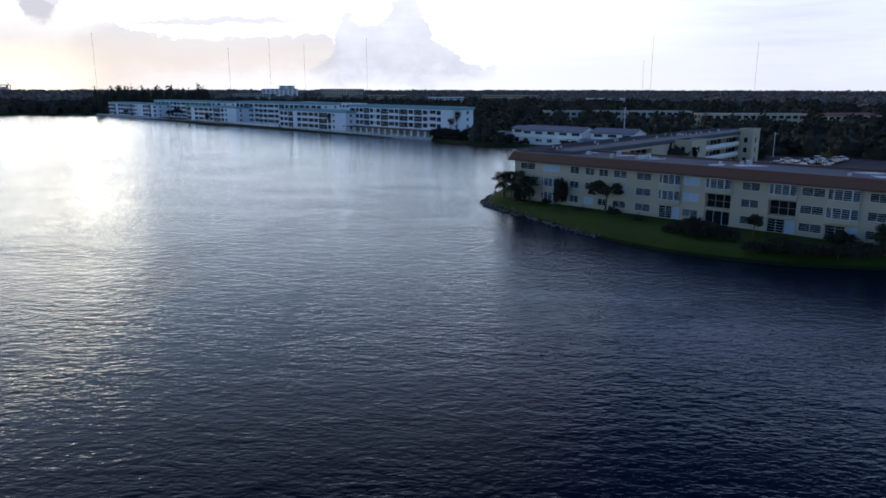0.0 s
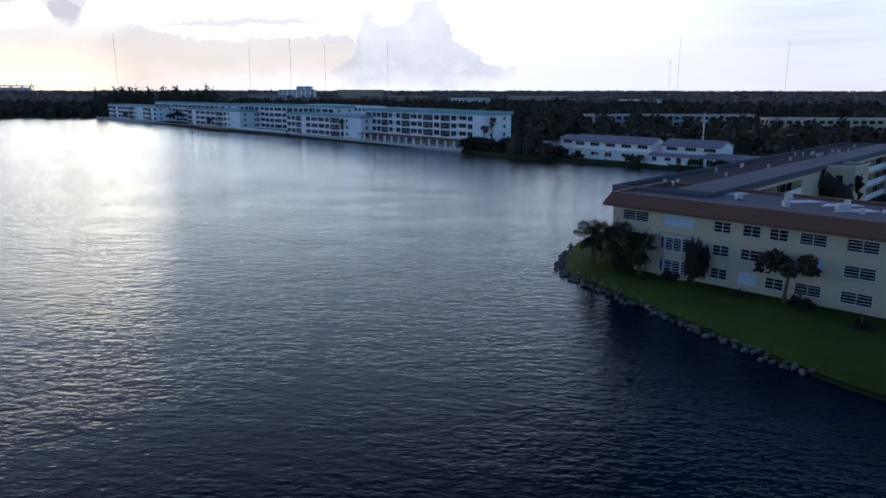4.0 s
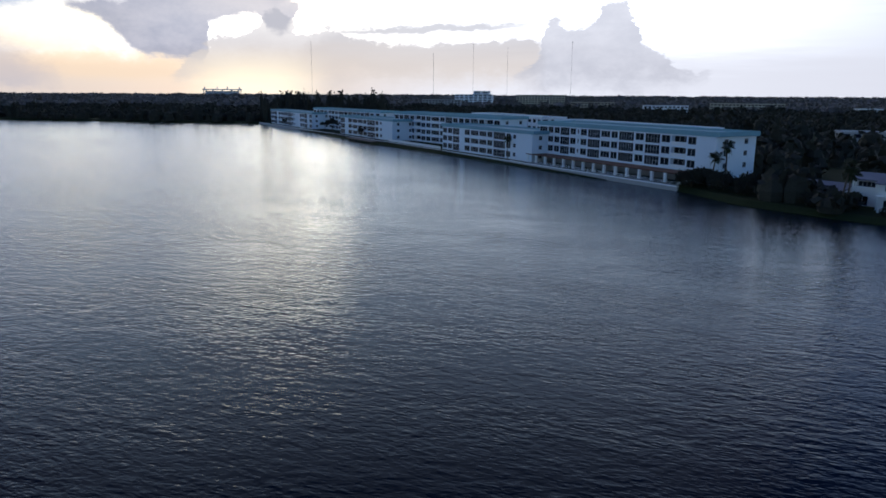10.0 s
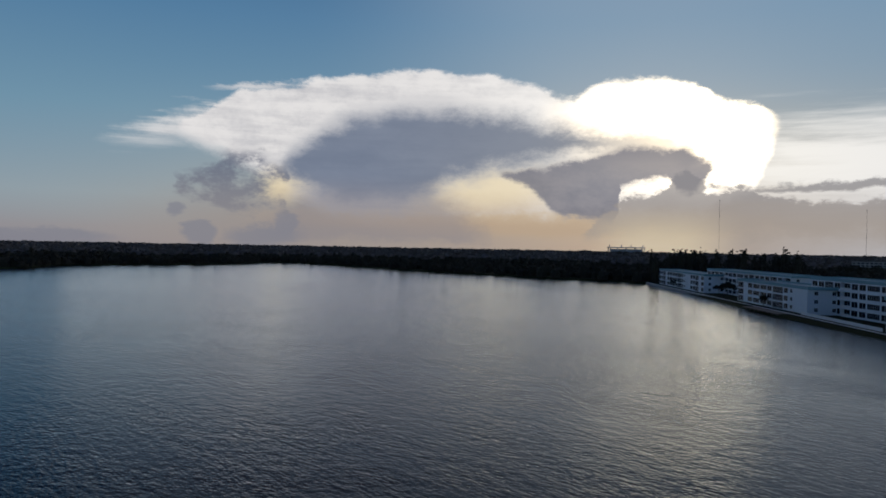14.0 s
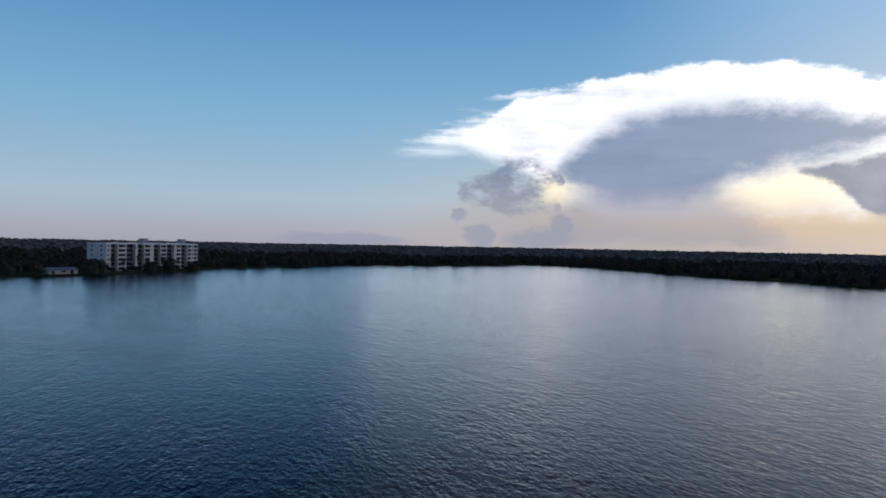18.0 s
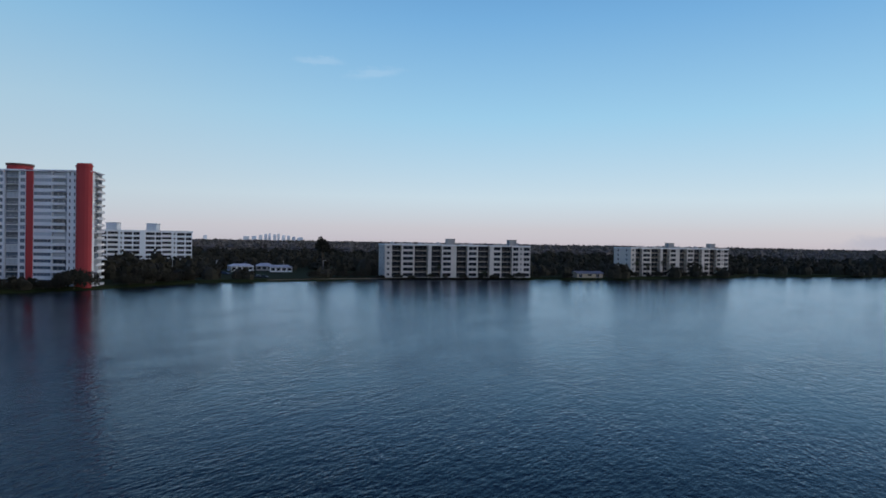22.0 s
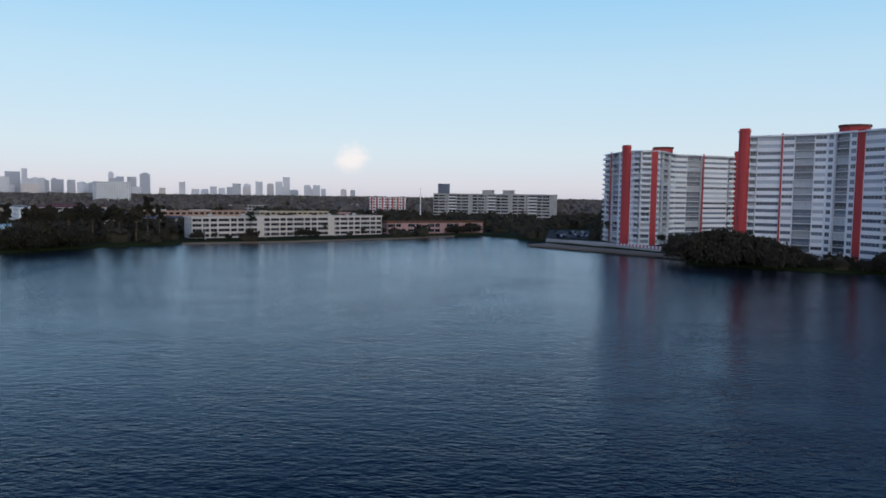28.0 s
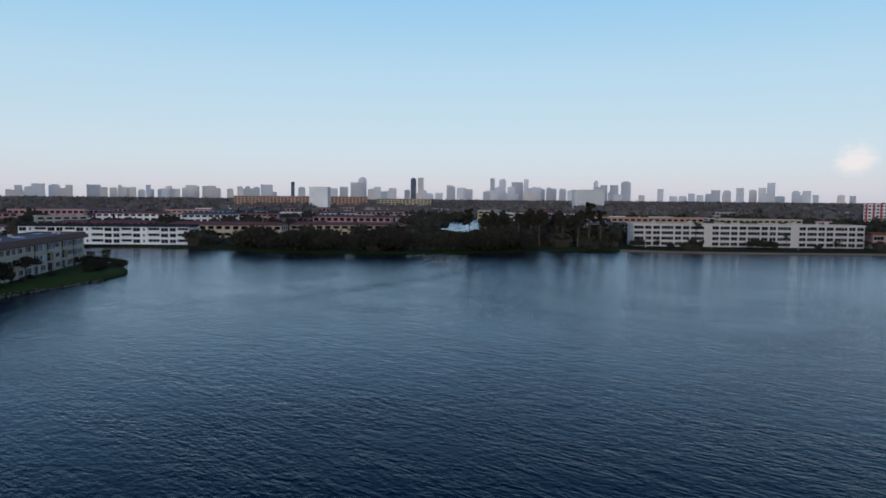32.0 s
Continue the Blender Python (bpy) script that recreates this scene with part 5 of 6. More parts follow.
    lowrise("large white stepped building beyond the woods", (-316, 1256), (-256, 1262), 22, 22.0, 6, white, grey, group="distant blocks to the north", bay=7)
    lowrise("taller white wing of the stepped building", (-292, 1284), (-266, 1287), 20, 27.5, 8, white, grey, group="distant blocks to the north", bay=9)
    # pavilions and low houses on the far bank
    for (ax, ay), (bx, by), w, r, g in (((-436, -44), (-447, -36), white, MAT["patch"], 1.4), ((-452, -38), (-458, -30), off, MAT["patch"], 1.6), ((-442, -20), (-450, -10), white, MAT["patch"], 1.2),
                                        ((-470, -62), (-482, -50), off, grey, 1.5)):
        lowrise("low white pavilion with a pale roof on the far bank", (ax, ay), (bx, by), 8, 4.2, 1, w, r, g, "pavilion", "pavilion", "pavilions on the far bank", bay=3)
    # low roofs scattered through the eastern and southern quarter
    rnd = random.Random(21)
    roofs = [(clay, 1.4), (grey, 0), (tar, 0), (clay, 1.2), (clay, 1.0), (grey, 1.3)]
    made = 0
    for i in range(400):
        if made >= 58:
            break
        az = radians(rnd.uniform(186, 252))
        r = rnd.uniform(400, 1050)
        x, y = -156 - math.sin(az) * r, 198 + math.cos(az) * r
        if min((x - q[0]) ** 2 + (y - q[1]) ** 2 for q in SHORE) < 60 ** 2 or inside(x, y, SHORE) or inside(x, y, POND) or x < -30 and y > -260:
            continue
        if min((x - q[0]) ** 2 + (y - q[1]) ** 2 for q in POND) < 40 ** 2:
            continue
        if any((x - sum(p[0] for p in f) / len(f)) ** 2 + (y - sum(p[1] for p in f) / len(f)) ** 2 < 52 ** 2 for f in FOOTPRINTS):
            continue
        t = az + math.pi / 2 + rnd.uniform(-0.3, 0.3)
        d = Vector((-math.sin(t), math.cos(t))) * rnd.uniform(14, 34)
        roof, g = roofs[rnd.randrange(6)]
        lowrise("low %s apartment row among trees" % ("red-roofed" if roof is clay else "flat-roofed"), (x - d.x, y - d.y), (x + d.x, y + d.y), 12, rnd.choice((6.5, 8.5, 9.5)), rnd.choice((2, 3)),
                rnd.choice((white, off, off, pink)), roof, g, group="low rows inland")
        made += 1


def skyline():
    """Far coastal towers; bearing, height angle and width of each, seen from the lake's west side."""
    east = [(248.9, 0.77, 26), (248.0, 0.79, 18), (247.0, 0.76, 16), (244.5, 0.77, 20), (243.2, 0.66, 42), (241.3, 0.65, 40), (239.4, 0.68, 38), (237.8, 0.83, 18),
            (236.5, 0.80, 22), (233.6, 0.67, 18), (232.2, 0.95, 20), (230.2, 1.2, 6), (229.5, 0.8, 12), (226.6, 0.84, 36), (224.7, 1.63, 14), (225.1, 1.2, 24),
            (223.5, 0.87, 12), (220.6, 1.62, 10), (220.0, 1.63, 10), (219.3, 0.45, 50), (216.8, 0.98, 46), (214.2, 1.63, 8)]
    south = [(213.4, 1.59, 12), (212.2, 1.33, 20), (211.5, 1.56, 8), (213.0, 0.75, 88), (210.4, 0.84, 18), (209.4, 0.85, 14), (208.6, 0.76, 12), (206.0, 1.49, 8),
             (205.4, 1.14, 12), (204.6, 1.14, 14), (203.7, 1.46, 16), (207.2, 0.8, 46), (202.5, 0.36, 10), (201.1, 0.85, 10), (199.8, 0.42, 30), (198.2, 0.52, 40),
             (197.1, 0.78, 14), (196.3, 0.78, 12), (195.4, 0.96, 12), (194.2, 1.0, 28), (193.3, 1.33, 12), (191.3, 0.88, 30)]
    rnd = random.Random(31)
    more = [(rnd.uniform(192, 250), rnd.uniform(0.32, 0.75), rnd.uniform(8, 26)) for _ in range(14)]
    for az0, az1, low, high, count in ((203, 218, 0.5, 1.05, 26), (231, 247, 0.45, 0.85, 12), (188, 200, 0.4, 0.7, 8), (218, 226, 0.4, 0.8, 8)):
        more += [(rnd.uniform(az0, az1), rnd.uniform(low, high), rnd.uniform(6, 13)) for _ in range(count)]
    hazy = [(124.2, 0.16, 10), (124.7, 0.2, 6), (125.1, 0.28, 5), (125.5, 0.3, 6), (125.9, 0.42, 4), (126.2, 0.36, 5), (126.6, 0.44, 4), (126.9, 0.38, 5), (127.3, 0.3, 6), (127.8, 0.22, 8), (128.4, 0.18, 10), (131.5, 0.2, 6)]
    rnd = random.Random(3)
    for group, towers in (("far coastal towers", east), ("far coastal towers", south), ("far coastal towers", more), ("faint far towers", hazy)):
        split = []
        for az, el, wide in towers:
            n = max(1, int(wide / 13)) if towers is not hazy else 1
            split += [(az + (b - (n - 1) / 2) * wide / n * 0.046, el * (rnd.uniform(0.72, 1.0) if n > 1 else 1.0), wide / n * (0.82 if n > 1 else 1.0)) for b in range(n)]
        for k, (az, el, wide) in enumerate(split):
            r = 4300 + rnd.uniform(-150, 250)
            a = radians(az)
            x, y = -156 - math.sin(a) * r, 198 + math.cos(a) * r
            top = 22 + r * math.tan(radians(el))
            w = wide * r / 1247.0
            dp = min(w, 26.0)
            dark = az in (220.6, 230.2)
            # haze comes from the concrete's colour, not from air in between
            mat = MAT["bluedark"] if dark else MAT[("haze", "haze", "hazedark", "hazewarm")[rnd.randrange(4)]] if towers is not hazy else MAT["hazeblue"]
            sk = thing("skyscraper", "%s high-rise tower on the far horizon" % ("dark blue" if dark else "pale grey"), "skyscraper", (x, y, LAND), az, group)
            bays = max(2, int(w / 7))
            ring = []
            for b in range(bays):
                x0, x1 = -w / 2 + w * b / bays, -w / 2 + w * (b + 1) / bays
                in_ = 1.6 if b % 2 else 0.0
                ring += [(x0, -dp / 2 + in_), (x1, -dp / 2 + in_)]
            ring += [(w / 2, dp / 2), (-w / 2, dp / 2)]
            m = pose(x, y, 0, 0, 0, az + 180)
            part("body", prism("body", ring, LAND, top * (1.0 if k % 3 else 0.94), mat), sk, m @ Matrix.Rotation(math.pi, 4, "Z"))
            if k % 3 == 0:
                part("crown", boxes("crown", [(-w * 0.3, -dp * 0.3, top * 0.94, w * 0.3, dp * 0.3, top)], mat), sk, m)


def masts():
    for az, el, r in ((16.4, 2.9, 3800), (13.4, 3.6, 4100), (10.8, 3.3, 4000), (6.0, 3.7, 2950), (-16.0, 3.8, 3900), (-15.4, 2.0, 3900), (-23.3, 3.2, 4200), (25.6, 3.7, 4000)):
        a = radians(az)
        x, y, top = -math.sin(a) * r, math.cos(a) * r, 22 + r * math.tan(radians(el))
        m = thing("radio_mast", "thin grey guyed radio mast on the horizon", "mast", (x, y, LAND), 0, "radio masts")
        w = r / 6500.0
        v, f = [], []
        for k in range(9):
            z = LAND + (top - LAND) * k / 8
            v += [(x + w * math.cos(q * 2.0944), y + w * math.sin(q * 2.0944), z) for q in range(3)]
        for k in range(8):
            f += [(k * 3 + q, k * 3 + (q + 1) % 3, k * 3 + 3 + (q + 1) % 3, k * 3 + 3 + q) for q in range(3)]
        part("lattice", mesh("lattice", v, f, MAT["mast"]), m)
        part("beacon", boxes("beacon", [(x - w * 1.6, y - w * 1.6, top, x + w * 1.6, y + w * 1.6, top + 5)], MAT["mast"]), m)


def stadium():
    a = radians(33.2)
    x, y = -33 - math.sin(a) * 4400, 190 + math.cos(a) * 4400
    st = thing("stadium", "pale stadium with corner masts on the horizon", "stadium", (x, y, LAND))
    ring = lambda k: [(x + 112 * k * math.cos(q * math.pi / 12), y + 95 * k * math.sin(q * math.pi / 12)) for q in range(24)]
    part("bowl", prism("bowl", ring(0.9), LAND, 30, MAT["hazedark"]), st)
    part("canopy", prism("canopy", ring(1.05), 36, 41, MAT["haze"]), st)
    for q in range(12):
        p = ring(0.98)[q * 2]
        part("column", boxes("column", [(p[0] - 2, p[1] - 2, LAND, p[0] + 2, p[1] + 2, 36)], MAT["haze"]), st)
    for q in (3, 9, 15, 21):
        p = ring(0.95)[q]
        part("corner_mast", boxes("corner_mast", [(p[0] - 2, p[1] - 2, 41, p[0] + 2, p[1] + 2, 54)], MAT["haze"]), st)


city()
skyline()
masts()
stadium()


# ---- quay by the second tower, car parks, lamps ----
def paved(name, ring, z0, z1, mat, label):
    ob = new(name, prism(name, ring, z0, z1, mat))
    return tagged(ob, label, "pavement", kind="structure")


CARPARK_A = [(36, 149), (80, 109), (150, 176), (142, 222), (110, 246), (94, 212)]
CARPARK_B = [(-197, -140), (-228, -150), (-250, -176), (-262, -236), (-204, -244)]
paved("asphalt", CARPARK_A, 1.0, LAND + 0.04, MAT["asphalt"], "worn asphalt car park behind the cream block")
paved("asphalt_court", CARPARK_B, 1.0, LAND + 0.04, MAT["asphalt"], "worn asphalt car park beside the tower")
paved("terrace", [(-196, -134), (-240, -54), (-252, -78), (-229, -107), (-212, -128)], 0.2, 1.5, MAT["concrete"], "pale paved terrace in front of the tower")


def quay_deck():
    dk = thing("quay_deck", "long dark timber deck over the water on piles", "dock", (-205, -90, 0))
    a, b = Vector((-183, -101)), Vector((-235, -40))
    d = (b - a).normalized()
    n = Vector((-d.y, d.x))
    if n.x > 0:
        n = -n
    L = (b - a).length
    for i in range(40):
        p, q = a + d * (L * i / 40 + 0.03), a + d * (L * (i + 1) / 40 - 0.03)
        w = 13.0 - 4.0 * i / 40
        part("plank_bay", prism("plank_bay", [tuple(p), tuple(q), tuple(q + n * w), tuple(p + n * w)], 0.75, 1.02, MAT["timber"]), dk)
    part("fascia", prism("fascia", [tuple(a - n * 0.1), tuple(b - n * 0.1), tuple(b + n * 0.15), tuple(a + n * 0.15)], 0.25, 0.74, MAT["timber"]), dk)
    for i in range(14):
        p = a + d * (L * (i + 0.5) / 14) + n * 0.5
        part("dock_post", shared("dock_support", lambda: boxes("dock_post", [(-0.18, -0.18, -1.5, 0.18, 0.18, 0.76)], MAT["timber"])), dk, pose(p.x, p.y, 0))
    bw = thing("terrace_wall", "low white wall along the tower terrace", "wall", (-215, -100, 1.0))
    a2, b2 = Vector((-196.3, -131)), Vector((-239, -55))
    d2 = (b2 - a2).normalized()
    for i in range(14):
        p, q = a2 + d2 * (i * 6.2), a2 + d2 * (i * 6.2 + 6.1)
        n2 = Vector((-d2.y, d2.x)) * 0.15
        part("wall_panel", prism("wall_panel", [tuple(p - n2), tuple(q - n2), tuple(q + n2), tuple(p + n2)], 0.9, 2.15, MAT["offwhite"]), bw)
    sb = thing("striped_barrier", "red and white striped barrier boards on the terrace", "barrier", (-236, -66, 1.7))
    for i in range(26):
        s = 46 + i * 1.05
        p = a2 + d2 * s + Vector((-d2.y, d2.x)) * (4.0 if Vector((-d2.y, d2.x)).x < 0 else -4.0)
        ang = math.degrees(math.atan2(d2.y, d2.x))
        part("board", shared(("board", i % 2), lambda: boxes("board", [(0, -0.05, 0, 1.0, 0.05, 1.1)], MAT["red" if i % 2 else "white"])), sb, pose(p.x, p.y, 1.49, 0, 0, ang))


quay_deck()


def low_seawall():
    """A low weathered wall along the south bank, in straight lengths."""
    sw = thing("seawall", "low weathered brown seawall along the south bank lawn", "seawall", (-80, -118, 0))
    ends = [Vector(p) for p in ((-30, -85.4), (-70, -105.4), (-121, -144.4), (-150, -171.4))]
    for a, b in zip(ends, ends[1:]):
        n = int((b - a).length / 6)
        d = (b - a) / n
        side = Vector((-d.y, d.x)).normalized() * 0.3
        for i in range(n):
            p, q = a + d * (i + 0.01), a + d * (i + 0.99)
            part("panel", prism("panel", [tuple(p - side), tuple(q - side), tuple(q + side), tuple(p + side)], -1.2, 0.7, MAT["timber"]), sw)
    bank = [Vector(p) for p in ((-380, 24), (-416, 46.5), (-455, 74.5), (-484, 117))]
    fb = thing("seawall", "low weathered seawall on the far bank", "seawall", (-430, 60, 0))
    for a, b in zip(bank, bank[1:]):
        n = int((b - a).length / 8)
        d = (b - a) / n
        side = Vector((-d.y, d.x)).normalized() * 0.3
        for i in range(n):
            p, q = a + d * (i + 0.01), a + d * (i + 0.99)
            part("panel", prism("panel", [tuple(p - side), tuple(q - side), tuple(q + side), tuple(p + side)], -1.2, 0.9, MAT["timber"]), fb)


low_seawall()


def car_meshes(mat, key):
    def body():
        prof = [(-2.15, 0.35), (-2.2, 0.75), (-1.75, 0.92), (-1.2, 0.96), (1.0, 0.96), (1.9, 0.84), (2.15, 0.66), (2.12, 0.35)]
        v = [(x, -0.86, z) for x, z in prof] + [(x, 0.86, z) for x, z in prof]
        n = len(prof)
        f = [tuple(range(n))[::-1], tuple(range(n, 2 * n))] + [(i, (i + 1) % n, n + (i + 1) % n, n + i) for i in range(n)]
        return mesh("body", v, f, mat)

    def cabin(inset, z1):
        v = [(-1.55, -0.78, 0.95), (0.95, -0.78, 0.95), (0.95, 0.78, 0.95), (-1.55, 0.78, 0.95), (-1.05, -0.62, z1), (0.3, -0.62, z1), (0.3, 0.62, z1), (-1.05, 0.62, z1)]
        return v
    glass = lambda: mesh("windows", cabin(0, 1.40), [(0, 1, 5, 4), (1, 2, 6, 5), (2, 3, 7, 6), (3, 0, 4, 7)], MAT["glass"])
    roof = lambda: boxes("car_roof", [(-1.08, -0.64, 1.39, 0.33, 0.64, 1.46)], mat)

    def wheel():
        v, f = [], []
        for k in range(12):
            c, s = math.cos(k * math.pi / 6) * 0.32, math.sin(k * math.pi / 6) * 0.32
            v += [(c, -0.1, s + 0.32), (c, 0.1, s + 0.32)]
        f = [(2 * k, 2 * ((k + 1) % 12), 2 * ((k + 1) % 12) + 1, 2 * k + 1) for k in range(12)] + [tuple(range(0, 24, 2)), tuple(range(1, 24, 2))[::-1]]
        return mesh("wheel", v, f, MAT["rubber"])
    return shared(("body", key), body), shared("car_glass", glass), shared(("roof", key), roof), shared("wheel", wheel)


def cars():
    rnd = random.Random(8)
    colours = [("white", "white"), ("silver", "silver"), ("dark grey", "cardark"), ("dark blue", "bluedark"), ("black", "carblack"), ("dark grey", "cardark"), ("black", "carblack")]
    made = {}

    def put(x, y, rz, group, z=LAND + 0.04):
        word, key = colours[rnd.randrange(len(colours))]
        if key not in made:
            c = thing("car", "parked %s saloon car on asphalt" % word, "car", (x, y, z), rz, group)
            m = pose(x, y, z, 0, 0, rz)
            body, glass, roof, wheel = car_meshes(MAT[key], key)
            part("body", body, c, m)
            part("windows", glass, c, m)
            part("car_roof", roof, c, m)
            for wx in (-1.35, 1.35):
                for wy in (-0.78, 0.78):
                    part("wheel", wheel, c, m @ Matrix.Translation((wx, wy, 0)))
            made[key] = c
        else:
            c = copy_thing(made[key], pose(x, y, z, 0, 0, rz))
            c["group"] = group
    d = Vector((0.665, 0.747))
    n = Vector((0.747, -0.665))
    for off, start, count in ((9.0, 60.0, 9), (9.0, 97.0, 6), (14.0, 92.0, 13), (19.5, 90.0, 14), (34.0, 70.0, 8)):
        for k in range(count):
            if rnd.random() < 0.12:
                continue
            p = Vector((26, 141)) + d * (start + k * 2.9) + n * off
            put(p.x, p.y, -41.7 + (180 if rnd.random() < 0.5 else 0) + rnd.uniform(-2, 2), "cars behind the cream block")
    for row in range(5):
        for k in range(11):
            if rnd.random() < 0.15:
                continue
            x, y = -205 - k * 2.9 - row * 1.5, -150 - row * 13 - k * 1.1
            if inside(x, y, CARPARK_B):
                put(x, y, 75 + rnd.uniform(-4, 4), "cars beside the tower")
    for k in range(14):
        put(-388 - k * 1.9 + rnd.uniform(-1, 1), 16 - k * 4.2 + rnd.uniform(-2, 2), 30 + rnd.uniform(-20, 60), "cars on the far bank", LAND)


cars()


def lamps():
    rnd = random.Random(4)
    for x, y in ((-395, -20), (-420, 5), (-440, 18), (-470, 66), (-405, -60), (-36, -98), (-60, -112), (-90, -132), (110, 236), (150, 236), (130, 205)):
        lp = thing("street_lamp", "slim pale street lamp post with a short arm", "street lamp", (x, y, LAND), rnd.uniform(0, 360), "street lamps")
        m = PLACE[lp]
        part("post", shared("lamp_post", lambda: boxes("post", [(-0.08, -0.08, 0, 0.08, 0.08, 8.0)], MAT["unit"])), lp, m)
        part("arm", shared("lamp_arm", lambda: boxes("arm", [(0.08, -0.05, 7.8, 1.4, 0.05, 7.92)], MAT["unit"])), lp, m)
        part("lamp_head", shared("lamp_head", lambda: boxes("lamp_head", [(1.2, -0.15, 7.66, 1.9, 0.15, 7.8)], MAT["steel"])), lp, m)
    # a slim white antenna monopole, thinner in its upper half
    pole = thing("flag_pole", "tall slim white pole behind the shore", "pole", (-120, -430, LAND))
    part("shaft", boxes("shaft", [(-0.5, -0.5, 0, 0.5, 0.5, 14), (-0.35, -0.35, 14, 0.35, 0.35, 28.5)], MAT["white"]), pole, pose(-120, -430, LAND))
    tp = thing("utility_pole", "tall wooden pole behind the townhouses", "pole", (88, 290, LAND))
    part("shaft", boxes("shaft", [(-0.15, -0.15, 0, 0.15, 0.15, 15)], MAT["unit"]), tp, pose(72, 284, LAND))
    part("crossarm", boxes("crossarm", [(-1.0, -0.08, 12.6, 1.0, 0.08, 12.8)], MAT["unit"]), tp, pose(72, 284, LAND))


lamps()
gable_house("low cream house with a pool deck on the far bank", (-507, 150), (-518, 163), 8, 1.2, 3.8, 1.2, MAT["cream"], MAT["shingle"], 3, "house", "", False)

# ---- trees ----
def cards(centres, normals_rnd, size, rng):
    """Leaf cards: one slightly bent quad for each centre."""
    n = len(centres)
    a = rng.normal(size=(n, 3))
    a /= np.linalg.norm(a, axis=1)[:, None]
    b = np.cross(a, rng.normal(size=(n, 3)))
    b /= np.linalg.norm(b, axis=1)[:, None]
    s = size * rng.uniform(0.6, 1.3, (n, 1))
    return np.stack([centres - a * s - b * s * 0.55, centres + a * s - b * s * 0.5, centres + a * s * 0.9 + b * s * 0.6, centres - a * s * 0.8 + b * s * 0.5], 1).reshape(-1, 3)


def quads_mesh(name, pts, mat):
    me = bpy.data.meshes.new(name)
    n = len(pts)
    me.vertices.add(n)
    me.vertices.foreach_set("co", np.asarray(pts, dtype=np.float32).ravel())
    me.loops.add(n)
    me.loops.foreach_set("vertex_index", np.arange(n, dtype=np.int32))
    me.polygons.add(n // 4)
    me.polygons.foreach_set("loop_start", np.arange(0, n, 4, dtype=np.int32))
    me.materials.append(mat)
    me.update(calc_edges=True)
    return me


def crown_mesh(seed, r, h, clumps, per, size, squat=1.0):
    rng = np.random.default_rng(seed)
    out = []
    for k in range(clumps):
        u = rng.normal(size=3)
        u /= np.linalg.norm(u)
        u[2] = abs(u[2]) * 0.9 - 0.25
        q = rng.uniform(0.45, 1.0)
        c = np.array([u[0] * r * q, u[1] * r * q, h * 0.62 + u[2] * h * 0.42 * squat * q])
        cr = r * rng.uniform(0.25, 0.42)
        p = rng.normal(size=(per, 3))
        p /= np.linalg.norm(p, axis=1)[:, None]
        p *= rng.uniform(0.5, 1.0, (per, 1)) * np.array([cr, cr, cr * 0.7])
        out.append(c + p)
    return quads_mesh("crown", cards(np.concatenate(out), None, size, rng), MAT["leaf"])


def trunk_mesh(seed, h, r, limbs=4, spread=1.6):
    rnd = random.Random(seed)
    v, f = [], []

    def tube(p0, p1, r0, r1, sides=7, rings=4):
        b = len(v)
        axis = (p1 - p0).normalized()
        side = axis.orthogonal().normalized()
        up = axis.cross(side)
        for k in range(rings + 1):
            t = k / rings
            c = p0.lerp(p1, t) + side * math.sin(t * 3.0) * r0 * 0.6
            rr = r0 + (r1 - r0) * t
            v.extend(tuple(c + (side * math.cos(q * 2 * math.pi / sides) + up * math.sin(q * 2 * math.pi / sides)) * rr) for q in range(sides))
        for k in range(rings):
            f.extend((b + k * sides + q, b + k * sides + (q + 1) % sides, b + (k + 1) * sides + (q + 1) % sides, b + (k + 1) * sides + q) for q in range(sides))
    fork = Vector((rnd.uniform(-0.2, 0.2), rnd.uniform(-0.2, 0.2), h * 0.45))
    tube(Vector((0, 0, -0.2)), fork, r, r * 0.6)
    for k in range(limbs):
        a = k * 2 * math.pi / limbs + rnd.uniform(-0.4, 0.4)
        tube(fork - Vector((0, 0, 0.1)), fork + Vector((math.cos(a) * spread, math.sin(a) * spread, h * rnd.uniform(0.25, 0.4))), r * 0.5, r * 0.15, 6, 3)
    return mesh("trunk", v, f, MAT["bark"])


TREES = [(crown_mesh(1, 3.4, 8.0, 15, 60, 0.34), trunk_mesh(1, 8.0, 0.25)), (crown_mesh(2, 4.2, 9.5, 18, 60, 0.38), trunk_mesh(2, 9.5, 0.3)),
         (crown_mesh(3, 2.6, 6.0, 12, 60, 0.28), trunk_mesh(3, 6.0, 0.18)), (crown_mesh(4, 3.0, 11.0, 18, 60, 0.32, 1.3), trunk_mesh(4, 11.0, 0.28))]
BUSHES = [crown_mesh(11, 2.4, 2.6, 22, 90, 0.15, 1.1), crown_mesh(12, 3.4, 3.4, 30, 100, 0.18, 1.1), crown_mesh(13, 1.2, 1.5, 14, 70, 0.10, 1.1)]
FEATHER = [(crown_mesh(21, 2.0, 16.0, 26, 46, 0.34, 1.15), trunk_mesh(21, 15.0, 0.25, 5, 1.0)), (crown_mesh(22, 2.6, 13.0, 24, 46, 0.34, 1.15), trunk_mesh(22, 12.0, 0.25, 5, 1.0))]
GREEN = random.Random(77)


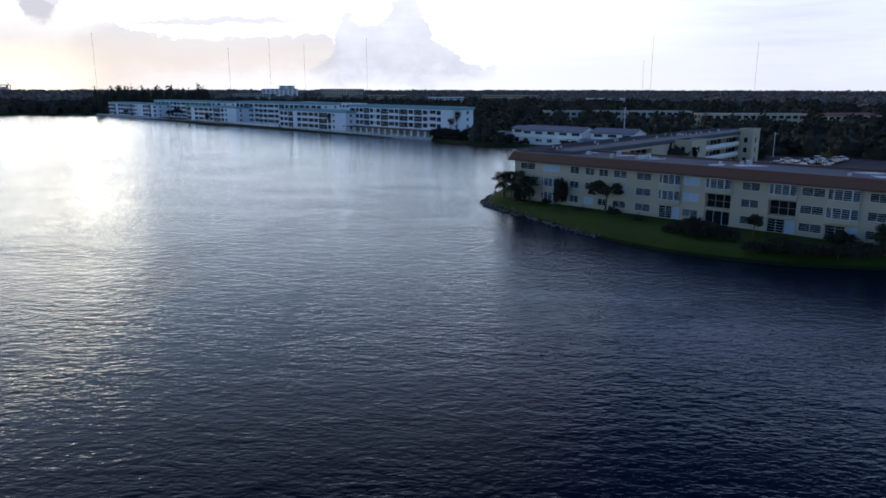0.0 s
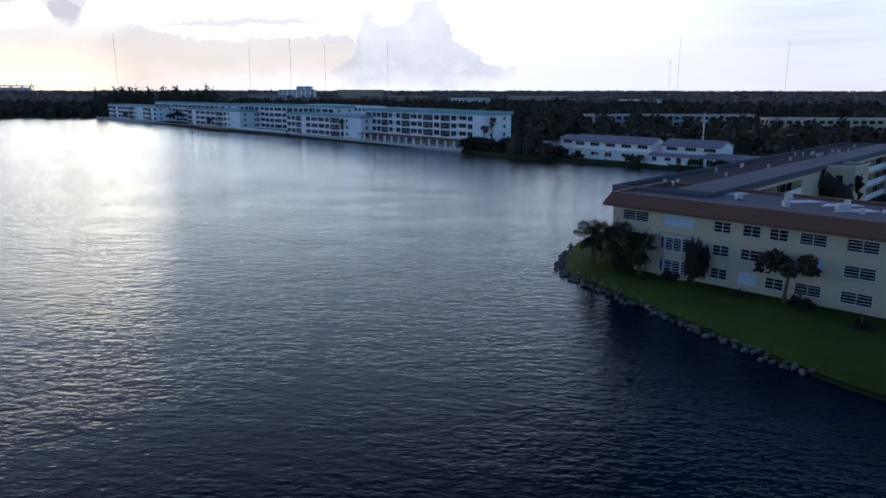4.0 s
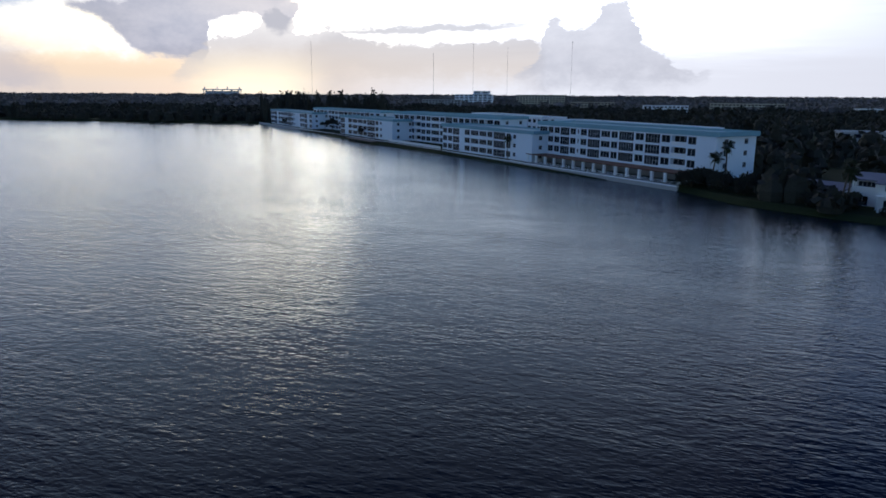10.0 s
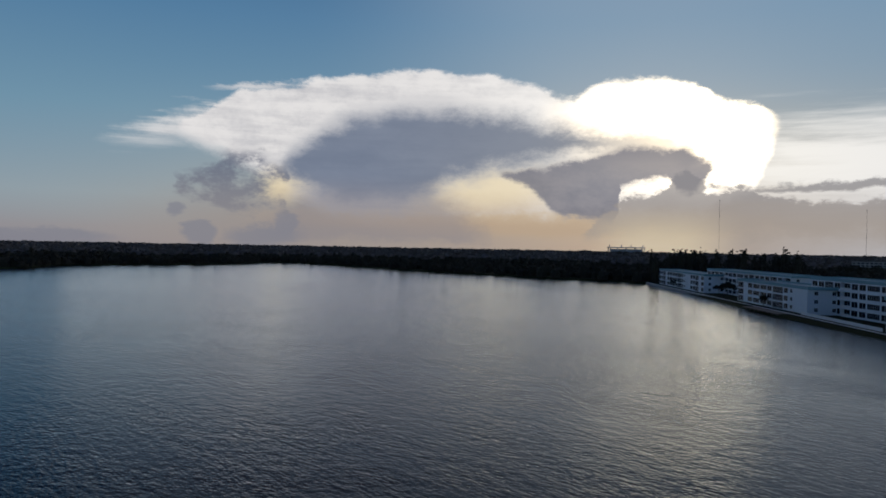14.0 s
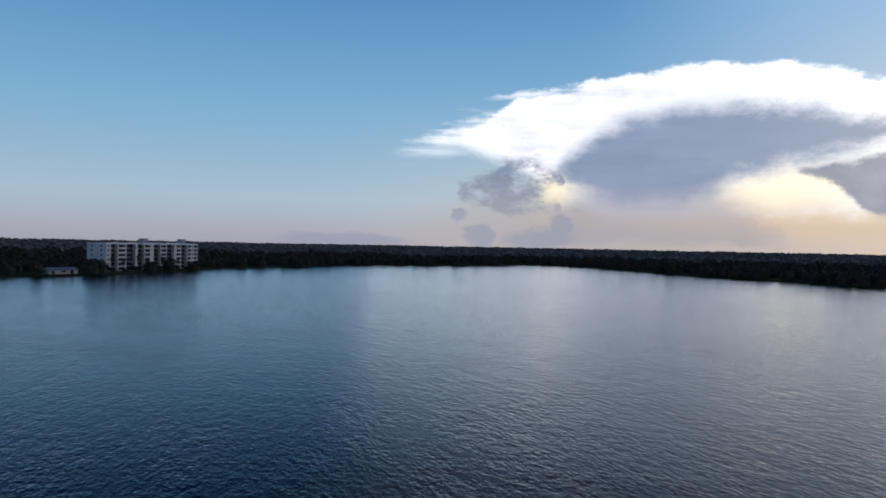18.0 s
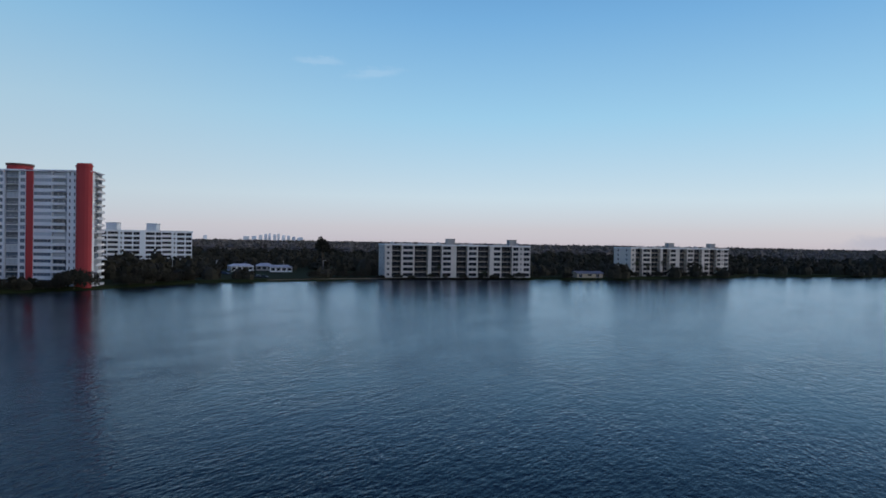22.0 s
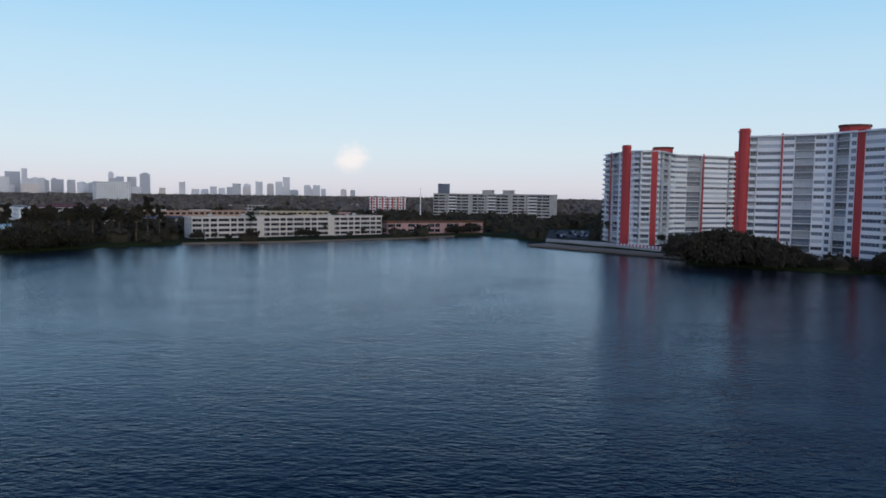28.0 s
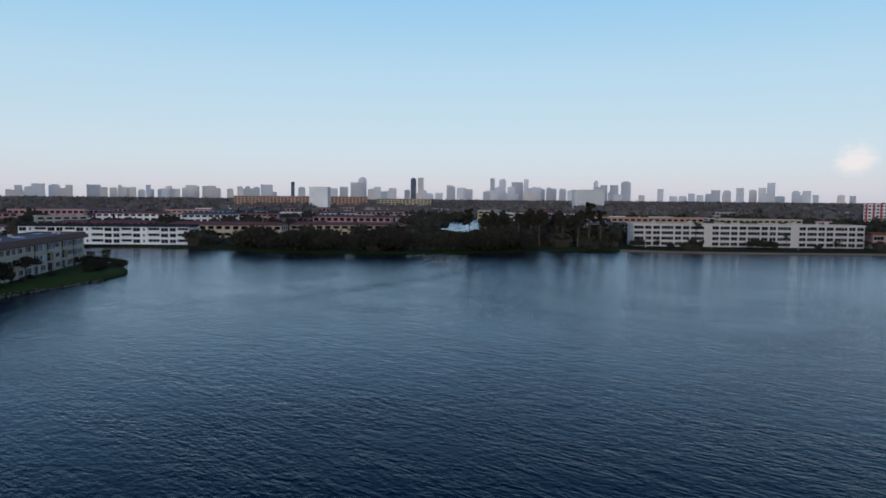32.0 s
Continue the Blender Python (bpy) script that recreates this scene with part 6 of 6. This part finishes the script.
def tree(x, y, k, s=1.0, z=LAND, label="dark leafy tree with an uneven crown", group="", name="tree"):
    crown, trunk = (TREES + FEATHER)[k]
    rz = GREEN.uniform(0, 360)
    t = thing(name, label, "tree", (x, y, z), rz, group)
    m = pose(x, y, z, 0, 0, rz) @ Matrix.Diagonal((s, s, s * GREEN.uniform(0.9, 1.1), 1))
    part("trunk", trunk, t, m)
    part("crown", crown, t, m)


def bush(x, y, k, s=1.0, z=LAND, label="dark rounded shrub of dense small leaves", group="", high=1.0):
    rz = GREEN.uniform(0, 360)
    t = thing("shrub", label, "shrub", (x, y, z), rz, group)
    m = pose(x, y, z - 0.85 * s * high, 0, 0, rz) @ Matrix.Diagonal((s, s, s * high * GREEN.uniform(1.05, 1.35), 1))
    part("foliage", BUSHES[k], t, m)
    part("stem", shared("stem", lambda: boxes("stem", [(-0.08, -0.08, 0.6, 0.08, 0.08, 1.8)], MAT["bark"])), t, m)


def frond_mesh(length, droop):
    v, f = [], []
    n = 13
    for k in range(n + 1):
        t = k / n
        x, z = length * (t - 0.12 * t * t), length * (0.42 * t - droop * t * t)
        v += [(x, -0.03, z), (x, 0.03, z)]
        if k:
            b = 2 * k
            f.append((b - 2, b, b + 1, b - 1))
    for k in range(1, n):
        t = k / n
        x, z = length * (t - 0.12 * t * t), length * (0.42 * t - droop * t * t)
        w = length * 0.30 * math.sin(min(1.0, t * 1.25 + 0.18) * math.pi) ** 0.7
        for s in (-1, 1):
            b = len(v)
            v += [(x, 0.02 * s, z), (x + 0.16, 0.02 * s, z), (x + w * 0.75 + 0.1, s * w, z - w * 0.45), (x + w * 0.7, s * w, z - w * 0.45)]
            f.append((b, b + 1, b + 2, b + 3))
    return mesh("frond", v, f, MAT["palm"])


FRONDS = [frond_mesh(3.0, 0.55), frond_mesh(2.8, 0.85), frond_mesh(2.6, 0.25)]


def palm_trunk(seed, h):
    rnd = random.Random(seed)
    lx, ly = rnd.uniform(-0.8, 0.8), rnd.uniform(-0.8, 0.8)
    v, f = [], []
    for k in range(13):
        t = k / 12
        r = 0.2 - 0.07 * t + (0.1 if k == 0 else 0) + (0.012 if k % 2 else 0)
        v += [(lx * t * t + r * math.cos(q * math.pi / 4), ly * t * t + r * math.sin(q * math.pi / 4), h * t - 0.1) for q in range(8)]
    for k in range(12):
        f += [(k * 8 + q, k * 8 + (q + 1) % 8, (k + 1) * 8 + (q + 1) % 8, (k + 1) * 8 + q) for q in range(8)]
    return mesh("trunk", v, f, MAT["bark"]), (lx, ly, h - 0.2)


PALMS = [palm_trunk(1, 7.0), palm_trunk(2, 9.0), palm_trunk(3, 2.9)]


def palm(x, y, k, s=1.0, z=LAND, label="tall palm with a ragged crown of drooping fronds", group="palms"):
    rz = GREEN.uniform(0, 360)
    me, top = PALMS[k]
    t = thing("palm_tree", label, "palm", (x, y, z), rz, group)
    m = pose(x, y, z, 0, 0, rz) @ Matrix.Scale(s, 4)
    part("trunk", me, t, m)
    for i in range(17):
        q = m @ Matrix.Translation(top) @ Matrix.Rotation(i * 2.399, 4, "Z") @ Matrix.Rotation(radians(GREEN.uniform(-55, -20) if i < 6 else GREEN.uniform(-15, 15) if i < 12 else GREEN.uniform(20, 48)), 4, "Y")
        part("frond", FRONDS[2 if i < 3 else 0 if i < 10 else 1], t, q)


def near_green():
    # round the cream block
    palm(12.6, 145.0, 2, 1.3, label="short leaning palm at the corner of the cream block")
    palm(14.6, 141.0, 2, 1.45, label="short palm on the lawn before the cream facade")
    palm(17.2, 138.6, 2, 1.3)
    bush(15.4, 139.8, 0, 0.6, high=1.6)
    bush(22.4, 134.0, 0, 0.75, label="slender tall dark shrub close to the cream facade", high=3.2)
    bush(30.6, 125.4, 2, 1.3, high=1.5)
    tree(29.6, 126.8, 0, 0.92, label="spreading thin-leaved tree before the cream facade")
    for x, y, k, s in ((38, 106, 1, 0.75), (40, 104, 1, 0.7), (42.5, 103, 0, 0.8), (36, 108.5, 0, 0.7), (20.5, 136.5, 0, 0.6), (26, 129.5, 2, 0.9), (33.5, 119, 2, 0.9), (57, 98.5, 0, 0.9), (43.5, 95.5, 0, 0.75), (46.5, 94.5, 1, 0.6), (49.5, 93, 1, 0.65), (53, 92, 0, 0.85), (57, 92.5, 1, 0.65), (61, 93, 0, 0.9), (65, 96, 1, 0.8)):
        bush(x, y, k, s)
    tree(47.5, 105.5, 2, 0.62, label="small clipped tree beside a glazed door")
    palm(62.0, 96.0, 2, 0.9)
    palm(59.5, 92.5, 2, 1.0, label="small palm at the end of the grassy point")
    # between the blue blocks and the townhouses
    for x, y, k, s in ((2, 327, 1, 1.3), (-2, 325, 1, 1.2), (5, 320, 1, 1.1), (9, 313, 0, 1.2), (3, 333, 1, 1.3), (12, 318, 1, 1.2), (16, 310, 1, 1.0), (27, 297, 0, 1.0), (33, 288, 0, 0.9), (20, 300, 0, 1.1), (48, 280, 0, 0.8), (64, 266, 0, 1.0), (70, 262, 0, 0.9)):
        bush(x, y, k, s)
    palm(6.5, 331, 1, 1.12)
    palm(3.0, 329, 0, 1.05)
    palm(25.5, 295.5, 1, 1.0, label="tall palm before the townhouses")
    palm(27.0, 297.5, 0, 1.05)
    palm(*quay(349, 2.2), 1, 0.8, label="palm on the seawall between blue blocks")
    for s, o, k in ((138, 6, 0), (146, 8, 1), (352, 18, 3), (205, 3, 2), (60, 3, 2)):
        tree(*quay(s, o), k, 0.85)
    # in front of the towers
    for x, y, k, s in ((-233, -21, 1, 2.3), (-239, -22, 1, 2.5), (-245, -17, 1, 2.5), (-251, -13, 1, 2.2), (-256, -9, 1, 1.8), (-263, -6, 1, 1.1), (-270, -3, 0, 1.2), (-240, -32, 1, 2.4), (-247, -27, 1, 2.2), (-236, -40, 1, 2.0),
                       (-231, -27, 1, 2.0), (-243, -11, 1, 1.6), (-253, -5, 1, 1.5), (-238, -15, 1, 1.7), (-277, 1, 0, 1.3), (-285, 7, 1, 1.9), (-282, 3, 0, 1.6), (-312, 6, 1, 1.3), (-322, 3, 1, 1.5), (-334, 4, 1, 1.4), (-346, 3, 1, 1.3)):
        bush(x, y, k, s * 1.15, label="dark mangrove mass at the water's edge", group="mangroves")
    for x, y, k, s in ((-247, -91, 0, 0.8), (-252, -97, 2, 1.1), (-258, -92, 2, 1.0), (-243, -97, 2, 1.0), (-268, -70, 0, 0.9)):
        tree(x, y, k, s)
    for x, y, k, s in ((-225, -121, 1, 1.0), (-222.5, -126, 0, 1.1), (-266, -84, 0, 1.1), (-272, -74, 0, 1.0)):
        palm(x, y, k, s)
    # south shore
    for x, y, k, s in ((-51, -117, 1, 1.1), (-84, -139, 0, 0.8), (-38, -106, 2, 0.8), (-101, -152, 2, 0.9), (-112, -160, 2, 0.9)):
        palm(x, y, k, s)
    for x, y, k, s in ((-74, -130, 1, 1.25), (-78, -133, 1, 1.1), (-32, -99, 1, 1.0), (-44, -106, 0, 0.9), (-95, -146, 0, 0.8), (-130, -160, 1, 0.8), (-150, -182, 1, 1.6), (-160, -190, 1, 1.7)):
        bush(x, y, k, s)
    for x, y, k, s in ((-16, -84, 4, 1.0), (-12, -81, 5, 1.1), (-19, -89, 4, 0.95), (-6, -78, 5, 1.0), (2, -72, 5, 1.05), (9, -66, 4, 0.85), (14, -60, 5, 0.95), (20, -57, 5, 1.0), (26, -52, 4, 0.85), (0, -84, 5, 1.0), (10, -78, 5, 1.0), (22, -66, 5, 1.0)):
        tree(x, y, k, s * 1.3, label="tall feathery dark tree on the south bank", group="feathery trees")
    # dense growth down to the water on the south-east bank
    rim = [q for q in smooth_ring(SHORE) if -2 < q.x < 84 and -60 < q.y < 30]
    for i in range(30):
        t = i / 30 * (len(rim) - 1.001)
        q = rim[int(t)].lerp(rim[int(t) + 1], t % 1)
        back = (q - Vector((-60, 110))).normalized() * GREEN.uniform(1.5, 7.0)
        bush(q.x + back.x, q.y + back.y, 1, GREEN.uniform(1.5, 2.6), label="dark mangrove growth on the south-east bank", group="south-east mangroves")
    # far bank with the slab blocks
    for x, y, k, s in ((-441, 90, 0, 0.9), (-457, 110, 2, 1.0), (-548, 178, 1, 0.9), (-556, 184, 0, 1.0), (-566, 193, 1, 0.95), (-575, 199, 0, 0.9), (-586, 208, 1, 0.9), (-598, 217, 0, 0.8), (-529, 165, 0, 0.8)):
        palm(x, y, k, s)
    for x, y, k, s in ((-424, 50, 1, 1.0), (-418, 44, 1, 1.1), (-400, 38, 1, 1.0), (-470, 112, 0, 0.8), (-500, 146, 1, 0.8), (-628, 238, 1, 1.2)):
        bush(x, y, k, s)
    for k in range(11):
        u = k / 10
        bush(-422 - 58 * u + GREEN.uniform(-2, 2), 66 + 66 * u + GREEN.uniform(-2, 2), k % 2, GREEN.uniform(0.6, 1.0), label="dark shrub on the far bank before a slab block", group="far bank shrubs")
        bush(-530 - 82 * u + GREEN.uniform(-2, 2), 172 + 62 * u + GREEN.uniform(-2, 2), k % 2, GREEN.uniform(0.6, 1.1), label="dark shrub on the far bank before a slab block", group="far bank shrubs")
    tree(-452, 10, 5, 1.7, label="tall dark cypress-like tree above the woods")


near_green()


# ---- woods that nobody could count ----
CLEAR = [CARPARK_A, CARPARK_B, [(0, 170), (8, 130), (40, 80), (75, 80), (90, 105), (40, 150), (70, 210), (62, 225)],
         [(-176, -98), (-240, -40), (-262, -80), (-232, -112), (-200, -140)], [(-400, 34), (-372, 6), (-395, -64), (-440, -78), (-466, -20), (-462, 44), (-440, 40)],
         [(-20, -80), (-110, -145), (-170, -186), (-172, -200), (-110, -170), (-24, -108)], [(-410, 44), (-486, 120), (-500, 128), (-430, 30)], [(-520, 160), (-612, 236), (-625, 226), (-536, 150)],
         [quay(-6, -8), quay(446, -8), quay(446, 24), quay(-6, 24)], [(12, -24), (26, -10), (118, -128), (84, -152)],
         [(95, 60), (150, 52), (185, 80), (175, 95), (150, 95)]]


def woods():
    rng = np.random.default_rng(9)
    ring = np.array([(q.x, q.y) for q in smooth_ring(SHORE)])
    pond = np.array([(q.x, q.y) for q in smooth_ring(POND)])

    def in_ring(p, r):
        hit = np.zeros(len(p), bool)
        for i in range(len(r)):
            x1, y1 = r[i]
            x2, y2 = r[i - 1]
            c = (y1 > p[:, 1]) != (y2 > p[:, 1])
            if y1 != y2:
                hit ^= c & (p[:, 0] < (x2 - x1) * (p[:, 1] - y1) / (y2 - y1) + x1)
        return hit

    def sample(n, r0, r1):
        a = rng.uniform(0, 2 * np.pi, n)
        r = np.sqrt(rng.uniform(r0 * r0, r1 * r1, n))
        return np.stack([-200 + r * np.cos(a), 260 + r * np.sin(a)], 1)

    def keep(p, margin):
        ok = ~in_ring(p, ring) & ~in_ring(p, pond)
        far = np.full(len(p), 1e9)
        for q in np.concatenate([ring, pond]):
            far = np.minimum(far, np.hypot(p[:, 0] - q[0], p[:, 1] - q[1]))
        ok &= far > margin
        for f in FOOTPRINTS:
            c = np.mean(np.array(f), 0)
            grown = [tuple(c + (np.array(q) - c) * (1 + 5.0 / max(6.0, np.linalg.norm(np.array(q) - c)))) for q in f]
            ok &= ~in_ring(p, grown)
        for f in CLEAR:
            ok &= ~in_ring(p, f)
        return p[ok], far[ok]
    crowns = []
    p, far = keep(sample(26000, 0, 820), 3.0)
    near = far < 70
    west = (p[:, 0] < -300) | (p[:, 1] > 300)
    pick = np.where(near, rng.random(len(p)) < np.where(west, 0.75, 0.5), rng.random(len(p)) < 0.32)
    p, far, west = p[pick], far[pick], west[pick]
    patch = np.array([noise.noise((x * 0.013, y * 0.013, 3.0)) for x, y in p])
    size = 1.0 + 0.5 * patch
    h = rng.uniform(4.2, 11.0, len(p)) * size * np.where(west, 1.0, 0.75)
    crowns.append((p, h, rng.uniform(3.2, 5.5, len(p)) * size))
    p, far = keep(sample(9000, 820, 1700), 3.0)
    crowns.append((p, rng.uniform(6, 14, len(p)), rng.uniform(6, 12, len(p))))
    p, far = keep(sample(7500, 1700, 4500), 3.0)
    crowns.append((p, rng.uniform(9, 14, len(p)), rng.uniform(15, 28, len(p))))
    # a taller feathery belt behind the end of the blue quay
    away, gone = np.radians(rng.uniform(18.5, 27.8, 100)), rng.uniform(655, 760, 100)
    q = np.stack([-6 - np.sin(away) * gone, 67 + np.cos(away) * gone], 1)
    q = q[~in_ring(q, ring)]
    crowns.append((q, rng.uniform(17, 31, len(q)) * rng.uniform(0.75, 1.0, len(q)), rng.uniform(1.8, 3.6, len(q))))
    names = ("woods", "far_woods", "horizon_woods", "feathery_belt")
    labels = ("dense dark green trees round the lake", "dark tree canopy beyond the lake", "dark tree canopy out to the horizon", "tall feathery dark trees behind the quay")
    for k, ((p, h, r), name, label) in enumerate(zip(crowns, names, labels)):
        per = (30, 22, 18, 60)[k]
        n = len(p)
        u = rng.normal(size=(n, per, 3))
        u /= np.linalg.norm(u, axis=2)[:, :, None]
        u[:, :, 2] = u[:, :, 2] * 0.75 + 0.12
        u *= rng.uniform(0.6, 1.12, (n, per, 1))
        c = np.empty((n, per, 3))
        c[:, :, 0] = p[:, None, 0] + u[:, :, 0] * r[:, None]
        c[:, :, 1] = p[:, None, 1] + u[:, :, 1] * r[:, None]
        c[:, :, 2] = LAND + h[:, None] * (0.5 + 0.5 * u[:, :, 2])
        s = np.repeat(r, per)[:, None] * (0.30, 0.28, 0.26, 0.30)[k]
        leaves = cards(c.reshape(-1, 3), None, s, rng)
        # a dark heart so that the sky does not show through
        ang = np.arange(7) * 2 * np.pi / 7
        body = []
        for lo, hi, k0, k1 in ((0.0, 0.35, 0.75, 0.85), (0.35, 0.7, 0.85, 0.6), (0.7, 0.88, 0.6, 0.05)):
            for q in range(7):
                a0, a1 = ang[q], ang[(q + 1) % 7]
                for aa, kk, zz in ((a0, k0, lo), (a1, k0, lo), (a1, k1, hi), (a0, k1, hi)):
                    body.append((math.cos(aa) * kk, math.sin(aa) * kk, zz))
        body = np.array(body)
        turn = rng.uniform(0.75, 1.15, (n, 1))
        core = np.empty((n, len(body), 3))
        core[:, :, 0] = p[:, None, 0] + body[None, :, 0] * r[:, None] * turn
        core[:, :, 1] = p[:, None, 1] + body[None, :, 1] * r[:, None] / turn
        core[:, :, 2] = LAND - 0.3 + body[None, :, 2] * h[:, None]
        # the two outer belts take the leaf colour with haze painted in
        ob = new(name, quads_mesh(name, np.concatenate([core.reshape(-1, 3), leaves]), MAT["hazeleaf" if k in (1, 2) else "leaf"]))
        tagged(ob, label, "woods", kind="stuff")


woods()


# ---- the point: lawn and stones ----
def lawn():
    rim = [q for q in smooth_ring(SHORE) if 5 < q.x < 67.5 and 83 < q.y < 178]
    rim = [q for q in rim if not (q.x > 40 and q.y > 130)]
    a, b = Vector((20.5, 148.0)), Vector((69.0, 100.0))
    w0, w1 = Vector((21, 150)), Vector((60, 196))
    rows = [(0.25, 0.42), (1.2, 0.98), (2.4, 1.36), (99, 1.44)]
    v, f = [], []
    n = len(rim)
    for q in rim:
        t = max(0.0, min(1.0, (q - a).dot(b - a) / (b - a).length_squared))
        near = a.lerp(b, t)
        if q.y > 160:
            t = max(0.0, min(1.0, (q - w0).dot(w1 - w0) / (w1 - w0).length_squared))
            near = w0.lerp(w1, t)
        way = near - q
        for d, z in rows:
            k = min(1.0, d / way.length)
            p = q + way * k
            v.append((p.x, p.y, z + 0.05 * noise.noise((p.x * 0.2, p.y * 0.2, 0))))
    m = len(rows)
    for i in range(n - 1):
        for k in range(m - 1):
            f.append((i * m + k, (i + 1) * m + k, (i + 1) * m + k + 1, i * m + k + 1))
    me = mesh("lawn", v, f, MAT["lawn"], smooth=True)
    bm = bmesh.new()
    bm.from_mesh(me)
    bmesh.ops.recalc_face_normals(bm, faces=bm.faces)
    if sum(x.normal.z for x in bm.faces) < 0:
        bmesh.ops.reverse_faces(bm, faces=bm.faces)
    bm.to_mesh(me)
    bm.free()
    tagged(new("lawn", me), "mown green lawn sloping to the lake", "lawn", kind="structure")


lawn()


def riprap():
    rnd = random.Random(12)
    meshes = []
    for k in range(7):
        bm = bmesh.new()
        bmesh.ops.create_icosphere(bm, subdivisions=1, radius=1.0)
        for vert in bm.verts:
            vert.co *= rnd.uniform(0.72, 1.12)
            vert.co.z *= 0.7
        me = bpy.data.meshes.new("stone")
        bm.to_mesh(me)
        bm.free()
        me.materials.append(MAT["stone"])
        meshes.append(me)
    pts = [q for q in smooth_ring(SHORE) if 8 < q.x < 30 and 108 < q.y < 162]
    rr = thing("rock_revetment", "band of rough grey boulders along the lawn's edge", "boulders", (16, 128, 0))
    total = 290
    for i in range(total):
        t = i / total * (len(pts) - 1.001)
        p = pts[int(t)].lerp(pts[int(t) + 1], t % 1)
        d = (pts[int(t) + 1] - pts[int(t)]).normalized()
        n = Vector((-d.y, d.x))
        s = rnd.uniform(-0.9, 1.4)
        q = p + n * (s if n.x > 0 or n.y > 0 else -s)
        size = rnd.uniform(0.18, 0.46)
        m = pose(q.x + rnd.uniform(-0.3, 0.3), q.y + rnd.uniform(-0.3, 0.3), 0.12 + max(0, s) * 0.42 + rnd.uniform(-0.05, 0.12), rnd.uniform(-25, 25), rnd.uniform(-25, 25), rnd.uniform(0, 360)) @ Matrix.Diagonal((size, size * rnd.uniform(0.7, 1.2), size, 1))
        part("boulder", meshes[rnd.randrange(7)], rr, m)


riprap()
